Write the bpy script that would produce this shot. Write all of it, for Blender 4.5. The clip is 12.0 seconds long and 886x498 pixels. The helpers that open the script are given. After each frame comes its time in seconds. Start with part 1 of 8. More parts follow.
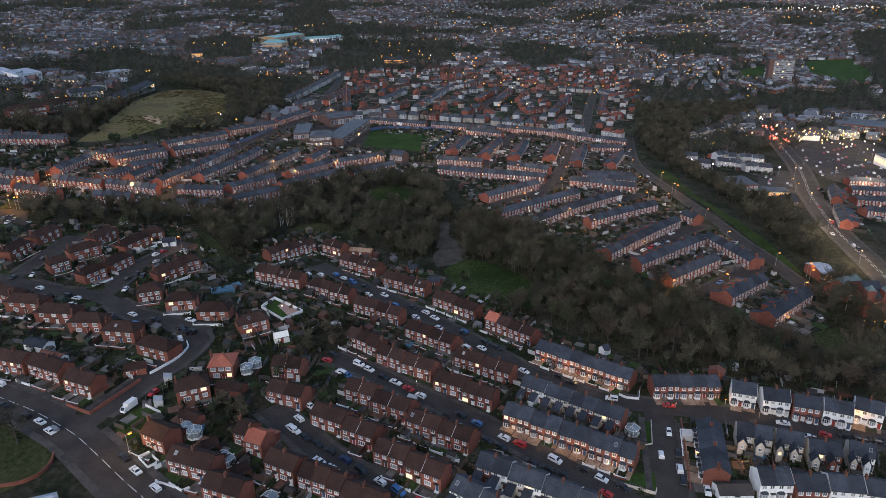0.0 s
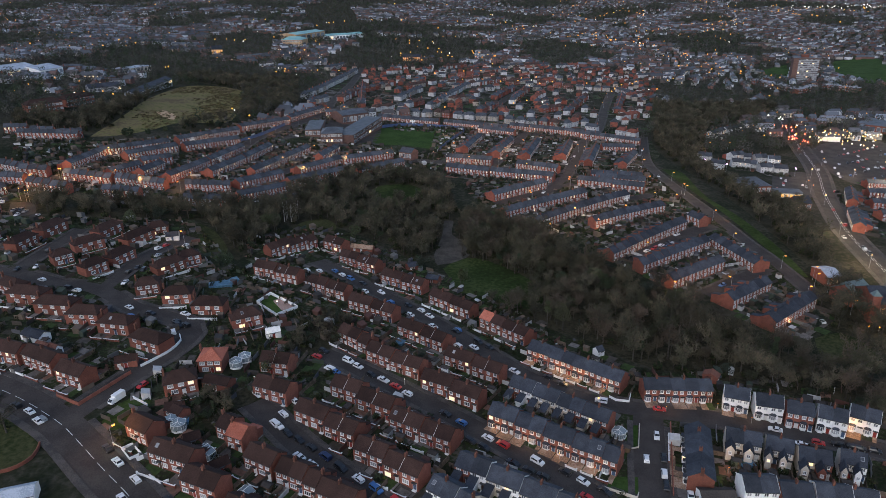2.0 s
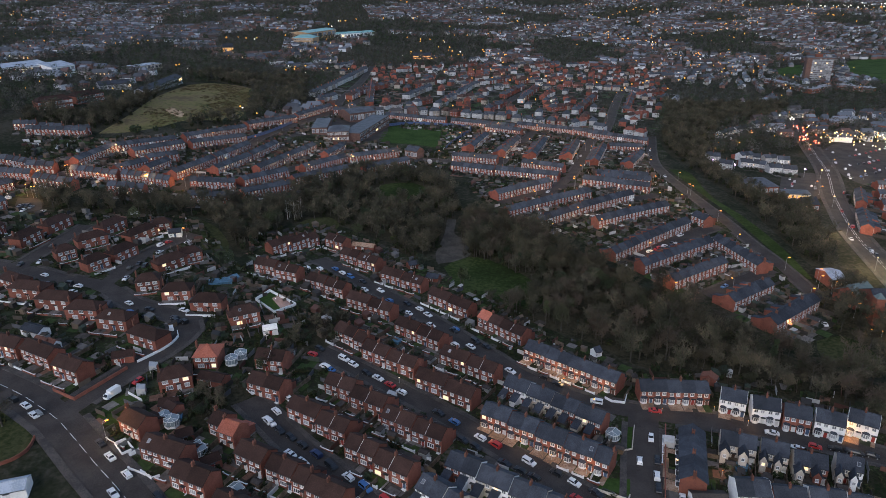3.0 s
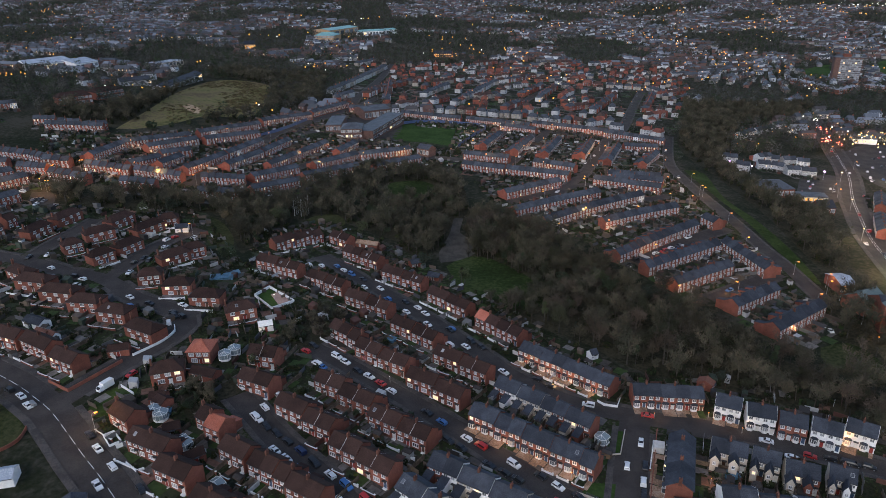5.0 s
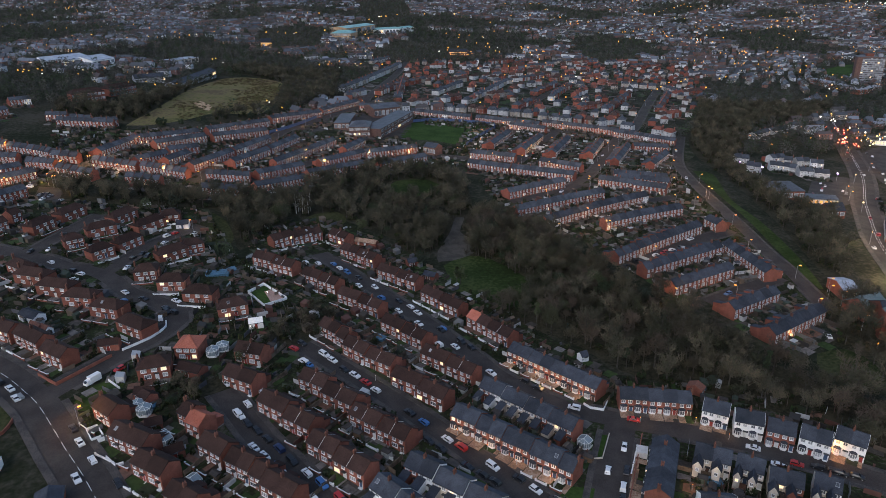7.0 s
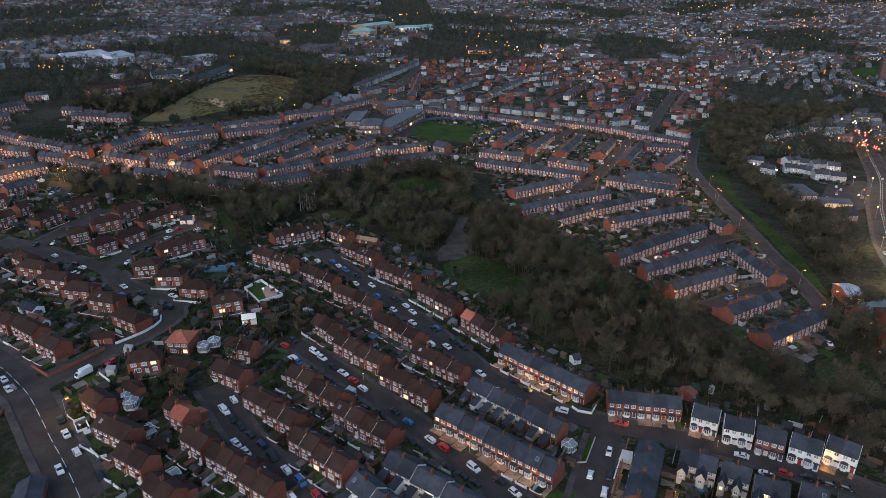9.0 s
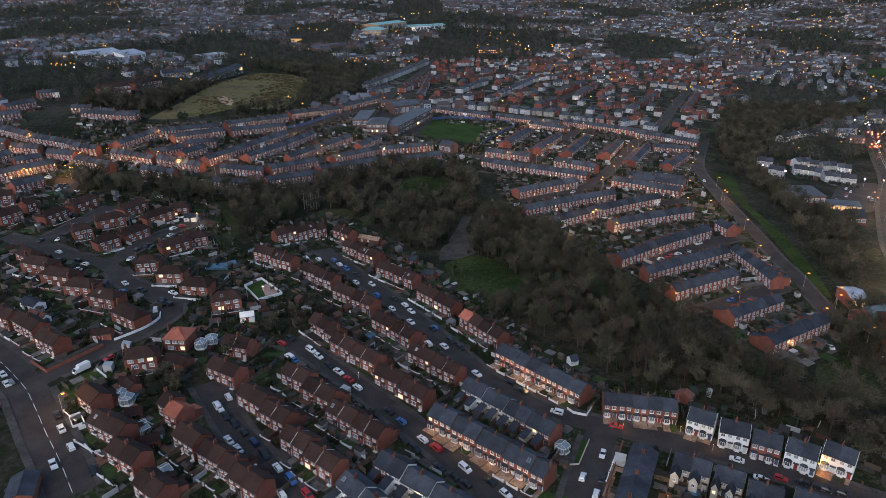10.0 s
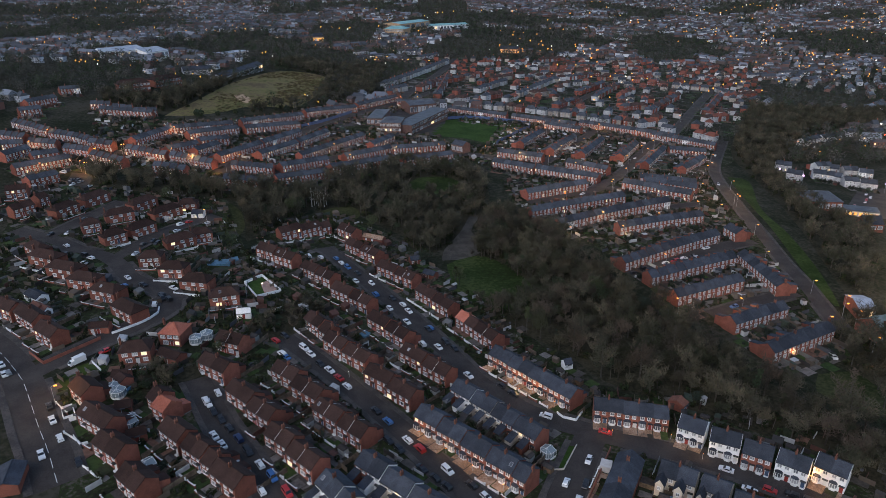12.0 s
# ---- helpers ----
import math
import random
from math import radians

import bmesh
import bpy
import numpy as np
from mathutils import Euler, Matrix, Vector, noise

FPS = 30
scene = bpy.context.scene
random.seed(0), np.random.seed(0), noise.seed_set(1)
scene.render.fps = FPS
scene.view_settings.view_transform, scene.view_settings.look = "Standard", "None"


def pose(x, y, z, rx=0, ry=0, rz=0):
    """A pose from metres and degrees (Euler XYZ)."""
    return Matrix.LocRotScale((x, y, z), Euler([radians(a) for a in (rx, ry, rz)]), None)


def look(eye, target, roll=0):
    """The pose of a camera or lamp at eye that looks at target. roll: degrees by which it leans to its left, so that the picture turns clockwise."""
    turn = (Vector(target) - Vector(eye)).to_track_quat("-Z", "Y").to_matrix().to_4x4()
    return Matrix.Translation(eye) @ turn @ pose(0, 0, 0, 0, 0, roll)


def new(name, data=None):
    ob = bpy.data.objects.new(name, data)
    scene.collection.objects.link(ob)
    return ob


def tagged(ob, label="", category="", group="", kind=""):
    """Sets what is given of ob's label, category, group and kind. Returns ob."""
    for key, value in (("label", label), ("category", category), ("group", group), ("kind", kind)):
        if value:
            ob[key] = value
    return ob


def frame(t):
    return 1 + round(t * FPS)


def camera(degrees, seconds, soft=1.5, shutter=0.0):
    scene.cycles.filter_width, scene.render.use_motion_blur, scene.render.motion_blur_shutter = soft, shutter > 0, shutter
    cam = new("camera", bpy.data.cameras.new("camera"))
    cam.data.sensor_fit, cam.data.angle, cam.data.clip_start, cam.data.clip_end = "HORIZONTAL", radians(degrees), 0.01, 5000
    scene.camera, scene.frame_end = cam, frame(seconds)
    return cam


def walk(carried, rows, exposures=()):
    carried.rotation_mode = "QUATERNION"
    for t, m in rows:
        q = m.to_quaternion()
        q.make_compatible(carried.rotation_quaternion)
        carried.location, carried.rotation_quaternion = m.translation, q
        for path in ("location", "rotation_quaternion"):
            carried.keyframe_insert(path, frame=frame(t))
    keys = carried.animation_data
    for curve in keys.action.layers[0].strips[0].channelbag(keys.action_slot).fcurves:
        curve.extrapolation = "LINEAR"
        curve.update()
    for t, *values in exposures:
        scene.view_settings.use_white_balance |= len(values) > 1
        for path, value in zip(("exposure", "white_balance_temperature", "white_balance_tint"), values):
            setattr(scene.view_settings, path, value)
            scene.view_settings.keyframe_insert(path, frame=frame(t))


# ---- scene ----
cam = camera(67.4, 12.0, soft=0.7)
METRES, EYE, TILT, LEAN, TURN = 60.0, 112.0, -22.0, 1.0, 0.0
ROWS = [
    (0.0, 0.0, 0.0, 0.0, -0.0, 0.0, -0.0),
    (0.5, 0.041, 0.0038, 0.0007, 0.44, -0.05, -0.19),
    (1.0, 0.085, 0.0086, 0.0006, 0.9, -0.1, -0.39),
    (1.5, 0.1253, 0.0132, 0.0013, 1.33, -0.14, -0.6),
    (2.0, 0.1683, 0.0187, 0.0024, 1.84, -0.2, -0.81),
    (2.5, 0.2086, 0.0241, 0.0031, 2.34, -0.26, -1.03),
    (3.0, 0.2524, 0.0297, 0.0046, 2.84, -0.33, -1.26),
    (5.0, 0.4127, 0.055, 0.0152, 4.85, -0.55, -2.08),
    (5.5, 0.4525, 0.062, 0.0187, 5.22, -0.61, -2.21),
    (6.0, 0.4958, 0.0698, 0.0226, 5.55, -0.67, -2.35),
    (6.5, 0.5356, 0.0771, 0.0263, 5.99, -0.72, -2.53),
    (7.0, 0.5787, 0.0852, 0.0301, 6.48, -0.78, -2.73),
    (9.0, 0.7405, 0.1184, 0.0447, 8.3, -1.01, -3.55),
    (9.5, 0.7791, 0.1271, 0.0483, 8.8, -1.07, -3.78),
    (10.0, 0.8204, 0.1365, 0.0528, 9.33, -1.15, -4.01),
    (10.5, 0.8595, 0.1455, 0.0578, 9.74, -1.2, -4.21),
    (11.0, 0.9006, 0.1554, 0.0628, 10.24, -1.26, -4.46),
    (11.5, 0.9383, 0.1652, 0.0677, 10.79, -1.33, -4.7),
    (12.0, 0.9796, 0.177, 0.073, 11.39, -1.38, -4.96),
]
walk(cam, [(t, pose(0, 0, EYE, TILT, LEAN, TURN) @ pose(METRES * x, METRES * y, METRES * z, 90 + pitch, roll, yaw)) for t, x, y, z, yaw, pitch, roll in ROWS],
     exposures=((0.0, 0.60, 6380, 11), (12.0, 0.55, 6380, 11)))

# ---- light: an overcast dusk, the sky alone with the faintest wide glow of the sun that has set behind the viewer
SKY_STRENGTH, SUN_STRENGTH = 0.12, 0.55
world = bpy.data.worlds.new("dusk_sky")
scene.world = world
world.use_nodes = True
sky = world.node_tree.nodes.new("ShaderNodeTexSky")
sky.sky_type = "NISHITA"
sky.sun_disc = False
sky.sun_elevation, sky.sun_rotation = radians(32), radians(200)
sky.dust_density = 1.0
sky.air_density = 1.0
world.node_tree.links.new(sky.outputs[0], world.node_tree.nodes["Background"].inputs[0])
world.node_tree.nodes["Background"].inputs[1].default_value = SKY_STRENGTH
sun = new("sun", bpy.data.lights.new("sun", "SUN"))
sun.data.energy, sun.data.angle, sun.data.color = SUN_STRENGTH, radians(60), (1.0, 0.98, 0.98)
sun.matrix_world = look((0, 0, 300), (164, 450, 0))

rnd = random.Random(7)


# ---- materials
def shader(name, rough=0.8, metal=0.0, spec=0.3):
    m = bpy.data.materials.new(name)
    m.use_nodes = True
    b = m.node_tree.nodes["Principled BSDF"]
    b.inputs["Roughness"].default_value = rough
    b.inputs["Metallic"].default_value = metal
    b.inputs["Specular IOR Level"].default_value = spec
    return m, m.node_tree, b


def tex(tree, scale, detail=3.0, kind="ShaderNodeTexNoise", rough=0.6):
    n = tree.nodes.new(kind)
    co = tree.nodes.new("ShaderNodeNewGeometry")
    tree.links.new(co.outputs["Position"], n.inputs["Vector"])
    n.inputs["Scale"].default_value = scale
    if kind == "ShaderNodeTexNoise":
        n.inputs["Detail"].default_value = detail
        n.inputs["Roughness"].default_value = rough
    return n


def ramp(tree, fac, stops):
    r = tree.nodes.new("ShaderNodeValToRGB")
    while len(r.color_ramp.elements) < len(stops):
        r.color_ramp.elements.new(0.5)
    for e, (p, c) in zip(r.color_ramp.elements, stops):
        e.position, e.color = p, (*c, 1)
    tree.links.new(fac, r.inputs[0])
    return r.outputs[0]


def mixed(tree, fac, a, b, mode="MIX"):
    n = tree.nodes.new("ShaderNodeMix")
    n.data_type, n.blend_type = "RGBA", mode
    for sock, v in ((n.inputs[0], fac), (n.inputs[6], a), (n.inputs[7], b)):
        if isinstance(v, (int, float)):
            sock.default_value = v
        elif isinstance(v, tuple):
            sock.default_value = (*v, 1)
        else:
            tree.links.new(v, sock)
    return n.outputs[2]


def bump(tree, bsdf, height, strength, distance=0.05):
    n = tree.nodes.new("ShaderNodeBump")
    n.inputs["Strength"].default_value, n.inputs["Distance"].default_value = strength, distance
    tree.links.new(height, n.inputs["Height"])
    tree.links.new(n.outputs[0], bsdf.inputs["Normal"])


def surface(name, stops, scale, fine=None, rough=0.85, relief=0.4, by=None, spec=0.3, spread=0.35):
    """A colour that wanders between the stops at two scales, and from thing to thing ("object") or piece to piece ("island")."""
    m, tree, b = shader(name, rough, 0, spec)
    broad, grain = tex(tree, scale, 3.0), tex(tree, fine or scale * 9, 4.0)
    fac = tree.nodes.new("ShaderNodeMath")
    fac.operation = "MULTIPLY_ADD"
    tree.links.new(grain.outputs[0], fac.inputs[0])
    fac.inputs[1].default_value = 0.5
    half = tree.nodes.new("ShaderNodeMath")
    half.operation = "MULTIPLY"
    tree.links.new(broad.outputs[0], half.inputs[0])
    half.inputs[1].default_value = 0.5
    tree.links.new(half.outputs[0], fac.inputs[2])
    wide = tree.nodes.new("ShaderNodeMapRange")
    wide.inputs[1].default_value, wide.inputs[2].default_value = 0.37, 0.63
    tree.links.new(fac.outputs[0], wide.inputs[0])
    col = ramp(tree, wide.outputs[0], stops)
    if by:
        if by == "object":
            info = tree.nodes.new("ShaderNodeObjectInfo").outputs["Random"]
        else:
            info = tree.nodes.new("ShaderNodeNewGeometry").outputs["Random Per Island"]
        shade = ramp(tree, info, [(0.0, (1 - spread,) * 3), (1.0, (1 + spread * 0.6,) * 3)])
        col = mixed(tree, 1.0, col, shade, "MULTIPLY")
    tree.links.new(col, b.inputs["Base Color"])
    if relief:
        bump(tree, b, grain.outputs[0], relief)
    return m


def choice(name, colours, rough=0.5, by="object", spec=0.4, metal=0.0, grime=0.25, clump=0.0):
    """One of several colours for each thing or piece, with a little grime; clump: the scale at which whole crowns differ."""
    m, tree, b = shader(name, rough, metal, spec)
    out = tree.nodes.new("ShaderNodeObjectInfo").outputs["Random"] if by == "object" else tree.nodes.new("ShaderNodeNewGeometry").outputs["Random Per Island"]
    r = tree.nodes.new("ShaderNodeValToRGB")
    r.color_ramp.interpolation = "CONSTANT"
    while len(r.color_ramp.elements) < len(colours):
        r.color_ramp.elements.new(0.5)
    for i, (e, c) in enumerate(zip(r.color_ramp.elements, colours)):
        e.position, e.color = i / len(colours), (*c, 1)
    tree.links.new(out, r.inputs[0])
    dirt = tex(tree, 0.9, 4.0)
    shade = ramp(tree, dirt.outputs[0], [(0.3, (1 - grime,) * 3), (0.7, (1.0, 1.0, 1.0))])
    col = mixed(tree, 1.0, r.outputs[0], shade, "MULTIPLY")
    if clump:
        crowns = tex(tree, clump, 1.0)
        col = mixed(tree, 1.0, col, ramp(tree, crowns.outputs[0], [(0.34, (0.66, 0.72, 0.64)), (0.52, (0.98, 0.96, 0.92)), (0.66, (1.38, 1.30, 1.22))]), "MULTIPLY")
    tree.links.new(col, b.inputs["Base Color"])
    return m


def glow(name, colour, strength):
    m, tree, b = shader(name, 0.5)
    b.inputs["Base Color"].default_value = (*colour, 1)
    b.inputs["Emission Color"].default_value = (*colour, 1)
    b.inputs["Emission Strength"].default_value = strength
    return m


def roofing(name, a, b_, course=0.32, by="object", spread=0.3):
    m, tree, b = shader(name, 0.85, 0, 0.16)
    broad, grain = tex(tree, 0.35, 4.0), tex(tree, 5.0, 3.0)
    col = ramp(tree, broad.outputs[0], [(0.3, a), (0.7, b_)])
    speck = ramp(tree, grain.outputs[0], [(0.35, (0.7, 0.7, 0.7)), (0.65, (1.2, 1.2, 1.2))])
    col = mixed(tree, 1.0, col, speck, "MULTIPLY")
    info = tree.nodes.new("ShaderNodeObjectInfo").outputs["Random"] if by == "object" else tree.nodes.new("ShaderNodeNewGeometry").outputs["Random Per Island"]
    col = mixed(tree, 1.0, col, ramp(tree, info, [(0.0, (1 - spread,) * 3), (1.0, (1 + spread,) * 3)]), "MULTIPLY")
    tree.links.new(col, b.inputs["Base Color"])
    w = tree.nodes.new("ShaderNodeTexWave")
    w.wave_type, w.bands_direction, w.wave_profile = "BANDS", "Z", "SAW"
    w.inputs["Scale"].default_value = 0.314 / course * 1.6
    g = tree.nodes.new("ShaderNodeNewGeometry")
    tree.links.new(g.outputs["Position"], w.inputs["Vector"])
    bump(tree, b, w.outputs["Fac"], 0.6, 0.04)
    return m


def brickwork(name, a, b_, by="object", spread=0.25):
    m, tree, b = shader(name, 0.85, 0, 0.25)
    broad, grain = tex(tree, 0.5, 4.0), tex(tree, 9.0, 2.0)
    col = ramp(tree, broad.outputs[0], [(0.3, a), (0.7, b_)])
    col = mixed(tree, 1.0, col, ramp(tree, grain.outputs[0], [(0.35, (0.75, 0.72, 0.7)), (0.65, (1.2, 1.15, 1.1))]), "MULTIPLY")
    info = tree.nodes.new("ShaderNodeObjectInfo").outputs["Random"] if by == "object" else tree.nodes.new("ShaderNodeNewGeometry").outputs["Random Per Island"]
    col = mixed(tree, 1.0, col, ramp(tree, info, [(0.0, (1 - spread,) * 3), (1.0, (1 + spread,) * 3)]), "MULTIPLY")
    tree.links.new(col, b.inputs["Base Color"])
    w = tree.nodes.new("ShaderNodeTexWave")
    w.wave_type, w.bands_direction = "BANDS", "Z"
    w.inputs["Scale"].default_value = 4.2
    g = tree.nodes.new("ShaderNodeNewGeometry")
    tree.links.new(g.outputs["Position"], w.inputs["Vector"])
    bump(tree, b, w.outputs["Fac"], 0.3, 0.01)
    return m


BRICK = brickwork("red_brick", (0.170, 0.064, 0.046), (0.25, 0.095, 0.068))
BRICK_ISLAND = brickwork("far_brick", (0.19, 0.062, 0.044), (0.285, 0.098, 0.070), by="island", spread=0.35)
TILE_BROWN = roofing("brown_concrete_tile", (0.034, 0.019, 0.016), (0.056, 0.031, 0.025))
TILE_RED = roofing("red_clay_tile", (0.36, 0.11, 0.07), (0.46, 0.16, 0.11))
SLATE = roofing("blue_grey_slate", (0.034, 0.039, 0.050), (0.062, 0.068, 0.084), 0.25)
CHIMNEY = brickwork("sooty_brick", (0.10, 0.046, 0.035), (0.15, 0.066, 0.048))
PLOT = choice("garden_plots", [(0.045, 0.075, 0.022), (0.10, 0.085, 0.075), (0.055, 0.085, 0.025), (0.16, 0.14, 0.125), (0.22, 0.12, 0.085), (0.065, 0.055, 0.04), (0.24, 0.21, 0.19), (0.05, 0.06, 0.03)], 0.9, "island", 0.2, 0, 0.5)
CLUTTER = choice("yard_clutter", [(0.085, 0.065, 0.05), (0.16, 0.155, 0.15), (0.11, 0.05, 0.038), (0.055, 0.045, 0.036), (0.055, 0.07, 0.05), (0.15, 0.11, 0.08), (0.08, 0.08, 0.09), (0.13, 0.10, 0.075), (0.50, 0.50, 0.50), (0.045, 0.04, 0.036)], 0.8, "island")
ROOF_ISLAND = choice("far_roofs", [(0.055, 0.062, 0.078), (0.10, 0.112, 0.135), (0.075, 0.055, 0.05), (0.15, 0.165, 0.195), (0.065, 0.07, 0.082), (0.13, 0.075, 0.062), (0.08, 0.07, 0.07), (0.22, 0.24, 0.28), (0.07, 0.075, 0.085)], 0.6, "island")
RENDER_WHITE = surface("white_render", [(0.3, (0.74, 0.74, 0.74)), (0.7, (0.86, 0.85, 0.84))], 0.5, 6, 0.8, 0.1, "object", spread=0.10)
RENDER_WORN = surface("worn_white_render", [(0.3, (0.40, 0.40, 0.41)), (0.7, (0.56, 0.56, 0.56))], 0.4, 5, 0.85, 0.1, "island", spread=0.3)
RENDER_CREAM = surface("cream_render", [(0.3, (0.50, 0.43, 0.36)), (0.7, (0.62, 0.56, 0.47))], 0.5, 6, 0.8, 0.1, "object", spread=0.2)
WALLS_FAR = choice("far_walls", [(0.17, 0.085, 0.07), (0.60, 0.62, 0.66), (0.20, 0.10, 0.08), (0.33, 0.31, 0.29), (0.15, 0.08, 0.07), (0.13, 0.10, 0.09), (0.19, 0.11, 0.09), (0.68, 0.70, 0.74), (0.22, 0.21, 0.21)], 0.8, "island")
WHITE = surface("white_paint", [(0.3, (0.70, 0.70, 0.69)), (0.7, (0.82, 0.82, 0.81))], 1.5, 12, 0.5, 0.05)
DOOR_PAINT = choice("door_paint", [(0.75, 0.75, 0.74), (0.10, 0.05, 0.03), (0.05, 0.09, 0.16), (0.30, 0.04, 0.03), (0.72, 0.70, 0.66)], 0.45)
CLAY = surface("terracotta", [(0.3, (0.16, 0.070, 0.048)), (0.7, (0.23, 0.10, 0.068))], 2, 9)
ASPHALT = surface("asphalt", [(0.15, (0.043, 0.037, 0.034)), (0.85, (0.074, 0.063, 0.057))], 0.12, 3.0, 0.9, 0.3, spec=0.12)
PAVING = surface("pavement_slabs", [(0.2, (0.052, 0.047, 0.045)), (0.8, (0.100, 0.087, 0.079))], 0.3, 3.0, 0.9, 0.3, spec=0.12)
FORECOURT = surface("garden_paving", [(0.15, (0.16, 0.11, 0.08)), (0.5, (0.30, 0.18, 0.11)), (0.85, (0.42, 0.30, 0.22))], 0.25, 2.5, 0.85, 0.3)
GARDEN = surface("garden_ground", [(0.15, (0.014, 0.022, 0.009)), (0.42, (0.032, 0.028, 0.020)), (0.6, (0.026, 0.040, 0.013)), (0.9, (0.085, 0.072, 0.060))], 0.09, 0.9, 0.95, 0.5, spec=0.04)
GROUND = surface("rough_ground", [(0.15, (0.018, 0.022, 0.012)), (0.5, (0.034, 0.034, 0.022)), (0.85, (0.062, 0.056, 0.042))], 0.03, 0.5, 0.95, 0.5, spec=0.04)
MEADOW = surface("hill_meadow", [(0.15, (0.085, 0.085, 0.032)), (0.38, (0.160, 0.140, 0.056)), (0.58, (0.180, 0.143, 0.070)), (0.85, (0.115, 0.086, 0.050))], 0.02, 0.3, 0.95, 0.5, spec=0.04)
GRASS = surface("mown_grass", [(0.1, (0.026, 0.050, 0.012)), (0.9, (0.052, 0.086, 0.024))], 0.06, 0.8, 0.95, 0.4, spec=0.04)
GRASS_DULL = surface("rough_grass", [(0.15, (0.024, 0.032, 0.012)), (0.85, (0.070, 0.070, 0.032))], 0.06, 0.8, 0.95, 0.4, spec=0.04)
VERGE_GRASS = surface("long_verge_grass", [(0.1, (0.026, 0.040, 0.011)), (0.9, (0.054, 0.076, 0.022))], 0.05, 0.7, 0.95, 0.4, spec=0.04)
CLEARING = surface("clearing_grass", [(0.1, (0.020, 0.028, 0.010)), (0.5, (0.030, 0.046, 0.014)), (0.9, (0.058, 0.072, 0.026))], 0.05, 0.6, 0.95, 0.4, spec=0.04)
PINK_PAVING = surface("pink_paving", [(0.2, (0.34, 0.21, 0.165)), (0.8, (0.48, 0.31, 0.25))], 0.5, 3.0, 0.85, 0.2)
SAND = surface("bare_sand", [(0.3, (0.34, 0.21, 0.12)), (0.7, (0.48, 0.33, 0.20))], 0.2, 2, 0.95)
TRACK = surface("gravel_track", [(0.3, (0.060, 0.054, 0.046)), (0.7, (0.098, 0.088, 0.076))], 0.2, 2, 0.95, spec=0.05)
LITTER = surface("leaf_litter", [(0.15, (0.024, 0.023, 0.014)), (0.85, (0.064, 0.056, 0.036))], 0.08, 1.0, 0.95, spec=0.04)
TWIG = choice("winter_twigs", [(0.078, 0.064, 0.047), (0.058, 0.051, 0.034), (0.090, 0.078, 0.051), (0.052, 0.054, 0.032), (0.10, 0.076, 0.058)], 0.9, "object", 0.1)
# Greyer, bluer than the near twigs: distance haze is put into the colour.
TWIG_HAZED = choice("hazed_far_twigs", [(0.090, 0.084, 0.080), (0.076, 0.078, 0.074), (0.105, 0.097, 0.092), (0.062, 0.068, 0.058), (0.085, 0.085, 0.084)], 0.95, "island", 0.1, clump=0.045)
BARK = surface("bark", [(0.3, (0.038, 0.033, 0.026)), (0.7, (0.070, 0.062, 0.050))], 1.5, 9, 0.95)
LEAF = choice("evergreen_leaves", [(0.034, 0.048, 0.024), (0.042, 0.058, 0.030), (0.060, 0.070, 0.032), (0.032, 0.042, 0.028)], 0.7, "object", 0.2)
FENCE = surface("weathered_fence", [(0.3, (0.09, 0.065, 0.045)), (0.7, (0.19, 0.14, 0.10))], 0.6, 7, 0.9, 0.3, "object", spread=0.4)
SHED = choice("shed_boards", [(0.16, 0.10, 0.06), (0.22, 0.17, 0.13), (0.10, 0.12, 0.09), (0.40, 0.40, 0.38)], 0.8)
STEEL = surface("galvanised_steel", [(0.3, (0.25, 0.26, 0.27)), (0.7, (0.36, 0.37, 0.38))], 2, 12, 0.5)
TYRE = surface("tyre", [(0.3, (0.015, 0.015, 0.016)), (0.7, (0.03, 0.03, 0.03))], 3, 20, 0.8)
BLUE_FENCE = surface("blue_mesh_fence", [(0.3, (0.05, 0.08, 0.16)), (0.7, (0.08, 0.12, 0.24))], 1, 9, 0.6)


def glazing(name, lit):
    """Panes: dark gloss over greys paled for mirrored sky; in some homes the lamp is on."""
    m, tree, b = shader(name, 0.12, 0, 0.6)
    info = tree.nodes.new("ShaderNodeObjectInfo").outputs["Random"] if lit == "object" else tree.nodes.new("ShaderNodeNewGeometry").outputs["Random Per Island"]
    r = ramp(tree, info, [(0.0, (0.05, 0.055, 0.065)), (0.5, (0.18, 0.19, 0.21)), (1.0, (0.45, 0.45, 0.46))])
    tree.links.new(r, b.inputs["Base Color"])
    on = tree.nodes.new("ShaderNodeMath")
    on.operation = "GREATER_THAN"
    tree.links.new(info, on.inputs[0])
    on.inputs[1].default_value = 0.955
    power = tree.nodes.new("ShaderNodeMath")
    power.operation = "MULTIPLY"
    tree.links.new(on.outputs[0], power.inputs[0])
    power.inputs[1].default_value = 1.4
    b.inputs["Emission Color"].default_value = (1.0, 0.62, 0.25, 1)
    tree.links.new(power.outputs[0], b.inputs["Emission Strength"])
    return m


PANE = glazing("window_pane", "object")
PANE_ISLAND = glazing("small_panes", "island")
GUTTER = surface("dark_gutter", [(0.3, (0.025, 0.025, 0.027)), (0.7, (0.06, 0.06, 0.06))], 1.0, 9, 0.5)
CAR_GLASS, _, _b = shader("car_glass", 0.08, 0, 0.6)
_b.inputs["Base Color"].default_value = (0.02, 0.022, 0.026, 1)
SODIUM = glow("sodium_lamp", (1.0, 0.32, 0.03), 2.4)
SODIUM_FAR = glow("far_sodium_lamps", (1.0, 0.38, 0.05), 1.6)
LED = glow("white_lamp", (1.0, 0.90, 0.75), 4)
TAIL = glow("tail_lights", (1.0, 0.10, 0.05), 10)


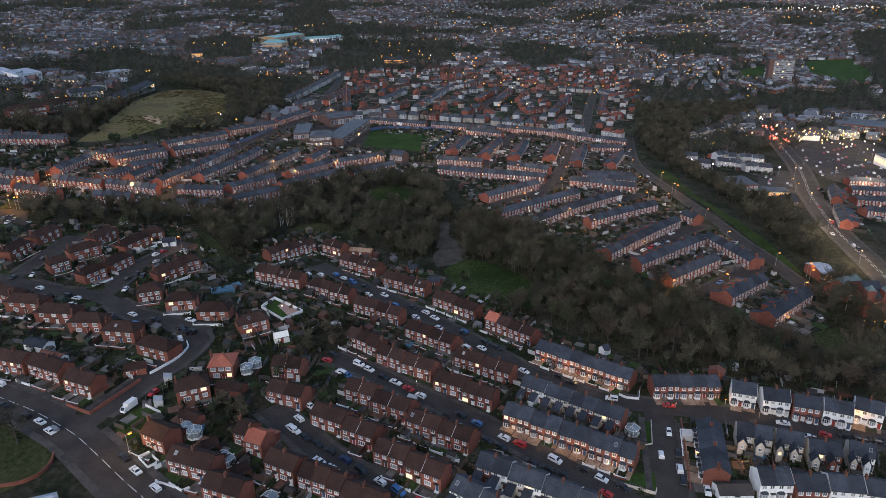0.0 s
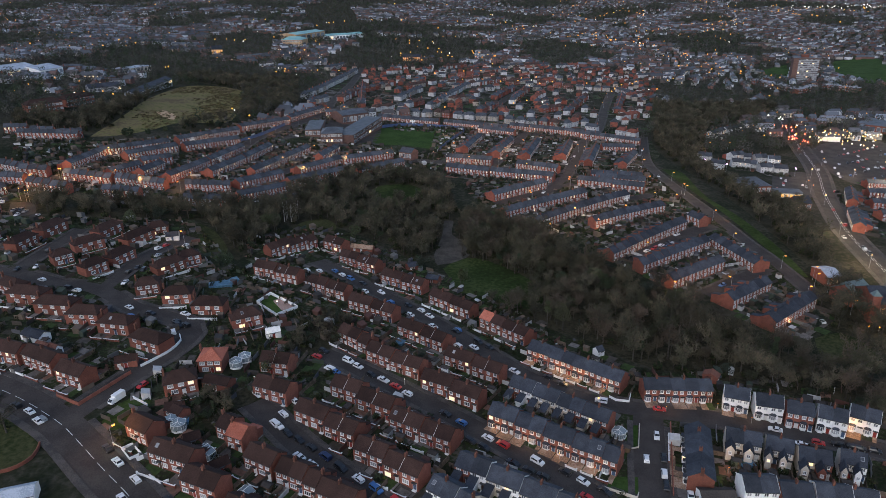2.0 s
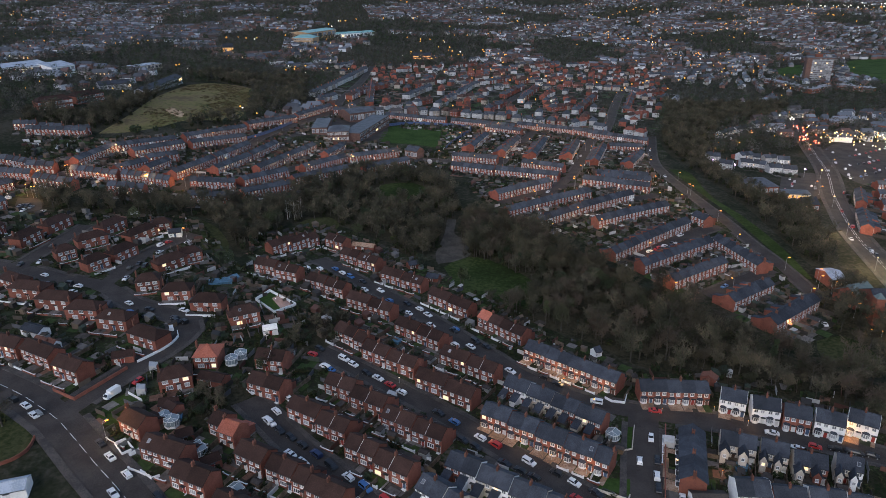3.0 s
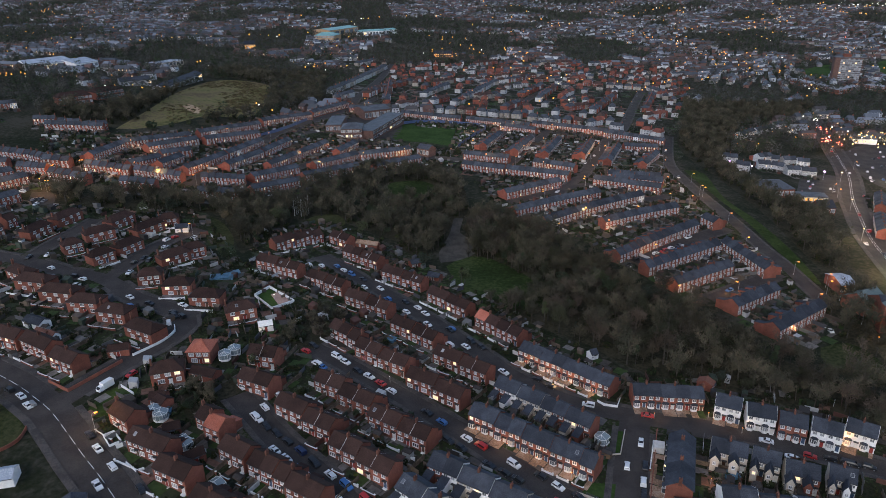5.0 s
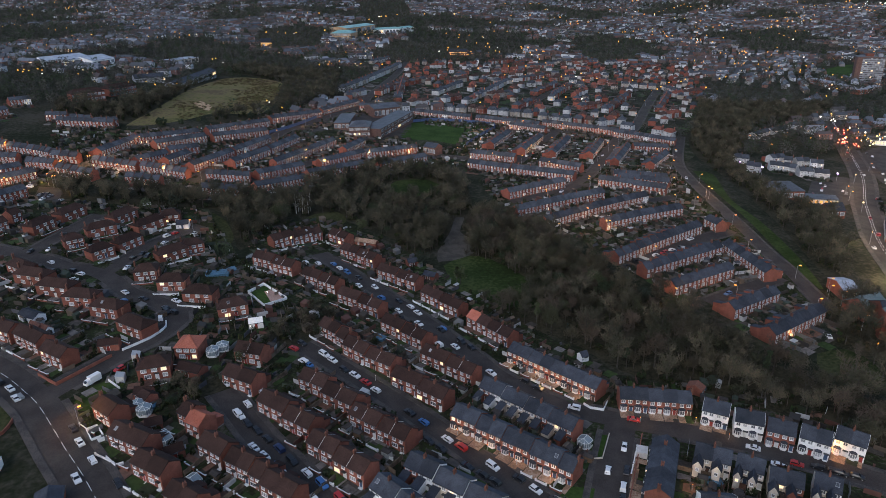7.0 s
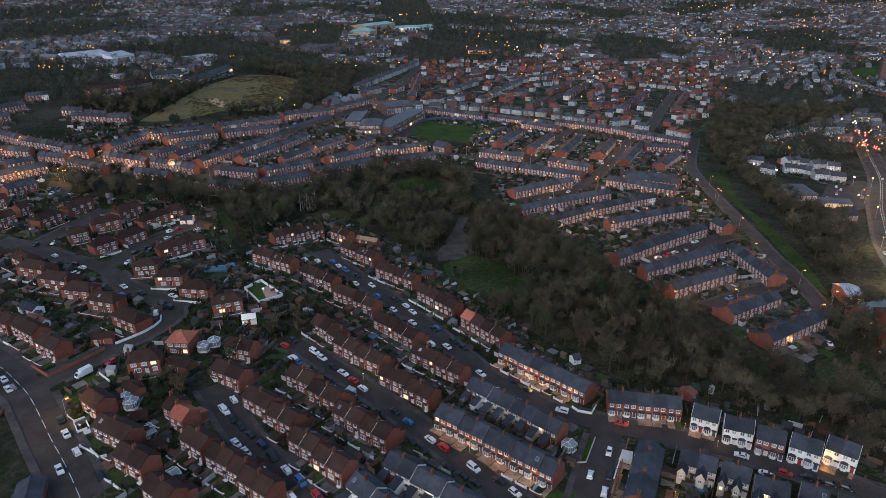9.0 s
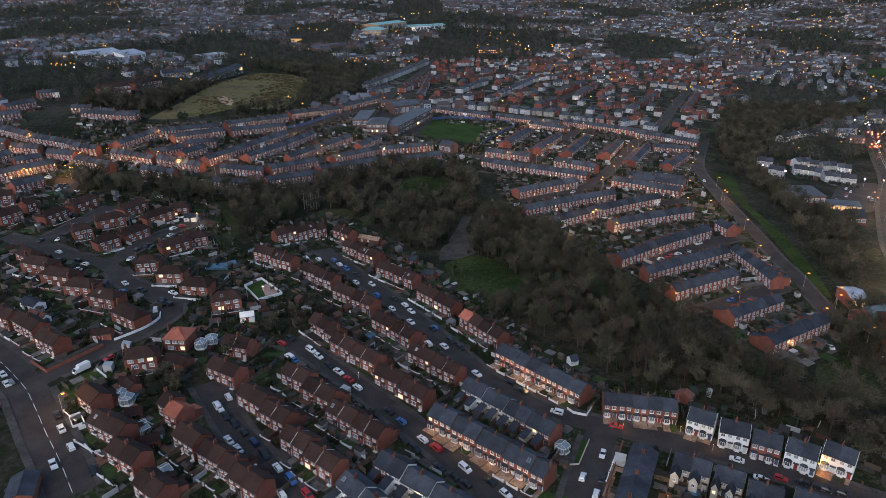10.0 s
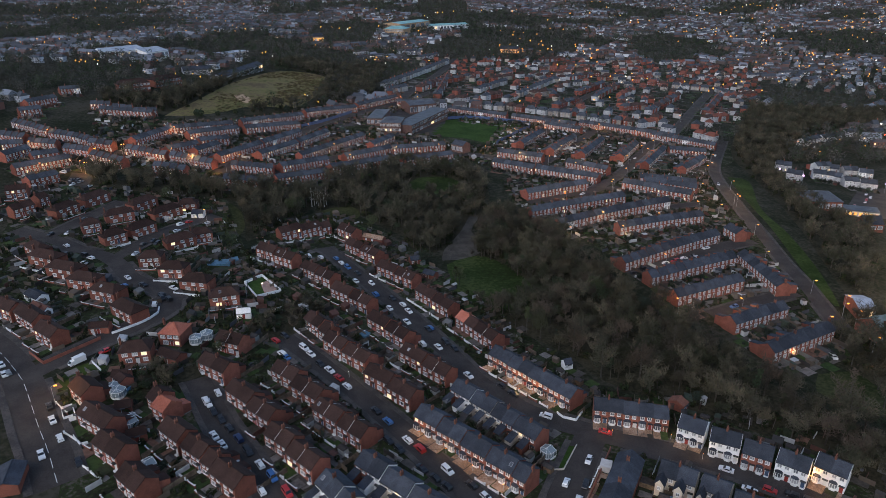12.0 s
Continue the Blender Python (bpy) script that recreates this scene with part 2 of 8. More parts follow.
# ---- the lie of the land
KNOLLS = [(-250, 150), (-120, 150), (-60, 220), (0, 170), (0, 260), (80, 200), (80, 290), (170, 180), (170, 300), (-150, 290), (-200, 420), (-60, 400),
          (60, 400), (160, 400), (230, 500), (-60, 560), (100, 650), (-250, 560), (-120, 750), (80, 800), (-400, 480), (300, 300)]
RISES = [-5.2, -1.7, 9.5, 2.4, -10.0, -2.7, 2.1, 2.5, 5.4, 1.1, 0.3, -7.2, 4.8, 4.7, -4.4, -0.9, 4.3, 6.6, -6.1, -0.9, 6.6, -4.2]


def terrain(x, y):
    """Height of the ground: a long slope with knolls and a valley; far off it dips, then climbs to the skyline."""
    x, y = np.asarray(x, float), np.asarray(y, float)
    cx, cy = np.clip(x, -520, 420), np.clip(y, 20, 850)
    z = -13.4 - 19.9 * cx / 300 - 5.3 * (cy - 300) / 300 + 2.8 * (cx / 300) ** 2 - 1.3 * cx * (cy - 300) / 90000
    for (a, b), h in zip(KNOLLS, RISES):
        s = 75.0 * (1 + max(0, b - 250) / 500)
        z = z + h * np.exp(-((cx - a) ** 2 + (cy - b) ** 2) / (2 * s * s))
    z = z - 12 * (1 - np.exp(-np.maximum(0, y - 850) / 500))
    return z + 42 * (np.maximum(0, y - 1500) / 1000) ** 1.15


def land(x, y):
    """The same for one place."""
    cx, cy = min(420, max(-520, x)), min(850, max(20, y))
    z = -13.4 - 19.9 * cx / 300 - 5.3 * (cy - 300) / 300 + 2.8 * (cx / 300) ** 2 - 1.3 * cx * (cy - 300) / 90000
    for (a, b), h in zip(KNOLLS, RISES):
        s = 75.0 * (1 + max(0, b - 250) / 500)
        z += h * math.exp(-((cx - a) ** 2 + (cy - b) ** 2) / (2 * s * s))
    if y > 850:
        z -= 12 * (1 - math.exp(-(y - 850) / 500))
    return z + (42 * ((y - 1500) / 1000) ** 1.15 if y > 1500 else 0)


# ---- mesh helpers
class Mesh:
    """Collects faces with their material slots, then makes one mesh."""

    def __init__(self):
        self.v, self.f, self.m = [], [], []

    def face(self, pts, mat=0):
        n = len(self.v)
        self.v.extend(pts)
        self.f.append(tuple(range(n, n + len(pts))))
        self.m.append(mat)
        return self

    def solid(self, verts, faces, mat=0):
        n = len(self.v)
        self.v.extend(verts)
        for f in faces:
            self.f.append(tuple(n + i for i in f))
            self.m.append(mat)
        return self

    def box(self, x0, y0, z0, x1, y1, z1, mat=0, top=1.0):
        cx, cy = (x0 + x1) / 2, (y0 + y1) / 2
        lo = [(x0, y0, z0), (x1, y0, z0), (x1, y1, z0), (x0, y1, z0)]
        hi = [(cx + (x - cx) * top, cy + (y - cy) * top, z1) for x, y, _ in lo]
        return self.solid(lo + hi, [(3, 2, 1, 0), (4, 5, 6, 7), (0, 1, 5, 4), (1, 2, 6, 5), (2, 3, 7, 6), (3, 0, 4, 7)], mat)

    def tube(self, p, q, r0, r1, sides=6, mat=0):
        p, q = Vector(p), Vector(q)
        d = (q - p).normalized()
        a = d.orthogonal().normalized()
        b = d.cross(a)
        ring = [[c + a * (r * math.cos(k * math.tau / sides)) + b * (r * math.sin(k * math.tau / sides)) for k in range(sides)] for c, r in ((p, r0), (q, r1))]
        fs = [(k, (k + 1) % sides, sides + (k + 1) % sides, sides + k) for k in range(sides)]
        fs += [tuple(range(sides))[::-1], tuple(range(sides, 2 * sides))]
        return self.solid([tuple(v) for r in ring for v in r], fs, mat)

    def done(self, name, *mats):
        me = bpy.data.meshes.new(name)
        me.from_pydata([tuple(v) for v in self.v], [], self.f)
        for m in mats:
            me.materials.append(m)
        if len(mats) > 1:
            me.polygons.foreach_set("material_index", self.m)
        me.update()
        return me


def part(name, data, parent, label="", at=None, kind=""):
    """A mesh as one object under a thing or under a part."""
    ob = new(name, data)
    ob.parent = parent
    if at is not None:
        ob.matrix_basis = at
    return tagged(ob, label, "", "", kind)


def spline(pts, step):
    """Points every step metres along a smooth line through pts."""
    out = []
    P = [Vector((p[0], p[1], 0)) for p in pts]
    P = [P[0] * 2 - P[1]] + P + [P[-1] * 2 - P[-2]]
    for a, b, c, d in zip(P, P[1:], P[2:], P[3:]):
        n = max(1, int((c - b).length / step))
        for i in range(n):
            t = i / n
            out.append(0.5 * (2 * b + (c - a) * t + (2 * a - 5 * b + 4 * c - d) * t * t + (3 * b - a - 3 * c + d) * t ** 3))
    out.append(P[-2])
    return out


def sides(line, offset):
    """The line shifted to its left by offset."""
    out = []
    for i, p in enumerate(line):
        d = (line[min(i + 1, len(line) - 1)] - line[max(i - 1, 0)]).normalized()
        out.append(Vector((p.x - d.y * offset, p.y + d.x * offset, 0)))
    return out


def ribbon(mesh, line, inner, outer, lift, mat=0, skirt=0.0):
    """A strip between two offsets of a line, lying on the land."""
    a, b = sides(line, inner), sides(line, outer)
    za, zb = terrain([p.x for p in a], [p.y for p in a]) + lift, terrain([p.x for p in b], [p.y for p in b]) + lift
    n = len(mesh.v)
    for p, z, q, w in zip(a, za, b, zb):
        mesh.v.extend([(p.x, p.y, z), (q.x, q.y, w)])
    for i in range(len(line) - 1):
        k = n + 2 * i
        mesh.f.append((k, k + 2, k + 3, k + 1) if inner > outer else (k, k + 1, k + 3, k + 2))
        mesh.m.append(mat)
    if skirt:
        for off, zz in ((a, za), (b, zb)):
            m = len(mesh.v)
            for p, z in zip(off, zz):
                mesh.v.extend([(p.x, p.y, z), (p.x, p.y, z - skirt)])
            for i in range(len(line) - 1):
                k = m + 2 * i
                mesh.f.append((k, k + 1, k + 3, k + 2))
                mesh.m.append(mat)


def inside(poly, x, y):
    odd, j = False, len(poly) - 1
    for i in range(len(poly)):
        (xi, yi), (xj, yj) = poly[i], poly[j]
        if (yi > y) != (yj > y) and x < (xj - xi) * (y - yi) / (yj - yi) + xi:
            odd = not odd
        j = i
    return odd


from mathutils.geometry import delaunay_2d_cdt


OPEN_LAND, GARDEN_LAND = [], []
PAVED_GARDEN = [(-71.2, 229.4), (-69.2, 238.2), (-57.0, 228.8), (-61.9, 220.8)]
KNOLL = [(-54.3, 406.4), (-48.9, 425.5), (-30.4, 430.1), (-18.4, 413.4), (-24.8, 393.6), (-41.7, 386.6)]


def patch(name, poly, lift, mat, label="", category="", step=7.0, smooth=True):
    """A sheet with the outline poly that lies on the land."""
    ring = spline(list(poly) + [poly[0]], 4.0)[:-1] if smooth else [Vector((x, y, 0)) for x, y in poly]
    if not smooth:
        ring = [a.lerp(b, k / max(1, int((b - a).length / 5))) for a, b in zip(ring, ring[1:] + ring[:1]) for k in range(max(1, int((b - a).length / 5)))]
    pr = [(p.x, p.y) for p in ring]
    (GARDEN_LAND if name == "gardens" else OPEN_LAND).append(list(poly))
    xs, ys = [p[0] for p in pr], [p[1] for p in pr]
    pts = [Vector(p) for p in pr]
    for i in range(int((max(xs) - min(xs)) / step) + 1):
        for j in range(int((max(ys) - min(ys)) / step) + 1):
            x, y = min(xs) + step * (i + 0.5), min(ys) + step * (j + 0.5)
            if inside(pr, x, y):
                pts.append(Vector((x, y)))
    n = len(pr)
    v, _, f, *_ = delaunay_2d_cdt(pts, [(i, (i + 1) % n) for i in range(n)], [list(range(n))], 1, 1e-4)
    z = terrain([p.x for p in v], [p.y for p in v]) + lift
    me = bpy.data.meshes.new(name)
    me.from_pydata([(p.x, p.y, h) for p, h in zip(v, z)], [], [tuple(t) for t in f])
    me.materials.append(mat)
    me.update()
    if me.polygons and me.polygons[0].normal.z < 0:
        me.flip_normals()
    return tagged(new(name, me), label, category, "", "structure")


# ---- ground: one sheet to the skyline
def lines(lo, hi, fine_lo, fine_hi, step, growth):
    out = list(np.arange(fine_lo, fine_hi, step))
    s, a = step, fine_lo
    while a > lo:
        s *= growth
        a -= s
        out.insert(0, a)
    s, a = step, out[-1]
    while a < hi:
        s *= growth
        a += s
        out.append(a)
    return np.array(out)


gx, gy = lines(-3200, 3400, -400, 340, 6.0, 1.15), lines(-1200, 4600, 70, 720, 6.0, 1.1)
GX, GY = np.meshgrid(gx, gy)
GZ = terrain(GX, GY)
nx = len(gx)
me = bpy.data.meshes.new("ground")
me.from_pydata(np.stack([GX, GY, GZ], -1).reshape(-1, 3).tolist(), [],
               [(j * nx + i, j * nx + i + 1, (j + 1) * nx + i + 1, (j + 1) * nx + i) for j in range(len(gy) - 1) for i in range(nx - 1)])
me.materials.append(GROUND)
for p in me.polygons:
    p.use_smooth = True
me.update()
tagged(new("ground", me), "dark rough ground and gardens falling into a valley", "ground", "", "structure")


# ---- plan
STREETS = [  # name, width, pavement width, centre line
    ("main_road", 10.5, 2.0, [(-180.2, 187.8), (-148.5, 173.4), (-134.1, 167.0), (-120.1, 160.2), (-110.5, 154.5), (-102.8, 149.6), (-93.4, 142.0), (-82.7, 133.0), (-72.9, 125.2), (-61.5, 115.3)]),
    ("side_street", 7.5, 1.8, [(-102.3, 154.0), (-98.8, 163.6), (-93.7, 176.2), (-88.4, 189.7), (-86.5, 201.3), (-90.2, 208.2), (-101.3, 213.7), (-116.3, 219.9), (-129.3, 229.9), (-141.2, 236.3), (-156.0, 239.2), (-173.6, 246.2), (-200.0, 251.4)]),
    ("close", 6.5, 1.6, [(-135.2, 232.3), (-135.3, 250.3), (-135.0, 268.8), (-132.6, 284.3), (-126.4, 302.9)]),
    ("lane", 6.5, 1.6, [(-179.4, 240.7), (-180.2, 255.5), (-180.2, 272.4), (-180.2, 288.7), (-180.4, 302.1)]),
    ("terrace_street", 8, 1.7, [(-61.3, 284.9), (-52.3, 277.7), (-37.7, 263.0), (-21.9, 248.4), (-0.9, 227.3), (17.4, 207.6), (29.8, 193.4), (46.7, 182.3), (60.4, 178.6), (75.9, 176.1), (92.7, 173.4), (105.3, 170.3), (129.0, 161.1), (145.9, 153.7)]),
    ("terrace_street", 7.5, 1.7, [(-39.3, 195.3), (-29.1, 189.4), (-9.9, 176.8), (5.7, 165.7), (16.8, 157.3), (31.1, 145.7), (41.6, 137.4), (50.8, 128.5)]),
    ("terrace_street", 7.5, 1.7, [(-53.4, 163.7), (-46.1, 156.8), (-36.5, 147.3), (-26.2, 138.7), (-16.8, 130.9), (-5.3, 120.8)]),
    ("cross_street", 9, 1.8, [(65.8, 175.4), (62.3, 160.1), (59.1, 144.9), (56.4, 131.8)]),
    ("valley_lane", 6.5, 1.3, [(174.7, 628.9), (151.6, 523.1), (146.8, 463.7), (146.6, 397.4), (148.5, 351.2), (150.5, 318.1), (153.4, 298.4), (155.6, 274.5), (157.4, 257.9)]),
    ("high_road", 13, 2.5, [(389.5, 849.2), (352.8, 733.4), (316.3, 613.9), (290.7, 531.1), (258.6, 454.4), (242.1, 411.9), (220.3, 352.5), (207.4, 299.8), (200.4, 263.4), (196.7, 223.8)]),
    ("link_road", 9, 2.0, [(528.6, 866.6), (421.0, 745.5), (352.2, 670.7), (318.3, 623.7)]),
    ("mid_street", 6.5, 1.4, [(-3.9, 476.3), (5.0, 521.6), (24.2, 605.2)]),
    ("mid_street", 6.5, 1.4, [(27.5, 478.8), (42.2, 534.5), (68.8, 634.9)]),
    ("mid_street", 6.5, 1.4, [(54.5, 395.5), (76.8, 447.0), (95.2, 519.2), (120.1, 617.3)]),
    ("mid_street", 6.0, 1.3, [(27.4, 385.2), (50.0, 402.4), (79.2, 427.1)]),
    ("mid_street", 6.0, 1.3, [(52.8, 345.2), (82.4, 368.6), (124.5, 400.8)]),
    ("mid_street", 7.5, 1.3, [(79.7, 294.3), (109.2, 316.0), (141.7, 341.5)]),
    ("mid_street", 7.0, 1.3, [(110.8, 260.1), (129.4, 273.1), (147.9, 286.2)]),
    ("mid_street", 6.5, 1.4, [(-256.2, 378.2), (-230.9, 373.3), (-213.4, 384.0), (-167.1, 375.9), (-161.9, 381.4), (-136.6, 394.8), (-126.0, 420.4), (-107.8, 456.8), (-78.4, 473.8), (-38.2, 491.4), (-8.2, 489.7), (29.4, 475.2), (75.6, 452.3)]),
    ("mid_street", 6.5, 1.4, [(-162.7, 372.9), (-169.4, 419.7), (-160.5, 461.9), (-157.3, 524.4), (-140.0, 612.5), (-121.4, 767.6)]),
    ("mid_street", 6.5, 1.4, [(-81.9, 648.8), (-15.4, 640.1), (48.3, 614.3), (114.3, 600.1), (163.2, 588.4)]),
    ("mid_street", 6.5, 1.4, [(-237.4, 419.3), (-223.6, 436.4), (-205.5, 466.3), (-171.1, 510.9)]),
    ("far_street", 8, 1.5, [(128.0, 628.0), (140.6, 666.9), (182.0, 841.2), (216.5, 977.1)]),
    ("far_street", 7, 1.5, [(-34.8, 685.0), (-32.0, 790.0), (-8.0, 900.0), (24.0, 946.0), (110.0, 953.0), (212.2, 950.0)]),
    ("far_street", 7, 1.5, [(17.3, 683.2), (56.6, 840.7), (90.9, 953.5)]),
    ("far_street", 7, 1.5, [(-126.8, 675.7), (-142.0, 740.0), (-146.9, 908.7), (-159.6, 1093.6)]),
]
WOODS = [  # name, spacing, outline
    ("copse", 2.9, [(-70.5, 160.1), (-66.9, 164.5), (-61.3, 167.2), (-56.0, 174.5), (-53.9, 189.4), (-52.2, 203.6), (-51.5, 217.2), (-41.4, 226.0), (-33.6, 222.9), (-33.8, 204.8), (-41.4, 192.5), (-46.4, 194.8), (-50.0, 184.8), (-52.0, 168.4), (-56.5, 158.5), (-60.0, 149.2)]),
    ("park", 7, [(-131.3, 162.5), (-118.3, 157.1), (-107.7, 145.0), (-106.6, 136.4), (-112.8, 132.3)]),
    ("valley", 5.0, [(6.4, 300.9), (4.1, 332.0), (12.0, 339.8), (39.8, 313.5), (70.6, 283.2), (81.9, 266.2), (93.2, 254.4), (104.3, 238.8), (116.0, 223.5), (126.4, 213.8), (138.4, 205.2), (149.2, 193.9), (161.4, 180.3), (152.1, 167.2), (135.2, 171.2), (121.7, 184.7), (96.4, 195.9), (70.2, 206.6), (57.1, 221.3), (37.5, 234.9), (18.4, 252.6), (40.5, 256.4), (38.2, 277.1), (21.4, 297.3)]),
    ("slope", 4.6, [(11.2, 303.0), (24.5, 329.0), (47.3, 320.0), (60.0, 308.0), (72.4, 288.0), (78.3, 268.5), (92.0, 257.5), (100.8, 254.8), (81.0, 258.0), (66.0, 272.0), (49.0, 290.0), (40.8, 284.3), (30.3, 300.8)]),
    ("slope", 4.6, [(5.0, 328.5), (5.6, 357.1), (21.1, 361.6), (36.9, 347.8), (49.9, 331.1), (50.0, 321.0), (24.5, 331.0), (14.2, 312.0)]),
    ("slope", 4.8, [(-28.9, 312.8), (-24.1, 320.6), (-11.7, 330.2), (-5.0, 352.0), (-2.9, 345.9), (-6.5, 320.0), (-11.0, 302.0), (-18.2, 300.2)]),
    ("middle", 5.5, [(-103.7, 402.5), (-85.5, 419.8), (-59.8, 455.3), (-19.6, 449.1), (-0.1, 406.0), (2.9, 358.3), (-13.9, 327.8), (-26.7, 318.2), (-45.4, 328.7), (-62.8, 344.8), (-73.6, 352.9), (-85.3, 334.2)]),
    ("left", 4.9, [(-223.8, 332.7), (-200.6, 333.1), (-166.1, 349.4), (-144.0, 348.0), (-114.3, 363.5), (-95.0, 363.8), (-89.1, 313.0), (-94.6, 301.9), (-95.1, 275.8), (-108.5, 298.2), (-131.9, 330.6), (-171.8, 321.6), (-209.8, 318.1)]),
    ("bank", 5.5, [(237.9, 834.9), (312.0, 854.6), (412.6, 902.1), (379.8, 803.4), (262.3, 703.2), (190.5, 525.4), (188.4, 454.2), (211.0, 386.0), (190.8, 322.0), (172.6, 282.2), (168.8, 301.6), (172.2, 377.4), (174.8, 439.5), (174.8, 498.7), (176.4, 599.4)]),
    ("bank", 6.5, [(165.9, 269.5), (174.0, 270.4), (170.6, 239.0), (166.1, 221.2), (154.0, 201.6), (153.5, 224.9), (147.2, 238.1)]),
    ("hill", 5.5, [(-335.8, 794.4), (-320.4, 862.6), (-266.2, 846.7), (-212.4, 887.4), (-168.9, 694.2), (-187.0, 596.9), (-204.2, 620.6), (-239.0, 754.3), (-288.2, 788.6)]),
    ("hill", 6, [(-336.4, 501.5), (-287.1, 503.1), (-292.4, 588.3), (-319.9, 724.2), (-301.6, 654.4), (-265.2, 484.1), (-274.4, 470.6), (-319.6, 473.8)]),
    ("hill", 6, [(-268.1, 473.6), (-262.4, 495.3), (-280.4, 577.8), (-295.0, 633.1), (-299.9, 604.3), (-297.2, 549.1), (-290.4, 501.4)]),
    ("hill", 6.5, [(-227.1, 522.0), (-212.0, 541.1), (-197.1, 589.2), (-187.3, 634.7), (-185.3, 608.8), (-191.8, 549.3), (-213.4, 508.7)]),
    ("hill", 6.5, [(-252.9, 779.5), (-249.6, 889.7), (-203.4, 993.1), (-173.2, 914.8), (-167.5, 742.4), (-178.5, 641.8), (-202.2, 622.3)]),
    ("hill", 6.5, [(-355.2, 723.3), (-363.0, 828.8), (-353.7, 936.2), (-301.4, 1023.2), (-262.7, 911.1), (-296.8, 813.8), (-322.6, 761.0), (-310.5, 674.9)]),
    ("hill", 6.5, [(-500.3, 956.1), (-503.2, 1047.3), (-416.5, 1041.7), (-363.9, 964.9), (-392.4, 866.1), (-427.5, 836.5)]),
    ("ridge", 10, [(-237.7, 1171.4), (-224.0, 1474.0), (-138.0, 1597.4), (-105.2, 1329.4), (-135.7, 1119.0), (-194.8, 1036.8)]),
    ("ridge", 10, [(-492.5, 1297.6), (-481.1, 1538.6), (-404.7, 1482.0), (-316.0, 1142.9), (-354.1, 1058.1), (-410.4, 1095.8)]),
    ("ridge", 10, [(-84.7, 1572.3), (17.8, 1556.4), (26.0, 1333.5), (-27.5, 1264.2), (-73.4, 1347.6)]),
    ("ridge", 10, [(121.9, 1584.8), (246.1, 1731.4), (291.5, 1587.9), (229.8, 1302.7), (151.0, 1273.9)]),
    ("ridge", 10, [(310.0, 1083.8), (374.8, 1035.1), (430.7, 1044.6), (379.1, 894.9), (305.0, 877.0), (256.4, 889.0)]),
    ("ridge", 11, [(1116.6, 1926.7), (1291.4, 2040.5), (908.5, 1288.4), (647.6, 902.3), (591.2, 909.1), (816.7, 1303.2)]),
    ("ridge", 11, [(-506.6, 2223.1), (-417.3, 2432.6), (-296.9, 1988.4), (-310.0, 1694.6), (-390.2, 1752.6)]),
    ("school", 9, [(427.1, 1013.8), (488.2, 948.2), (592.8, 992.7), (509.3, 845.4), (421.3, 811.2), (409.0, 876.7)]),
]
NEAR, MID = [], []  # style and the two ends of the ridge
NEAR += [("brown", *r) for r in ((-84.3, 286.0, -67.2, 307.5), (-60.7, 309.1, -50.4, 302.6), (-49.4, 289.4, -31.0, 278.8), (-27.4, 269.5, -8.5, 259.0), (-4.7, 251.1, 12.2, 237.6), (16.1, 232.3, 32.5, 218.0), (-55.6, 251.7, -38.8, 243.2), (-36.2, 237.2, -17.6, 227.2), (-14.6, 218.5, 2.5, 207.1), (3.0, 199.6, 21.4, 188.7), (-34.4, 207.8, -22.9, 199.5), (-23.1, 197.1, -14.2, 191.4), (-15.0, 192.0, -4.6, 186.5), (-3.9, 182.5, 5.7, 177.7), (4.9, 177.6, 14.2, 172.2), (-30.7, 173.4, -21.4, 169.0), (-22.1, 168.2, -11.1, 162.3), (-11.4, 159.7, -2.2, 154.7),)]
NEAR += [("brown", *r) for r in ((-2.6, 155.2, 6.4, 150.5), (-38.3, 159.6, -28.6, 154.5), (-28.8, 153.9, -19.7, 149.3), (-19.2, 145.3, -10.5, 140.9), (-10.8, 140.4, -1.2, 135.1), (-55.8, 183.1, -46.3, 181.5), (-53.4, 169.9, -42.3, 165.6), (-46.2, 138.9, -37.9, 134.7), (-81.6, 263.1, -61.1, 255.3), (-37.0, 134.5, -25.5, 129.3), (-25.6, 128.5, -16.0, 123.8),)]
NEAR += [("slate", *r) for r in ((32.5, 208.6, 61.1, 188.7), (17.1, 166.0, 51.1, 147.5), (66.1, 185.9, 88.0, 186.1),)]
NEAR += [("slate_back", *r) for r in ((24.3, 182.9, 52.2, 165.2), (7.8, 141.6, 35.9, 127.2), (1.4, 132.0, 11.1, 125.0),)]
NEAR += [("slate", *r) for r in ((76.3, 162.6, 70.2, 140.1),)]
NEAR += [("white", *r) for r in ((91.1, 182.6, 98.1, 180.0), (99.0, 178.4, 106.7, 176.5), (115.7, 172.8, 122.9, 169.5), (125.6, 173.4, 132.5, 169.5), (80.0, 139.5, 88.5, 139.3), (97.7, 137.9, 106.2, 136.6), (106.5, 136.6, 112.2, 135.2),)]
NEAR += [("brick", *r) for r in ((107.1, 174.9, 114.3, 172.5), (88.7, 137.6, 96.7, 137.0),)]
NEAR += [("slate_back", *r) for r in ((83.8, 160.9, 92.8, 157.9), (94.0, 157.9, 100.6, 155.2), (100.9, 153.4, 108.8, 151.0), (111.9, 152.8, 117.9, 150.4),)]
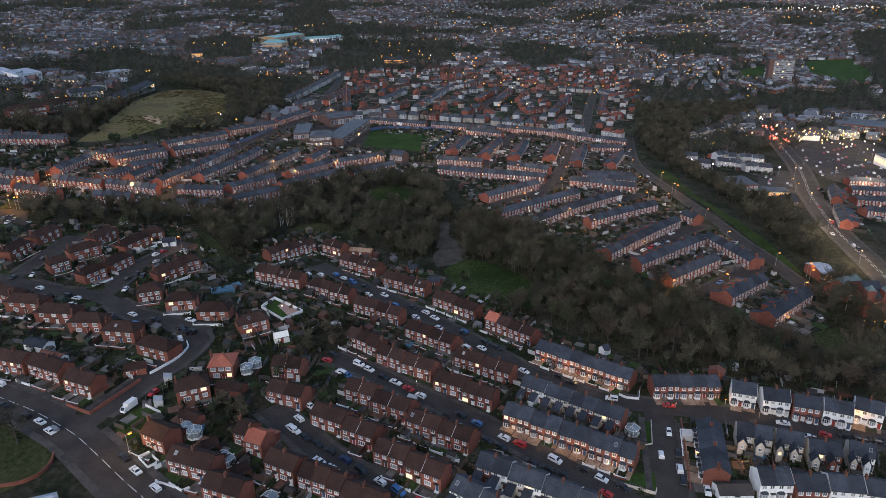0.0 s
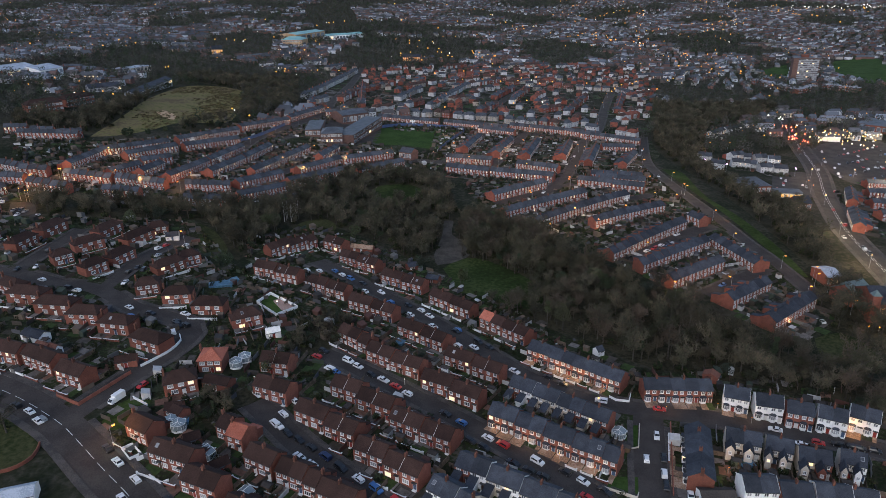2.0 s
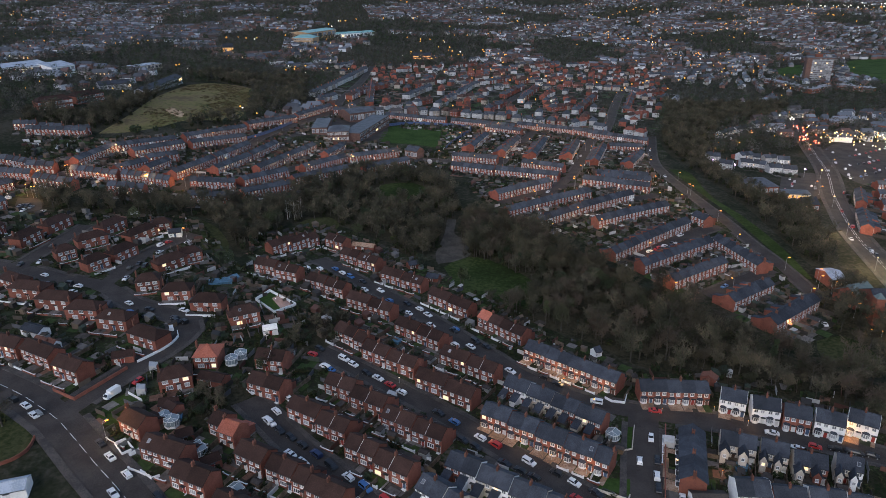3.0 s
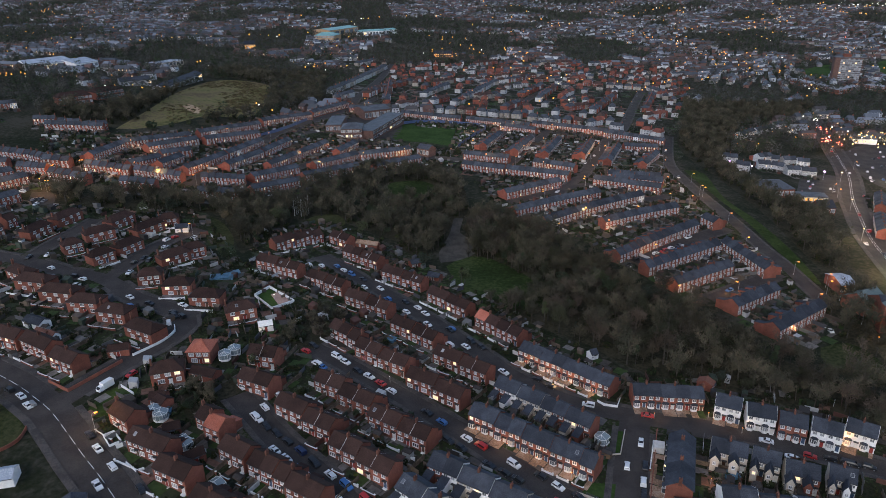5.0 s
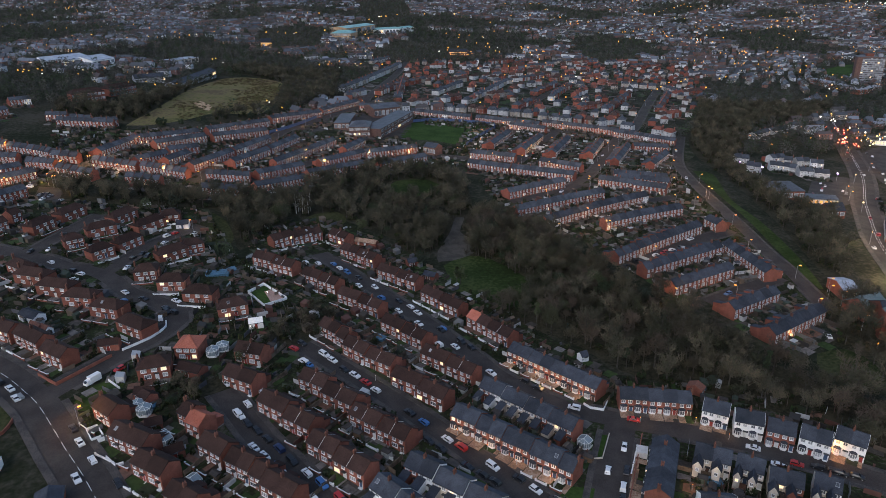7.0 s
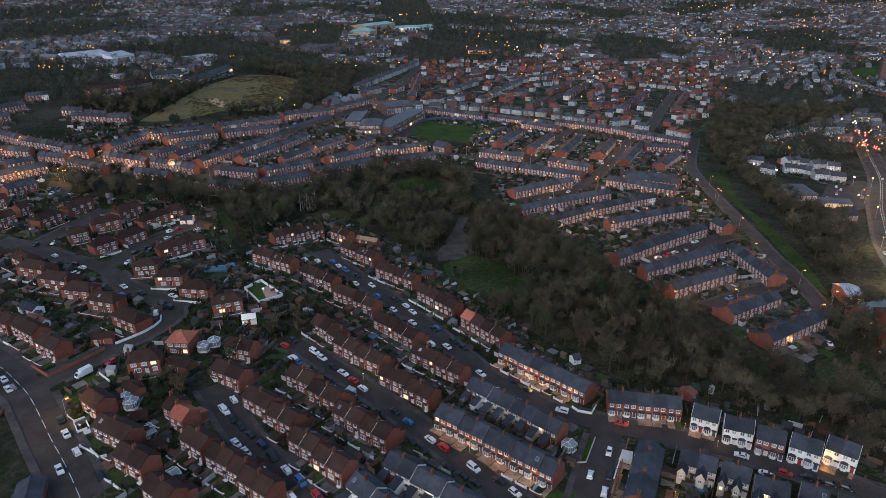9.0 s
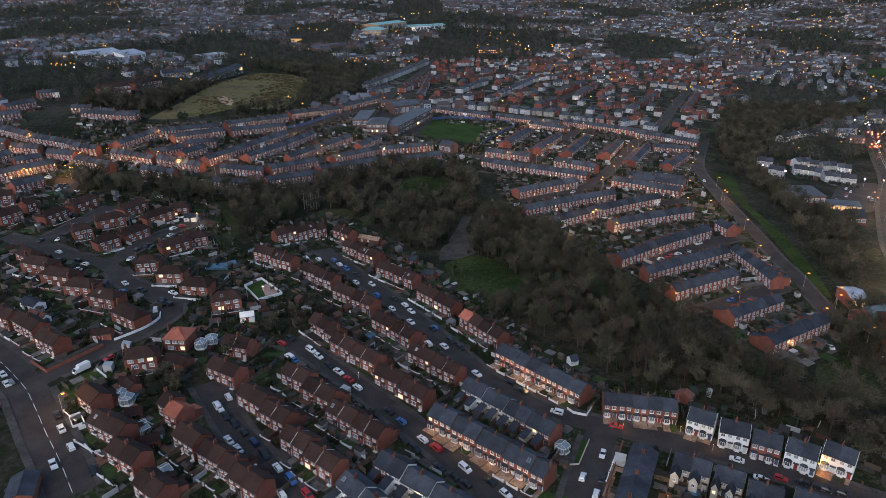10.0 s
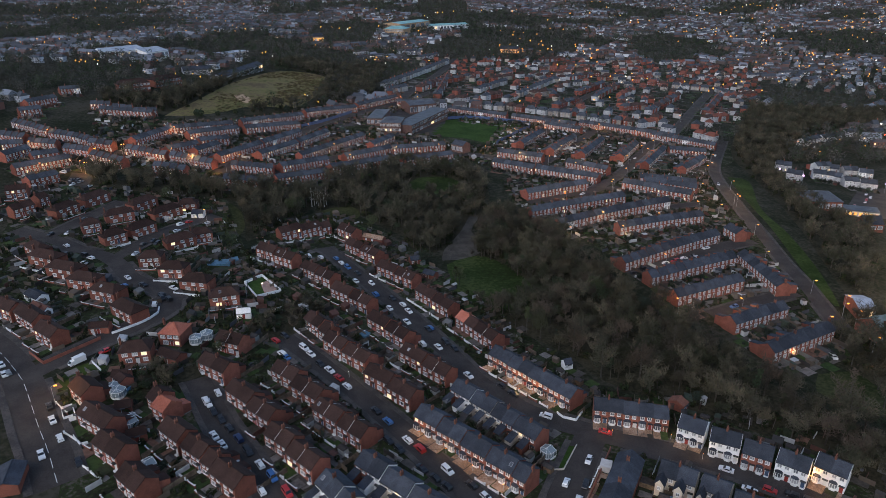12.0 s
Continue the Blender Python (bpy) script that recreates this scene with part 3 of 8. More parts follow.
NEAR += [("hipped", *r) for r in ((-101.2, 193.7, -90.2, 189.0), (-80.4, 167.1, -73.2, 170.2), (-194.1, 269.4, -191.9, 280.7), (-192.3, 287.4, -189.5, 300.6), (-167.4, 291.3, -163.7, 303.7), (-150.7, 284.7, -145.1, 297.4), (-147.8, 303.9, -140.5, 307.0), (-168.6, 258.2, -164.2, 263.0), (-168.2, 273.7, -160.5, 282.1), (-150.0, 248.0, -145.8, 255.4), (-145.4, 260.0, -141.3, 270.1), (-122.0, 252.9, -114.8, 261.9), (-117.4, 265.9, -110.9, 270.6), (-119.8, 233.1, -112.8, 235.4), (-105.9, 226.6, -96.8, 227.9), (-91.5, 219.5, -81.3, 219.6), (-74.7, 209.8, -66.8, 214.3), (-163.9, 224.6, -150.7, 222.4),)]
NEAR += [("hipped", *r) for r in ((-148.1, 216.1, -134.8, 214.5), (-132.1, 208.5, -121.5, 207.9), (-117.3, 202.7, -106.9, 201.0), (-172.5, 232.4, -163.0, 227.9),)]
NEAR += [("hipped_red", *r) for r in ((-74.1, 181.5, -69.0, 181.9),)]
NEAR += [("semi", *r) for r in ((-143.1, 184.5, -132.1, 181.1), (-130.8, 181.6, -117.7, 175.5), (-115.0, 172.9, -104.6, 168.6), (-57.2, 149.9, -52.9, 147.8), (-81.3, 148.6, -73.7, 144.5), (-71.1, 138.7, -58.6, 134.1), (-59.3, 129.7, -49.0, 125.6), (-46.0, 121.1, -37.4, 116.8), (-235.7, 285.5, -227.3, 290.9), (-212.4, 262.9, -209.4, 273.2), (-212.6, 279.2, -211.7, 284.9), (-236.7, 269.8, -234.7, 278.2), (-223.9, 250.4, -220.9, 262.0),)]
NEAR += [("semi_red", *r) for r in ((-53.6, 146.6, -48.4, 144.4),)]
MID += [("mid", *r) for r in ((24.0, 392.8, 58.9, 417.3), (29.5, 360.8, 80.5, 392.2), (45.5, 343.3, 104.3, 386.4), (76.1, 339.5, 119.5, 364.0), (76.9, 297.3, 122.8, 336.2), (87.6, 283.5, 126.2, 309.4), (96.7, 267.5, 125.1, 285.9), (95.1, 432.9, 125.6, 423.6), (131.5, 312.4, 141.7, 281.1), (115.3, 248.6, 137.2, 264.5), (124.6, 230.7, 149.7, 251.1), (-202.5, 472.0, -174.6, 523.0), (-234.8, 424.4, -204.9, 463.9), (-236.7, 390.4, -233.1, 422.3), (-192.5, 458.9, -165.7, 495.8), (-216.6, 422.8, -196.7, 456.7), (-166.6, 433.8, -157.3, 477.2), (-147.5, 450.2, -140.0, 489.2),)]
MID += [("mid", *r) for r in ((-176.7, 533.0, -150.4, 585.3), (-152.3, 593.6, -138.4, 674.9), (-299.3, 442.6, -263.9, 455.3), (-255.6, 375.1, -240.0, 377.1), (-229.8, 376.1, -201.4, 376.1), (-200.4, 378.9, -170.5, 377.5), (-160.8, 381.4, -136.0, 389.0), (-151.1, 355.0, -126.4, 361.8), (-134.6, 394.7, -114.9, 426.2), (-126.1, 370.3, -104.9, 400.4), (-133.9, 423.0, -113.0, 495.8), (-106.9, 437.4, -84.1, 473.9), (-82.7, 472.7, -48.8, 499.5), (-106.5, 410.3, -77.7, 445.5), (-66.3, 447.6, -38.5, 475.4), (-77.6, 649.3, -17.8, 634.9), (-13.0, 635.8, 46.8, 617.5), (49.4, 630.1, 130.2, 604.1),)]
MID += [("mid", *r) for r in ((112.2, 604.9, 161.6, 584.8), (-129.8, 650.0, -109.6, 653.8), (-208.7, 385.4, -199.8, 407.1), (-202.4, 414.0, -189.5, 430.0), (-193.4, 392.9, -189.3, 414.6), (-175.8, 390.3, -166.8, 432.3), (-157.3, 410.2, -147.5, 448.7), (-99.6, 474.0, -92.4, 505.1), (130.9, 346.9, 135.3, 338.3), (-6.0, 492.3, 27.7, 482.8), (-5.1, 463.7, 25.1, 449.6), (25.9, 450.6, 67.2, 432.6), (45.6, 472.7, 73.3, 456.1), (82.0, 423.4, 102.3, 414.9), (101.7, 412.2, 120.4, 405.4), (92.8, 440.8, 126.8, 437.5), (20.1, 610.3, 51.9, 596.2), (6.6, 522.1, 18.8, 573.6),)]
MID += [("mid", *r) for r in ((31.1, 505.8, 46.0, 564.4), (53.9, 499.6, 68.5, 563.6), (81.7, 501.9, 95.5, 560.5), (98.2, 482.0, 115.8, 548.9), (120.8, 550.3, 149.0, 554.8), (122.9, 479.9, 143.4, 532.9), (-323.1, 388.4, -306.4, 385.2), (-306.4, 385.2, -289.6, 381.5), (-288.1, 379.7, -266.1, 379.9), (-266.1, 379.9, -253.7, 377.1), (-260.1, 358.1, -243.8, 360.5), (-239.0, 356.0, -214.2, 352.0), (-196.8, 355.8, -176.5, 357.1), (-313.6, 451.3, -300.7, 456.9), (-296.0, 452.7, -281.6, 456.1), (-277.1, 452.1, -265.1, 461.5), (-352.0, 429.8, -345.9, 452.8), (-362.6, 477.1, -353.7, 488.8),)]
MID += [("mid", *r) for r in ((-257.6, 314.0, -244.9, 342.5), (-237.0, 301.1, -231.1, 316.0), (-310.2, 362.7, -292.8, 364.0), (-285.6, 358.2, -268.9, 362.3), (-278.9, 329.0, -277.1, 346.7), (-265.5, 336.2, -257.4, 348.4), (-294.9, 346.2, -285.9, 353.9), (-340.0, 409.8, -332.1, 421.9), (302.4, 483.1, 328.2, 480.8), (287.4, 454.7, 311.4, 453.8), (273.5, 425.3, 293.5, 425.6), (262.6, 396.5, 275.8, 396.5), (277.2, 457.8, 259.0, 420.7), (246.8, 397.4, 228.0, 356.9),)]
MID += [("mid_white", *r) for r in ((198.3, 543.0, 209.1, 541.1), (200.3, 517.0, 209.7, 512.9), (220.1, 527.4, 229.3, 526.7), (231.1, 527.2, 238.6, 522.2), (236.9, 514.7, 247.0, 516.1), (247.7, 514.3, 258.3, 513.6), (228.0, 552.1, 240.9, 559.3), (239.4, 551.5, 245.1, 549.2), (247.0, 549.7, 258.0, 552.3), (258.1, 548.7, 267.3, 547.1), (241.5, 641.8, 261.9, 666.2), (264.1, 666.7, 286.1, 687.6), (295.7, 706.6, 307.5, 715.3),)]
CARS = {}  # paint and places
CARS.setdefault("white", []).extend([(-30.1, 191.0), (-26.4, 188.1), (-17.3, 181.5), (-9.1, 175.0), (15.4, 156.4), (28.7, 147.8), (-35.1, 184.7), (-41.7, 165.3), (-43.4, 158.7), (-43.4, 153.4), (-34.7, 141.3), (-30.8, 138.7), (-22.8, 132.7), (-18.1, 134.8), (11.9, 210.8), (6.1, 210.4), (25.6, 195.7), (-92.6, 200.8), (-80.1, 135.4), (-72.8, 129.6), (-115.1, 154.7), (-110.1, 150.6), (-53.4, 167.2), (-44.6, 154.1), (-137.7, 173.2), (-133.7, 281.6), (-123.9, 289.1), (-130.1, 272.8), (-173.6, 254.0), (-163.6, 241.0), (-144.1, 231.9), (-143.4, 226.7), (-129.3, 240.9), (-116.7, 218.5), (-94.1, 215.0), (-62.2, 269.8), (-56.9, 271.4), (-46.4, 269.5), (-33.8, 252.8), (-26.9, 253.7)])
CARS.setdefault("white", []).extend([(-13.1, 233.7), (-9.2, 239.2), (-5.4, 234.4), (-3.5, 225.0), (52.2, 180.8), (65.3, 163.5), (59.6, 152.6), (62.9, 146.6), (67.4, 138.2), (40.1, 141.1), (102.2, 169.1), (106.9, 162.2), (106.1, 312.0), (97.6, 305.9), (117.5, 325.8), (148.5, 237.1), (148.5, 290.3), (212.2, 342.2), (213.7, 325.1), (81.5, 357.2), (90.4, 345.3), (-13.7, 126.6), (-72.8, 123.0), (246.1, 494.9), (246.0, 486.7), (253.8, 476.7), (293.2, 534.0), (329.9, 603.0), (313.5, 563.9), (311.0, 543.0), (322.2, 558.0), (355.5, 590.5), (337.9, 542.6), (348.0, 550.2), (358.2, 618.6), (408.3, 660.6), (347.9, 524.0), (344.1, 511.3), (303.3, 522.5), (299.5, 512.5)])
CARS.setdefault("white", []).extend([(-2.6, 560.4), (0.7, 576.7), (-1.8, 530.2), (46.0, 533.8), (49.8, 550.9), (48.7, 521.0), (35.4, 503.2), (93.7, 519.2), (102.9, 528.7), (121.6, 593.4), (83.5, 488.8), (158.2, 563.4), (63.4, 431.1), (57.5, 405.7), (144.3, 460.2), (-6.3, 514.7)])
CARS.setdefault("black", []).extend([(-21.4, 183.7), (3.0, 166.2), (10.5, 154.3), (14.3, 151.9), (22.0, 146.3), (26.1, 144.0), (29.6, 142.0), (35.7, 144.4), (-39.3, 195.9), (-40.0, 150.3), (-36.3, 147.9), (-32.5, 145.3), (-23.2, 138.3), (5.3, 222.6), (13.6, 215.2), (17.6, 211.7), (36.7, 193.5), (41.2, 189.8), (-93.1, 206.0), (-90.5, 206.2), (-85.2, 140.3), (-120.6, 157.2), (-130.1, 162.2), (-77.7, 166.2), (-179.2, 271.8), (-179.9, 250.3), (-149.3, 234.1), (-156.5, 232.9), (-131.9, 257.3), (-133.3, 252.0), (-128.1, 254.7), (-106.8, 214.3), (-95.1, 208.8), (-106.6, 208.3), (-91.0, 206.2), (-35.9, 261.6), (-14.5, 242.8), (-66.5, 271.4), (64.6, 153.2), (62.1, 141.6)])
CARS.setdefault("black", []).extend([(45.2, 138.0), (117.5, 162.9), (123.0, 161.1), (126.7, 160.3), (121.5, 161.7), (110.2, 315.0), (87.7, 298.6), (82.9, 293.9), (148.3, 239.6), (214.3, 328.4), (212.4, 318.2), (86.2, 358.8), (102.0, 369.1), (-61.8, 123.0), (330.5, 615.1), (331.4, 562.4), (360.5, 568.7), (388.6, 613.7), (301.2, 512.8), (303.7, 588.0), (9.1, 586.3), (38.3, 503.3), (39.5, 480.9), (44.0, 483.9), (89.4, 507.4), (97.1, 505.0), (152.2, 534.9), (-8.4, 508.3)])
CARS.setdefault("red", []).extend([(-13.1, 178.5), (19.6, 153.9), (-40.8, 191.8), (-88.7, 168.4), (-132.2, 286.7), (69.9, 177.8), (39.9, 135.3), (112.2, 163.4), (101.8, 308.5), (130.1, 269.2), (270.1, 463.3), (240.7, 408.4), (226.7, 369.1), (-7.4, 127.8), (225.6, 455.3), (337.5, 549.3), (352.9, 547.2), (342.5, 567.1), (227.8, 370.3), (240.2, 407.1), (270.0, 462.6), (313.7, 612.8), (345.2, 696.4), (3.9, 561.2), (40.6, 513.5), (44.3, 513.7)])
CARS.setdefault("blue", []).extend([(7.8, 162.6), (-33.2, 183.4), (-26.4, 135.5), (-13.2, 131.7), (-113.0, 211.6), (-50.4, 273.6), (-41.9, 265.8), (-21.9, 243.5), (5.8, 223.9), (109.8, 311.6), (120.6, 267.6), (109.9, 557.7)])
CARS.setdefault("dark blue", []).extend([(-28.0, 142.2)])
CARS.setdefault("grey", []).extend([(-19.2, 130.8), (-19.5, 130.6), (-109.4, 151.4), (253.0, 469.4)])
LAMPS = [(149.4, 446.9), (144.6, 408.5), (131.2, 379.3), (121.0, 381.1), (143.6, 348.9), (140.9, 312.6), (153.7, 286.1), (151.0, 255.4), (98.4, 259.6), (163.1, 275.5), (160.3, 268.1), (163.5, 263.2), (165.3, 253.5), (163.1, 243.6), (98.3, 355.2), (79.6, 334.5), (53.7, 331.6), (48.6, 385.9), (75.1, 413.6), (-84.2, 141.5), (-1.7, 564.9), (-0.6, 528.8), (39.9, 514.9), (31.9, 476.8), (10.1, 481.8), (65.6, 589.1), (56.6, 549.3), (104.4, 531.4), (100.5, 541.0), (85.5, 453.7), (76.1, 419.1), (94.7, 440.3), (127.8, 427.2), (140.2, 490.9), (150.8, 537.0), (87.9, 497.1), (48.5, 389.2), (14.7, 604.3), (-231.6, 372.8), (-239.7, 357.5), (-184.7, 374.4), (-226.7, 332.7), (-106.4, 396.3), (-125.8, 292.2)]
LAMPS += [(-119.9, 454.9), (-106.3, 493.5), (-78.2, 470.5), (-101.3, 437.3), (-115.9, 681.6), (-16.8, 495.3), (-118.8, 632.4), (-50.6, 489.2), (-289.1, 377.1), (-231.0, 374.1), (-239.8, 358.6), (-209.1, 365.7), (-203.4, 382.4), (-185.2, 374.3), (-231.1, 334.6), (-225.5, 333.3), (-246.8, 321.1), (-280.9, 351.6), (-206.2, 419.0), (145.1, 403.9), (233.9, 627.3), (242.4, 595.5), (275.5, 655.6), (300.9, 689.9), (223.4, 590.7), (368.1, 789.9), (399.3, 729.2), (308.7, 604.5), (251.1, 467.1), (246.7, 450.7), (303.1, 549.2)]

MEADOW_OUTLINE = [(-261.6, 464.7), (-272.6, 535.6), (-301.6, 654.4), (-311.4, 748.2), (-285.3, 780.3), (-240.0, 753.5), (-205.1, 619.9), (-197.2, 558.9), (-225.1, 540.1), (-235.4, 500.2), (-248.6, 474.5)]
patch("meadow", MEADOW_OUTLINE, 0.05, MEADOW, "pale rough meadow on the hill", "meadow")
patch("bare_patch", [(-258.5, 565.9), (-258.6, 579.7), (-249.5, 572.7), (-240.5, 563.1), (-234.5, 544.3), (-241.7, 547.6)], 0.12, SAND, "worn patch of bare sand", "bare_patch")
patch("playing_field", [(-70.6, 605.0), (-46.9, 620.8), (1.9, 613.1), (-5.2, 575.2), (-14.3, 534.1), (-41.5, 540.4), (-69.9, 544.4)], 0.06, GRASS, "green mown playing field behind a blue fence", "playing_field")
patch("bare_patch", [(-13.5, 596.8), (-6.4, 600.7), (-1.3, 590.9), (-10.3, 581.9)], 0.12, SAND, "worn goalmouth of bare sand", "bare_patch")
patch("wood_clearing", [(-2.1, 290.0), (5.6, 303.1), (18.2, 302.3), (36.1, 282.5), (42.2, 264.6), (38.6, 250.6), (22.0, 248.9), (7.7, 261.4)], 0.05, CLEARING, "rough grass clearing in the wood", "wood_clearing")
patch("wood_clearing", KNOLL, 0.05, CLEARING, "rough grass knoll in the wood", "wood_clearing")
patch("wood_clearing", [(-85.9, 323.8), (-81.6, 345.6), (-70.5, 353.6), (-62.1, 340.0), (-68.3, 323.7)], 0.05, GRASS_DULL, "rough grass by the trees", "wood_clearing")
patch("park_track", [(-7.2, 308.0), (-4.2, 336.6), (-3.6, 359.0), (1.3, 358.9), (1.3, 336.7), (9.6, 324.6), (11.2, 309.3), (1.7, 297.5), (-5.0, 294.2)], 0.07, TRACK, "gravel turning place in the wood", "park_track")
patch("verge", [(155.1, 491.5), (168.4, 485.9), (159.6, 408.5), (162.7, 362.7), (164.1, 315.9), (162.5, 278.0), (158.9, 286.9), (156.6, 318.8), (155.8, 370.4), (154.5, 414.9)], 0.06, VERGE_GRASS, "long grass bank beside the lane", "verge")
patch("verge", [(-92.5, 151.6), (-92.4, 158.4), (-88.6, 163.8), (-83.3, 162.0), (-81.8, 156.1), (-85.8, 148.6), (-90.2, 147.4)], 0.15, VERGE_GRASS, "small green corner lawn beside the street", "verge")
patch("park_lawn", [(-139.6, 160.1), (-122.9, 156.6), (-110.3, 148.5), (-103.7, 139.5), (-104.9, 133.3), (-117.4, 126.6)], 0.05, GRASS_DULL, "dark grass island in the road bend", "park_lawn")
patch("rough_bank", [(140.4, 224.9), (151.5, 229.2), (157.7, 220.9), (154.6, 205.2), (144.5, 208.9), (137.3, 214.7)], 0.05, GRASS_DULL, "rough grass bank at the wood edge", "rough_bank")
patch("far_green", [(746.1, 1418.3), (854.8, 1456.3), (743.6, 1181.5), (651.3, 1095.9), (639.1, 1197.0)], 0.3, GRASS, "green playing field beside the tower block", "far_green")
patch("far_green", [(561.4, 1296.2), (629.6, 1353.2), (545.9, 1155.0), (515.8, 1174.8)], 0.3, GRASS, "green lawn beside the tower block", "far_green")
patch("car_park", [(326.1, 615.3), (364.8, 650.6), (440.2, 656.1), (383.1, 540.1), (319.8, 482.5), (297.8, 513.7)], 0.06, ASPHALT, "supermarket car park", "car_park")
patch("car_park", [(247.3, 512.7), (278.0, 519.5), (244.0, 441.9), (213.9, 430.2)], 0.06, ASPHALT, "car park behind the store", "car_park")
patch("school_yard", [(-170.5, 501.8), (-150.3, 550.2), (-140.7, 669.0), (-79.2, 626.2), (-66.0, 551.8), (-85.1, 520.3), (-125.0, 540.7), (-151.9, 504.1)], 0.06, ASPHALT, "asphalt yard round the school", "school_yard")
patch("car_park", [(-233.9, 330.2), (-223.8, 332.7), (-213.5, 317.3), (-223.3, 312.7)], 0.06, ASPHALT, "small car park by the gardens", "car_park")
patch("allotment", [(-131.6, 325.6), (-119.1, 314.2), (-104.6, 290.2), (-103.3, 273.9), (-116.8, 287.4)], 0.05, GRASS_DULL, "rough green slope beside the close", "allotment")
patch("gardens", [(-99.6, 310.0), (-71.8, 342.9), (-32.1, 313.1), (37.9, 237.5), (67.1, 202.6), (99.0, 202.4), (145.5, 187.9), (155.6, 167.2), (100.6, 115.5), (12.5, 111.2), (-49.1, 108.0), (-67.2, 123.6), (-93.4, 145.1), (-91.6, 162.4), (-73.8, 203.3)], 0.03, GARDEN, "back gardens with lawns, soil and paving", "gardens")
patch("gardens", [(-227.4, 285.5), (-208.5, 315.8), (-137.2, 329.0), (-92.9, 268.4), (-62.3, 241.0), (-49.7, 221.3), (-58.6, 205.4), (-80.0, 171.2), (-95.6, 167.8), (-107.6, 158.3), (-150.6, 171.4)], 0.03, GARDEN, "back gardens with lawns, soil and paving", "gardens")
patch("gardens", [(3.9, 431.0), (45.1, 465.7), (140.8, 486.7), (142.3, 411.6), (156.9, 300.1), (157.1, 252.8), (142.6, 233.5), (126.6, 243.1), (99.1, 273.8), (77.9, 304.5), (44.3, 352.8), (20.3, 380.9)], 0.03, GARDEN, "small gardens between the terraces", "gardens")
patch("gardens", [(-312.8, 462.4), (-258.0, 453.5), (-208.5, 495.8), (-187.5, 565.5), (-160.2, 655.7), (-83.1, 659.1), (-15.5, 643.3), (172.1, 623.0), (140.8, 486.7), (81.2, 438.4), (4.2, 460.1), (-36.7, 467.8), (-100.7, 422.3), (-130.1, 373.2), (-156.7, 356.9), (-218.5, 355.8), (-255.1, 365.5)], 0.03, GARDEN, "small gardens between the terraces", "gardens")


ROAD_LINES = [(spline(pts, 4.0), width) for _, width, _, pts in STREETS]


def crosses(x, y, own):
    """Whether a point lies on the carriageway of another street."""
    for line, width in ROAD_LINES:
        if line is not own:
            for p in line:
                if (p.x - x) ** 2 + (p.y - y) ** 2 < (width / 2 + 2.2) ** 2:
                    return True
    return False


def lay_street(k, name, width, pave, pts):
    line = ROAD_LINES[k][0]
    road = Mesh()
    ribbon(road, line, width / 2, -width / 2, 0.10 + 0.004 * k)
    ob = tagged(new("road", road.done("road", ASPHALT)), "grey asphalt " + name.replace("_", " ") + " with parked cars", "road", "", "structure")
    for side in (1, -1):
        walkway, run = Mesh(), []
        edge = sides(line, side * (width / 2 + pave / 2))
        for p, e in list(zip(line, edge)) + [(None, None)]:
            if p is not None and not crosses(e.x, e.y, line):
                run.append(p)
                continue
            if len(run) > 2:
                ribbon(walkway, run, side * (width / 2 + pave), side * width / 2, 0.25, 0, 0.35)
            run = []
        if walkway.v:
            tagged(new("pavement", walkway.done("pavement", PAVING)), "worn grey paved footway with kerb", "pavement", "", "structure")
    return ob, line


def dashes(ob, line, mark, gap, offset, width=0.14):
    """Painted lane marks."""
    me = Mesh()
    fine = []
    for a, b in zip(line, line[1:]):
        n = max(1, int((b - a).length / 1.0))
        fine += [a.lerp(b, k / n) for k in range(n)]
    k = 0
    while k + int(mark) < len(fine):
        ribbon(me, fine[k:k + int(mark) + 1], offset + width / 2, offset - width / 2, 0.16)
        k += int(mark + gap)
    part("road_marking", me.done("road_marking", WHITE), ob, "white painted lane marks", kind="stuff")


for k, (name, width, pave, pts) in enumerate(STREETS):
    ob, line = lay_street(k, name, width, pave, pts)
    if name == "main_road":
        dashes(ob, line, 4, 2, 0.0)
    if name == "high_road":
        dashes(ob, line, 4, 2, 0.6, 0.2)
        dashes(ob, line, 4, 2, -0.6, 0.2)


ROAD_CELLS = {}
for line, width in ROAD_LINES:
    for p in line:
        ROAD_CELLS.setdefault((int(p.x // 16), int(p.y // 16)), []).append((p.x, p.y, width))


def on_road(x, y, margin=0.0):
    i, j = int(x // 16), int(y // 16)
    for di in (-1, 0, 1):
        for dj in (-1, 0, 1):
            for px, py, width in ROAD_CELLS.get((i + di, j + dj), ()):
                if (px - x) ** 2 + (py - y) ** 2 < (width / 2 + 1.5 + margin) ** 2:
                    return True
    return False


def heading(x, y):
    """Direction of the nearest street, in radians."""
    best, d0 = 0.0, 1e9
    for line, _ in ROAD_LINES:
        for a, b in zip(line, line[1:]):
            d = (a.x - x) ** 2 + (a.y - y) ** 2
            if d < d0:
                d0, best = d, math.atan2(b.y - a.y, b.x - a.x)
    return best


# ---- houses
KITS = {}


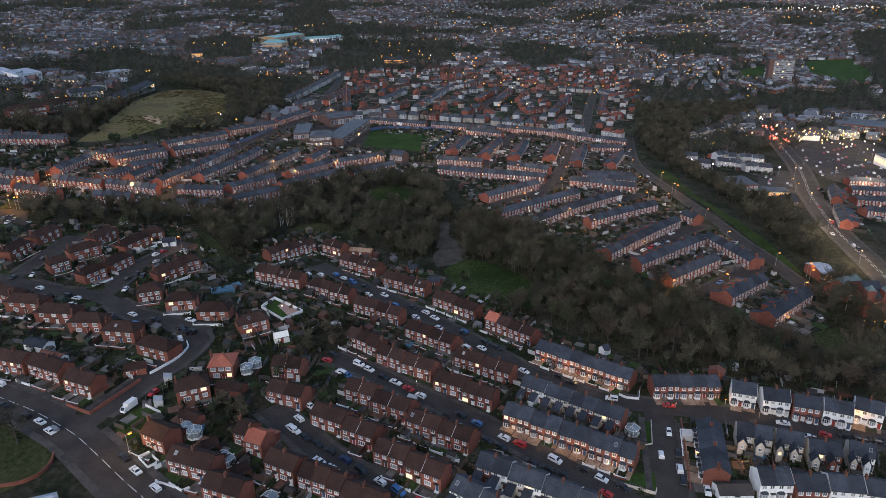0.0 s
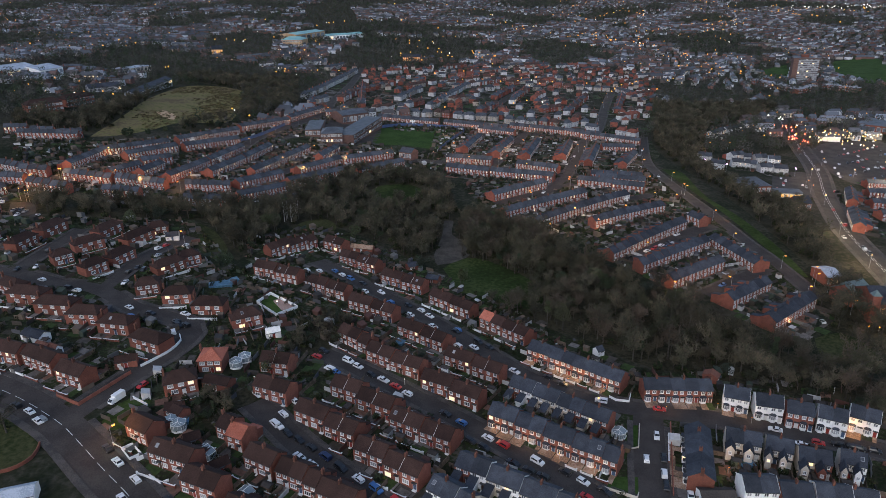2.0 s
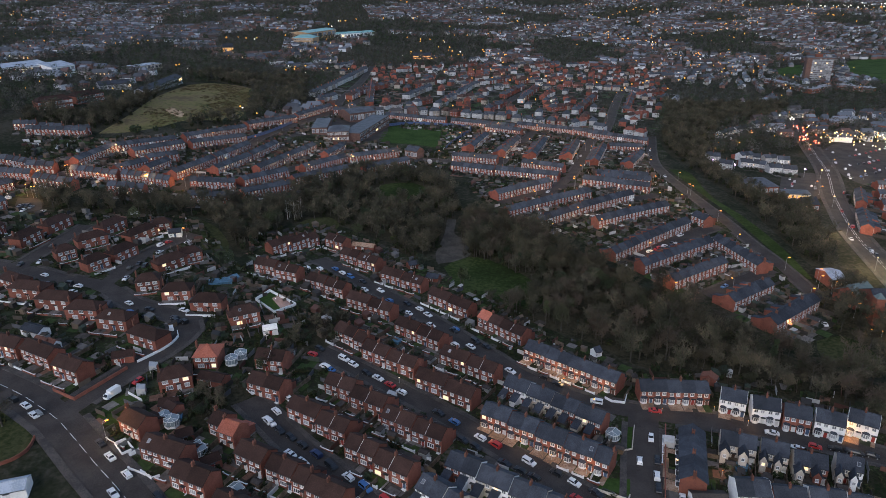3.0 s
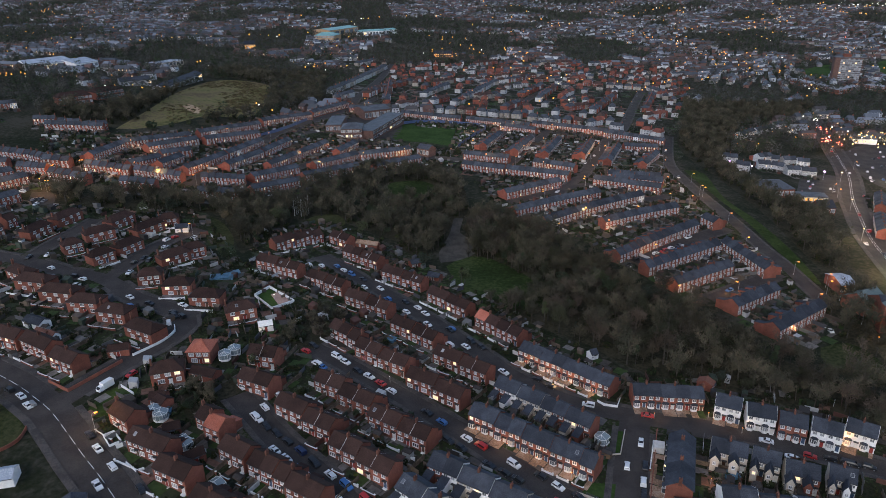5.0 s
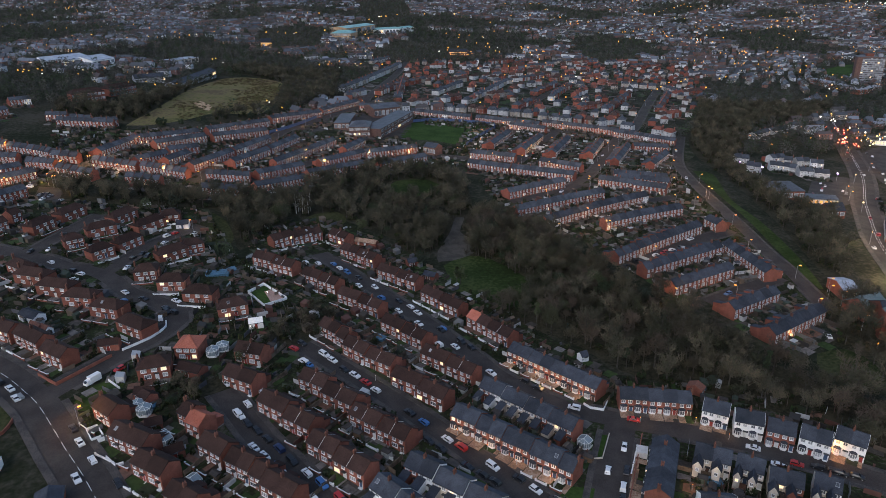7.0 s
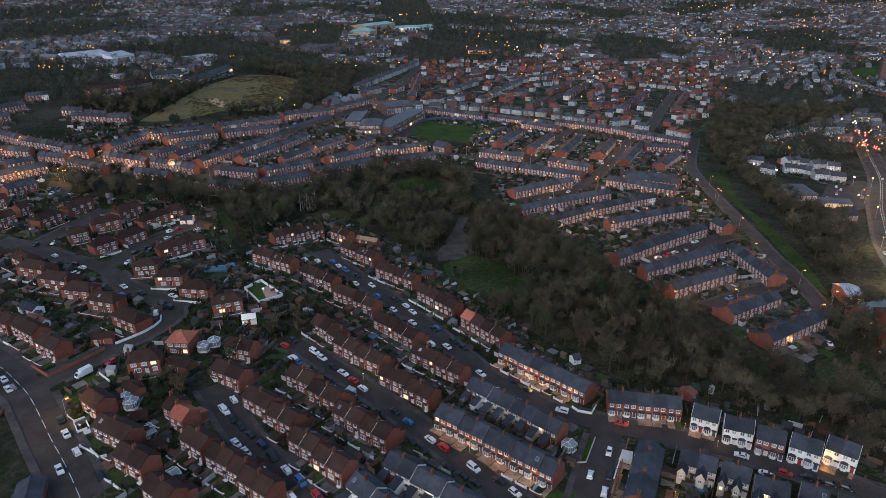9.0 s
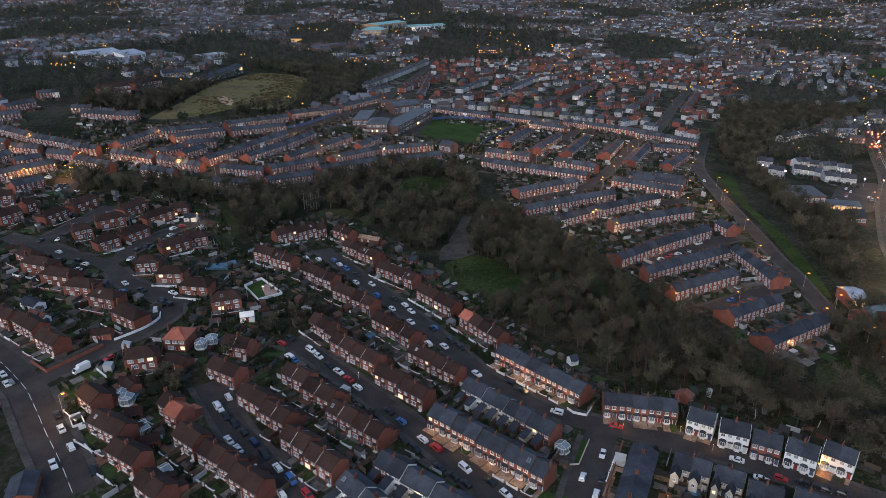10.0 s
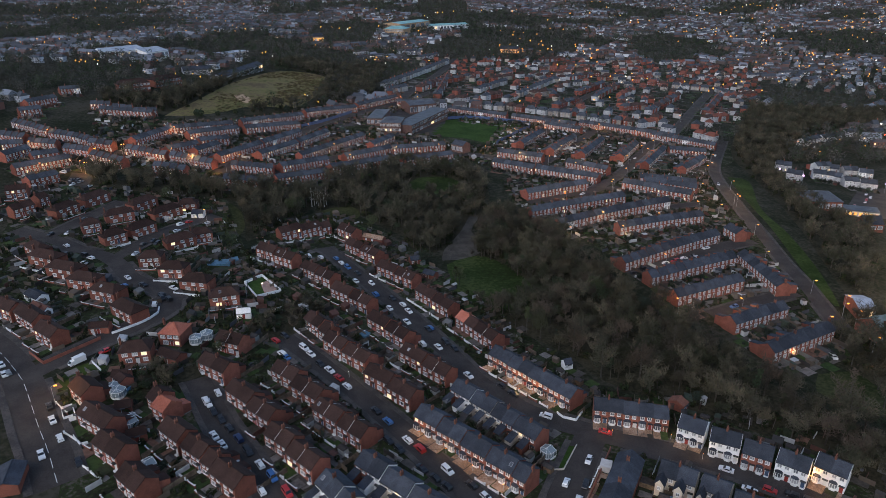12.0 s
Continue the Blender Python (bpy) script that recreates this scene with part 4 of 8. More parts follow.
def window_mesh(w, h, bars=1):
    """A white frame with mullions, sill and head in one piece, and the pane behind it; origin at the middle of its foot, facing -y."""
    key = ("window", round(w, 2), round(h, 2))
    if key not in KITS:
        f = 0.11
        xs = [-w / 2, -w / 2 + f]
        for i in range(bars):
            x = -w / 2 + w * (i + 1) / (bars + 1)
            xs += [x - 0.04, x + 0.04]
        xs += [w / 2 - f, w / 2]
        zs = [-0.10, 0.0, f, h - f, h, h + 0.07]
        b, n = Mesh(), len(xs)
        ys = [-0.13, -0.13, -0.06, -0.06, -0.06, -0.06]
        b.v = [(x, y, z) for z, y in zip(zs, ys) for x in xs] + [(x, 0.02, z) for z in zs for x in xs]
        back = n * len(zs)
        for j in range(len(zs) - 1):
            for i in range(n - 1):
                if j == 2 and i % 2 == 1:
                    continue
                k = j * n + i
                b.f.append((k, k + 1, k + n + 1, k + n))
                b.m.append(0)
        for i in range(1, n - 2, 2):
            k = 2 * n + i
            for p, r in ((k, k + 1), (k + 1, k + n + 1), (k + n + 1, k + n), (k + n, k)):
                b.f.append((p, r, back + r, back + p))
                b.m.append(0)
        top = (len(zs) - 1) * n
        for p, r in [(i, i + 1) for i in range(n - 1)] + [(top + i, top + i + 1) for i in range(n - 1)] + [(j * n, j * n + n) for j in range(len(zs) - 1)] + [(j * n + n - 1, j * n + 2 * n - 1) for j in range(len(zs) - 1)]:
            b.f.append((p, r, back + r, back + p))
            b.m.append(0)
        g = Mesh().face([(-w / 2 + 0.05, -0.012, 0.05), (w / 2 - 0.05, -0.012, 0.05), (w / 2 - 0.05, -0.012, h - 0.05), (-w / 2 + 0.05, -0.012, h - 0.05)])
        KITS[key] = (b.done("window", WHITE), g.done("pane", PANE))
    return KITS[key]


def window(parent, w, h, at, bars=1):
    frame_, pane = window_mesh(w, h, bars)
    part("pane", pane, part("window", frame_, parent, at=at))


def bay_mesh(w, h, roof):
    """A canted bay window with its own little roof."""
    key = ("bay", round(w, 2), roof.name)
    if key not in KITS:
        b, d = Mesh(), 0.75
        ring = [(-w / 2, 0), (-w / 2 + 0.4, -d), (w / 2 - 0.4, -d), (w / 2, 0)]
        def belt(z0, z1, mat, out=0.0):
            r = [(x * (1 + out), y * (1 + out)) for x, y in ring]
            for (x0, y0), (x1, y1) in zip(r, r[1:]):
                b.face([(x0, y0, z0), (x1, y1, z0), (x1, y1, z1), (x0, y0, z1)], mat)
        belt(-0.6, 0.85, 0)
        belt(0.85, 0.98, 0, 0.04)
        belt(0.98, h - 0.15, 1)
        belt(h - 0.15, h, 0, 0.03)
        for x, y in ring[1:3]:
            b.box(x - 0.07, y - 0.03, 0.95, x + 0.07, y + 0.07, h - 0.1, 0)
        b.box(-0.05, -d - 0.03, 0.95, 0.05, -d + 0.05, h - 0.1, 0)
        top = [(x * 1.12, y * 1.15 - 0.02, h) for x, y in ring]
        b.face([top[0], top[1], (-w / 2 + 0.5, 0.02, h + 0.55)], 2)
        b.face([top[1], top[2], (w / 2 - 0.5, 0.02, h + 0.55), (-w / 2 + 0.5, 0.02, h + 0.55)], 2)
        b.face([top[2], top[3], (w / 2 - 0.5, 0.02, h + 0.55)], 2)
        b.face(top, 0)
        KITS[key] = b.done("bay_window", WHITE, PANE, roof)
    return KITS[key]


def door_mesh():
    if "door" not in KITS:
        b = Mesh()
        b.box(-0.55, -0.06, 0, -0.45, 0.02, 2.15, 1).box(0.45, -0.06, 0, 0.55, 0.02, 2.15, 1).box(-0.45, -0.06, 2.05, 0.45, 0.02, 2.15, 1)
        b.box(-0.45, -0.03, 0, 0.45, 0.02, 2.05, 0)
        b.box(-0.7, -0.75, 2.25, 0.7, 0.02, 2.36, 2)
        b.box(-0.6, -0.7, -0.5, 0.6, 0.0, 0.0, 1)
        KITS["door"] = b.done("front_door", DOOR_PAINT, WHITE, GUTTER)
    return KITS["door"]


def wall_mesh(w, d, eave, ridge, mat, deep=2.5, hip=False):
    key = ("wall", round(w, 1), d, eave, ridge, mat.name, hip)
    if key not in KITS:
        b, x, y = Mesh(), w / 2, d / 2
        b.face([(-x, -y, -deep), (x, -y, -deep), (x, -y, eave), (-x, -y, eave)])
        b.face([(x, y, -deep), (-x, y, -deep), (-x, y, eave), (x, y, eave)])
        for s in (1, -1):
            pts = [(s * x, -y, -deep), (s * x, y, -deep), (s * x, y, eave)] + ([] if hip else [(s * x, 0, ridge - 0.1)]) + [(s * x, -y, eave)]
            b.face(pts if s > 0 else pts[::-1])
        KITS[key] = b.done("house_wall", mat)
    return KITS[key]


def roof_mesh(w, d, eave, ridge, mat, hip=0.0, over=0.3, verge=0.02):
    """Two sloping slabs with eaves, verge and a row of ridge tiles; hip: how far its ends slope back."""
    key = ("roof", round(w, 1), d, eave, ridge, mat.name, hip, verge)
    if key not in KITS:
        b, x, y = Mesh(), w / 2 + (over if hip else verge), d / 2 + over
        drop = (ridge - eave) / (d / 2) * over
        lo, t = eave - drop, 0.16
        xr = w / 2 - hip if hip else x
        top = [(-x, -y, lo + t), (x, -y, lo + t), (x, y, lo + t), (-x, y, lo + t), (-xr, 0, ridge + t), (xr, 0, ridge + t)]
        bot = [(p[0], p[1], p[2] - t) for p in top]
        ends = [(1, 2, 5), (3, 0, 4), (0, 6, 7, 1), (1, 7, 8, 2), (2, 8, 9, 3), (3, 9, 6, 0)]
        if not hip:
            ends = [(0, 6, 7, 1), (2, 8, 9, 3), (1, 7, 11, 5), (5, 11, 8, 2), (0, 4, 10, 6), (4, 3, 9, 10)]
        b.solid(top + bot, [(0, 1, 5, 4), (2, 3, 4, 5), (6, 10, 11, 7), (8, 11, 10, 9)] + ends)
        b.box(-xr, -0.13, ridge + t - 0.05, xr, 0.13, ridge + t + 0.09)
        # gutters
        b.box(-x, -y - 0.11, lo - 0.02, x, -y, lo + 0.10, 1).box(-x, y, lo - 0.02, x, y + 0.11, lo + 0.10, 1)
        KITS[key] = b.done("roof", mat, GUTTER)
    return KITS[key]


def chimney_mesh(tall=1.1, pots=2):
    key = ("chimney", tall, pots)
    if key not in KITS:
        b = Mesh()
        b.box(-0.28, -0.42, -1.0, 0.28, 0.42, tall)
        b.box(-0.34, -0.48, tall - 0.25, 0.34, 0.48, tall - 0.08)
        for i in range(pots):
            y = -0.32 + 0.64 * i / max(1, pots - 1)
            b.tube((0, y, tall), (0, y, tall + 0.45), 0.13, 0.10, 8, 1)
        KITS[key] = b.done("chimney", CHIMNEY, CLAY)
    return KITS[key]


def verge_mesh(d, eave, ridge):
    """White boards along the slopes of a gable."""
    key = ("verge", d, eave, ridge)
    if key not in KITS:
        b, y = Mesh(), d / 2 + 0.3
        lo = eave - (ridge - eave) / (d / 2) * 0.3
        for s in (1, -1):
            p = [(0.03, s * y, lo), (0.03, 0, ridge), (0.03, 0, ridge + 0.2), (0.03, s * y, lo + 0.2)]
            q = [(0.09, v[1], v[2]) for v in p]
            b.solid(p + q, [(0, 1, 2, 3), (7, 6, 5, 4), (0, 4, 5, 1), (3, 2, 6, 7), (0, 3, 7, 4)])
        KITS[key] = b.done("bargeboard", WHITE)
    return KITS[key]


def skylight_mesh():
    if "skylight" not in KITS:
        b = Mesh()
        b.box(-0.45, -0.6, 0.0, 0.45, 0.6, 0.10, 0)
        b.face([(-0.37, -0.52, 0.104), (0.37, -0.52, 0.104), (0.37, 0.52, 0.104), (-0.37, 0.52, 0.104)], 1)
        KITS["skylight"] = b.done("skylight", STEEL, PANE)
    return KITS["skylight"]


def extension_mesh(w, d, h, mat, roof):
    key = ("ext", round(w, 1), d, h, mat.name)
    if key not in KITS:
        b = Mesh()
        x = w / 2
        b.face([(-x, 0, -2.5), (-x, 0, h + 0.9), (-x, d, h), (-x, d, -2.5)][::-1])
        b.face([(x, 0, -2.5), (x, 0, h + 0.9), (x, d, h), (x, d, -2.5)])
        b.face([(-x, d, -2.5), (-x, d, h), (x, d, h), (x, d, -2.5)])
        b.solid([(-x - .15, -0.02, h + 1.0), (x + .15, -0.02, h + 1.0), (x + .15, d + .2, h), (-x - .15, d + .2, h),
                 (-x - .15, -0.02, h + 0.88), (x + .15, -0.02, h + 0.88), (x + .15, d + .2, h - .12), (-x - .15, d + .2, h - .12)],
                [(0, 1, 2, 3), (7, 6, 5, 4), (0, 3, 7, 4), (1, 5, 6, 2), (2, 6, 7, 3)], 1)
        KITS[key] = b.done("rear_extension", mat, roof)
    return KITS[key]


def garden_wall_mesh(w, high, mat):
    key = ("gwall", round(w, 1), mat.name)
    if key not in KITS:
        b = Mesh()
        b.box(-w / 2, -0.11, -1.0, w / 2 - 1.1, 0.11, high)
        b.box(-w / 2, -0.15, high, w / 2 - 1.1, 0.15, high + 0.07, 1)
        for x in (-w / 2 + 0.1, w / 2 - 1.1):
            b.box(x - 0.17, -0.17, -1.0, x + 0.17, 0.17, high + 0.22).box(x - 0.22, -0.22, high + 0.22, x + 0.22, 0.22, high + 0.32, 1)
        KITS[key] = b.done("garden_wall", mat, WHITE)
    return KITS[key]


STYLES = {  # wall, roof, depth, eaves, ridge, frontage, hip, words
    "brown": (BRICK, TILE_BROWN, 6.0, 4.4, 6.4, 5.0, 0, "red-brick terraced house with brown tiled roof and white windows"),
    "slate": (BRICK, SLATE, 6.6, 4.8, 6.9, 4.3, 0, "red-brick terraced house with slate roof and white bays"),
    "slate_back": (RENDER_CREAM, SLATE, 6.4, 4.8, 6.9, 4.3, 0, "terraced house with pale rear wall and slate roof"),
    "white": (RENDER_WHITE, SLATE, 6.8, 5.2, 7.4, 4.0, 0, "white-rendered house with slate roof and two bays"),
    "brick": (BRICK, SLATE, 6.8, 5.2, 7.4, 4.0, 0, "red-brick house with slate roof and two bays"),
    "hipped": (BRICK, TILE_BROWN, 6.6, 4.4, 6.5, 6.0, 2.6, "red-brick house with brown hipped roof"),
    "hipped_red": (BRICK, TILE_RED, 7.8, 4.5, 6.8, 6.0, 4.0, "red-brick house with bright red hipped roof"),
    "semi": (BRICK, TILE_BROWN, 6.0, 4.4, 6.4, 6.0, 0, "red-brick semi-detached house with brown tiled roof"),
    "semi_red": (BRICK, TILE_RED, 6.0, 4.4, 6.4, 7.0, 0, "red-brick house with new red tiled roof"),
    "mid": (BRICK, SLATE, 6.3, 4.6, 6.6, 4.6, 0, "red-brick terraced house with slate roof"),
    "mid_white": (RENDER_WORN, SLATE, 6.8, 4.8, 7.0, 5.2, 0, "pale rendered house with slate roof"),
}
HOUSES = []  # all homes, for what stands between them
PLOTS = []  # centre, angle, width, depth, base: used for the gardens


def row_frame(style, x0, y0, x1, y1):
    """Angle of the row with its front to the viewer's side, its length and the number of homes."""
    _, _, d, _, _, front, hip, _ = STYLES[style]
    a = math.atan2(y1 - y0, x1 - x0)
    L = math.hypot(x1 - x0, y1 - y0)
    cx, cy = (x0 + x1) / 2, (y0 + y1) / 2
    nxv, nyv = math.sin(a), -math.cos(a)  # outward normal of the front (-y)
    if nxv * (25 - cx) + nyv * (0 - cy) < 0:
        a += math.pi
    if hip:
        L += hip * 0.6
    return a, L, max(1, round(L / front)), cx, cy


RED_ROOFS = ((18.4, 230.2),)  # homes of the brown rows that were roofed anew


def near_row(style, x0, y0, x1, y1):
    wall, roof, d, eave, ridge, front, hip, words = STYLES[style]
    a, L, n, cx, cy = row_frame(style, x0, y0, x1, y1)
    if hip:
        n = 1
    w = L / n
    for i in range(n):
        off = (i - (n - 1) / 2) * w
        x, y = cx + off * math.cos(a), cy + off * math.sin(a)
        gx_, gy_ = cx + (i // 2 * 2 + 0.5 - (n - 1) / 2) * w * math.cos(a), cy + (i // 2 * 2 + 0.5 - (n - 1) / 2) * w * math.sin(a)
        z = land(gx_, gy_) + 0.15
        own = wall
        if style == "slate_back":
            own = rnd.choice((RENDER_CREAM, BRICK, RENDER_WHITE, RENDER_WHITE, RENDER_CREAM))
        ob = new("terraced_house" if n > 2 else "house", wall_mesh(w, d, eave, ridge, own, hip=bool(hip)))
        ob.matrix_world = pose(x, y, z, 0, 0, math.degrees(a))
        tagged(ob, words, "house", "houses of one row" if n > 1 else "houses of the estate")
        renewed = any(math.hypot(x - rx, y - ry) < 4.5 and not hip for rx, ry in RED_ROOFS)
        part("roof", roof_mesh(w, d, eave, ridge, TILE_RED if renewed else roof, hip), ob, "bright red new tiles" if renewed else "")
        yf = -d / 2
        wide = hip or w > 6.5
        ups = [-0.3, 0.02, 0.31] if wide else [-0.24, 0.22]
        for u in ups:
            window(ob, 1.7 if hip else 1.2, 1.12, pose(u * w, yf, eave - 1.55), 2 if hip else 1)
        window(ob, 1.2, 1.12, pose(0, -yf, eave - 1.55, 0, 0, 180))
        if style in ("slate", "white", "brick"):
            part("bay_window", bay_mesh(min(2.2, w * 0.5), 2.35, roof), ob, "white canted bay window", at=pose(-0.2 * w, yf, 0))
        else:
            window(ob, 2.0, 1.3, pose(-0.2 * w, yf, 0.7), 2)
            if wide:
                window(ob, 1.5, 1.25, pose(0.33 * w, yf, 0.7))
        part("front_door", door_mesh(), ob, at=pose((0.08 if wide else 0.31) * w, yf, 0.0))
        if i % 2 == 0:
            part("chimney", chimney_mesh(), ob, at=pose(-w / 2 + 0.4 if n == 1 else w / 2, 0.0, ridge))
        if not hip and i == n - 1 and style == "white":
            part("bargeboard", verge_mesh(d, eave, ridge), ob, at=pose(w / 2, 0, 0))
        if not hip and i == 0 and style == "white":
            part("bargeboard", verge_mesh(d, eave, ridge), ob, at=pose(-w / 2, 0, 0, 0, 0, 180))
        if style == "brown" and n > 1 and i == n - 1 and rnd.random() < 0.6:
            part("verge_tiles", verge_mesh(d, eave, ridge), ob, "pale mortared verge of the roof", at=pose(-w / 2 - 0.05, 0, 0, 0, 0, 180))
        if rnd.random() < 0.06:
            s = math.degrees(math.atan2(ridge - eave, d / 2))
            part("skylight", skylight_mesh(), ob, at=pose(rnd.uniform(-0.2, 0.2) * w, -d / 4, (eave + ridge) / 2 + 0.16, s))
        if style == "slate_back":
            if x > 80:
                half = round(w * 0.45, 1)
                wing = part("rear_wing", wall_mesh(3.4, half, 4.3, 5.7, own), ob, "two-storey gabled rear wing", at=pose(-w * 0.22, yf - 1.65, 0, 0, 0, 90))
                part("roof", roof_mesh(3.4, half, 4.3, 5.7, roof), wing)
                window(ob, 0.9, 1.0, pose(-w * 0.22, yf - 3.35, 2.6))
            else:
                part("rear_extension", extension_mesh(w * 0.5, 3.5, 2.6, own, roof), ob, at=pose(-w * 0.22, yf, 0, 0, 0, 180))
        elif rnd.random() < 0.5 and not hip:
            part("rear_extension", extension_mesh(w * 0.6, 2.8, 2.3, BRICK, roof), ob, at=pose(w * 0.1, -yf, 0))
        PLOTS.append((x, y, a, w, d, z, style))
        HOUSES.append((x, y, a, w, d))


MID_OPENINGS = ((-0.25, 2.85, 1.0, 1.3), (0.22, 2.85, 0.95, 1.3), (-0.2, 0.65, 1.55, 1.5))  # place along the front, sill, width, height


def mid_window(ww, hh):
    key = ("midpane", ww)
    if key not in KITS:
        b = Mesh()
        b.box(-ww / 2 - .04, -0.11, -0.08, ww / 2 + .04, -0.03, hh + 0.08, 0)
        mull = 2 if ww < 1.5 else 3
        for k in range(mull):
            x0, x1 = -ww / 2 + .04 + k * (ww - .08) / mull, -ww / 2 + .04 + (k + 1) * (ww - .08) / mull
            b.face([(x0 + .04, -.116, .08), (x1 - .04, -.116, .08), (x1 - .04, -.116, hh * .95), (x0 + .04, -.116, hh * .95)], 1)
        KITS[key] = b.done("window", WHITE, PANE_ISLAND)
    return KITS[key]


def mid_door():
    if "middoor" not in KITS:
        b = Mesh().box(-.50, -.09, 0, .50, -.03, 2.2, 0)
        KITS["middoor"] = b.box(-.42, -.13, 0, .42, -.092, 2.05, 1).done("door", WHITE, CLUTTER)
    return KITS["middoor"]


def mid_openings(style, w, side):
    """Mesh, name and place of each window and door on one long side of a house."""
    d = STYLES[style][2]
    turn = pose(0, 0, 0, 0, 0, 0 if side > 0 else 180)
    got = [(mid_window(ww, hh), "window", turn @ pose(u * w, -d / 2, z)) for u, z, ww, hh in MID_OPENINGS]
    return got + [(mid_door(), "door", turn @ pose(0.31 * w, -d / 2, 0))]


def mid_kit(style, w, sides=(1, -1)):
    key = ("midwin", style, round(w, 1), sides)
    if key not in KITS:
        t = Thicket()
        for s in sides:
            for me, _, at in mid_openings(style, w, s):
                t.add(me, at)
        KITS[key] = t.done("back_joinery")
    return KITS[key]


class Thicket:
    """Things past counting in one mesh, from copies of other meshes."""

    def __init__(self, *mats):
        self.v, self.f, self.m, self.n, self.mats = [], [], [], 0, list(mats)

    def add(self, me, m):
        k = len(me.vertices)
        co = np.empty(k * 3)
        me.vertices.foreach_get("co", co)
        M = np.array(m)
        self.v.append(co.reshape(-1, 3) @ M[:3, :3].T + M[:3, 3])
        slots = []
        for mat in me.materials:
            if mat not in self.mats:
                self.mats.append(mat)
            slots.append(self.mats.index(mat))
        self.f += [tuple(self.n + i for i in p.vertices) for p in me.polygons]
        self.m += [slots[p.material_index] for p in me.polygons]
        self.n += k

    def done(self, name):
        me = bpy.data.meshes.new(name)
        me.from_pydata(np.concatenate(self.v).tolist(), [], self.f)
        for m in self.mats:
            me.materials.append(m)
        me.polygons.foreach_set("material_index", self.m)
        me.update()
        return me


SLATE_FAR = roofing("row_slate", (0.050, 0.056, 0.068), (0.085, 0.092, 0.108), 0.25, "island")
joined = Thicket()


def mid_row(style, x0, y0, x1, y1):
    wall, roof, d, eave, ridge, front, hip, words = STYLES[style]
    a, L, n, cx, cy = row_frame(style, x0, y0, x1, y1)
    w = L / n
    single = cy < 372 and -120 < cx < 175
    face = 1 if math.sin(a) * (30 - cx) + math.cos(a) * cy > 0 else -1
    for i in range(n):
        off = (i - (n - 1) / 2) * w
        x, y = cx + off * math.cos(a), cy + off * math.sin(a)
        m = pose(x, y, land(x, y) + 0.1, 0, 0, math.degrees(a))
        own = RENDER_WHITE if rnd.random() < 0.02 else wall
        HOUSES.append((x, y, a, w, d))
        pieces = [(roof_mesh(w, d, eave, ridge, roof if single else SLATE_FAR), "roof", Matrix()), (mid_kit(style, w, (-face,)) if single else mid_kit(style, w), "back_joinery", Matrix())]
        if single:
            pieces += mid_openings(style, w, face)
        if i % 2 == 0:
            pieces.append((chimney_mesh(), "chimney", pose(w / 2, 0, ridge)))
        if rnd.random() < 0.6:
            pieces.append((extension_mesh(w * 0.5, 4.0, 3.6, BRICK if single else BRICK_ISLAND, roof if single else SLATE_FAR), "rear_extension", pose(-w * 0.2, d / 2, 0)))
        if single:
            ob = new("terraced_house" if n > 2 else "house", wall_mesh(w, d, eave, ridge, own))
            ob.matrix_world = m
            tagged(ob, words if own is wall else "white-painted terraced house with slate roof", "house", "terraces beyond the wood")
            for me, name, at in pieces:
                part(name, me, ob, at=at, kind="stuff" if name == "back_joinery" else "")
        else:
            joined.add(wall_mesh(w, d, eave, ridge, BRICK_ISLAND if own is BRICK else own), m)
            for me, name, at in pieces:
                joined.add(me, m @ at)


for r in NEAR:
    near_row(*r)
for r in MID:
    mid_row(*r)
tagged(new("terraced_rows", joined.done("terraced_rows")), "rows of red-brick terraced houses with slate roofs and white windows", "houses", "", "stuff")


# ---- gardens
def fence_mesh(L):
    key = ("fence", round(L))
    if key not in KITS:
        b = Mesh()
        b.box(-0.03, 0, -1.0, 0.03, L, 1.55)
        for k in range(int(L / 2.0) + 1):
            b.box(-0.06, k * 2.0 - 0.05, -1.0, 0.06, k * 2.0 + 0.05, 1.75)
        b.box(-0.05, 0, 1.55, 0.05, L, 1.6)
        KITS[key] = b.done("garden_fence", FENCE)
    return KITS[key]


def shed_mesh():
    if "shed" not in KITS:
        b = Mesh()
        b.face([(-1.2, -0.9, -1), (1.2, -0.9, -1), (1.2, -0.9, 1.9), (-1.2, -0.9, 1.9)]).face([(1.2, 0.9, -1), (-1.2, 0.9, -1), (-1.2, 0.9, 1.9), (1.2, 0.9, 1.9)])
        b.face([(1.2, -0.9, -1), (1.2, 0.9, -1), (1.2, 0.9, 1.9), (1.2, 0, 2.3), (1.2, -0.9, 1.9)]).face([(-1.2, 0.9, -1), (-1.2, -0.9, -1), (-1.2, -0.9, 1.9), (-1.2, 0, 2.3), (-1.2, 0.9, 1.9)])
        KITS["shed"] = b.done("shed", SHED)
        c = Mesh()
        c.solid([(-1.35, -1.05, 1.86), (1.35, -1.05, 1.86), (1.35, 0, 2.34), (-1.35, 0, 2.34), (1.35, 1.05, 1.86), (-1.35, 1.05, 1.86),
                 (-1.35, -1.05, 1.8), (1.35, -1.05, 1.8), (1.35, 1.05, 1.8), (-1.35, 1.05, 1.8)], [(0, 1, 2, 3), (3, 2, 4, 5), (0, 6, 7, 1), (5, 4, 8, 9), (1, 7, 8, 4, 2), (0, 3, 5, 9, 6)])
        KITS["shed_roof"] = c.done("shed_roof", ASPHALT)
    return KITS["shed"], KITS["shed_roof"]


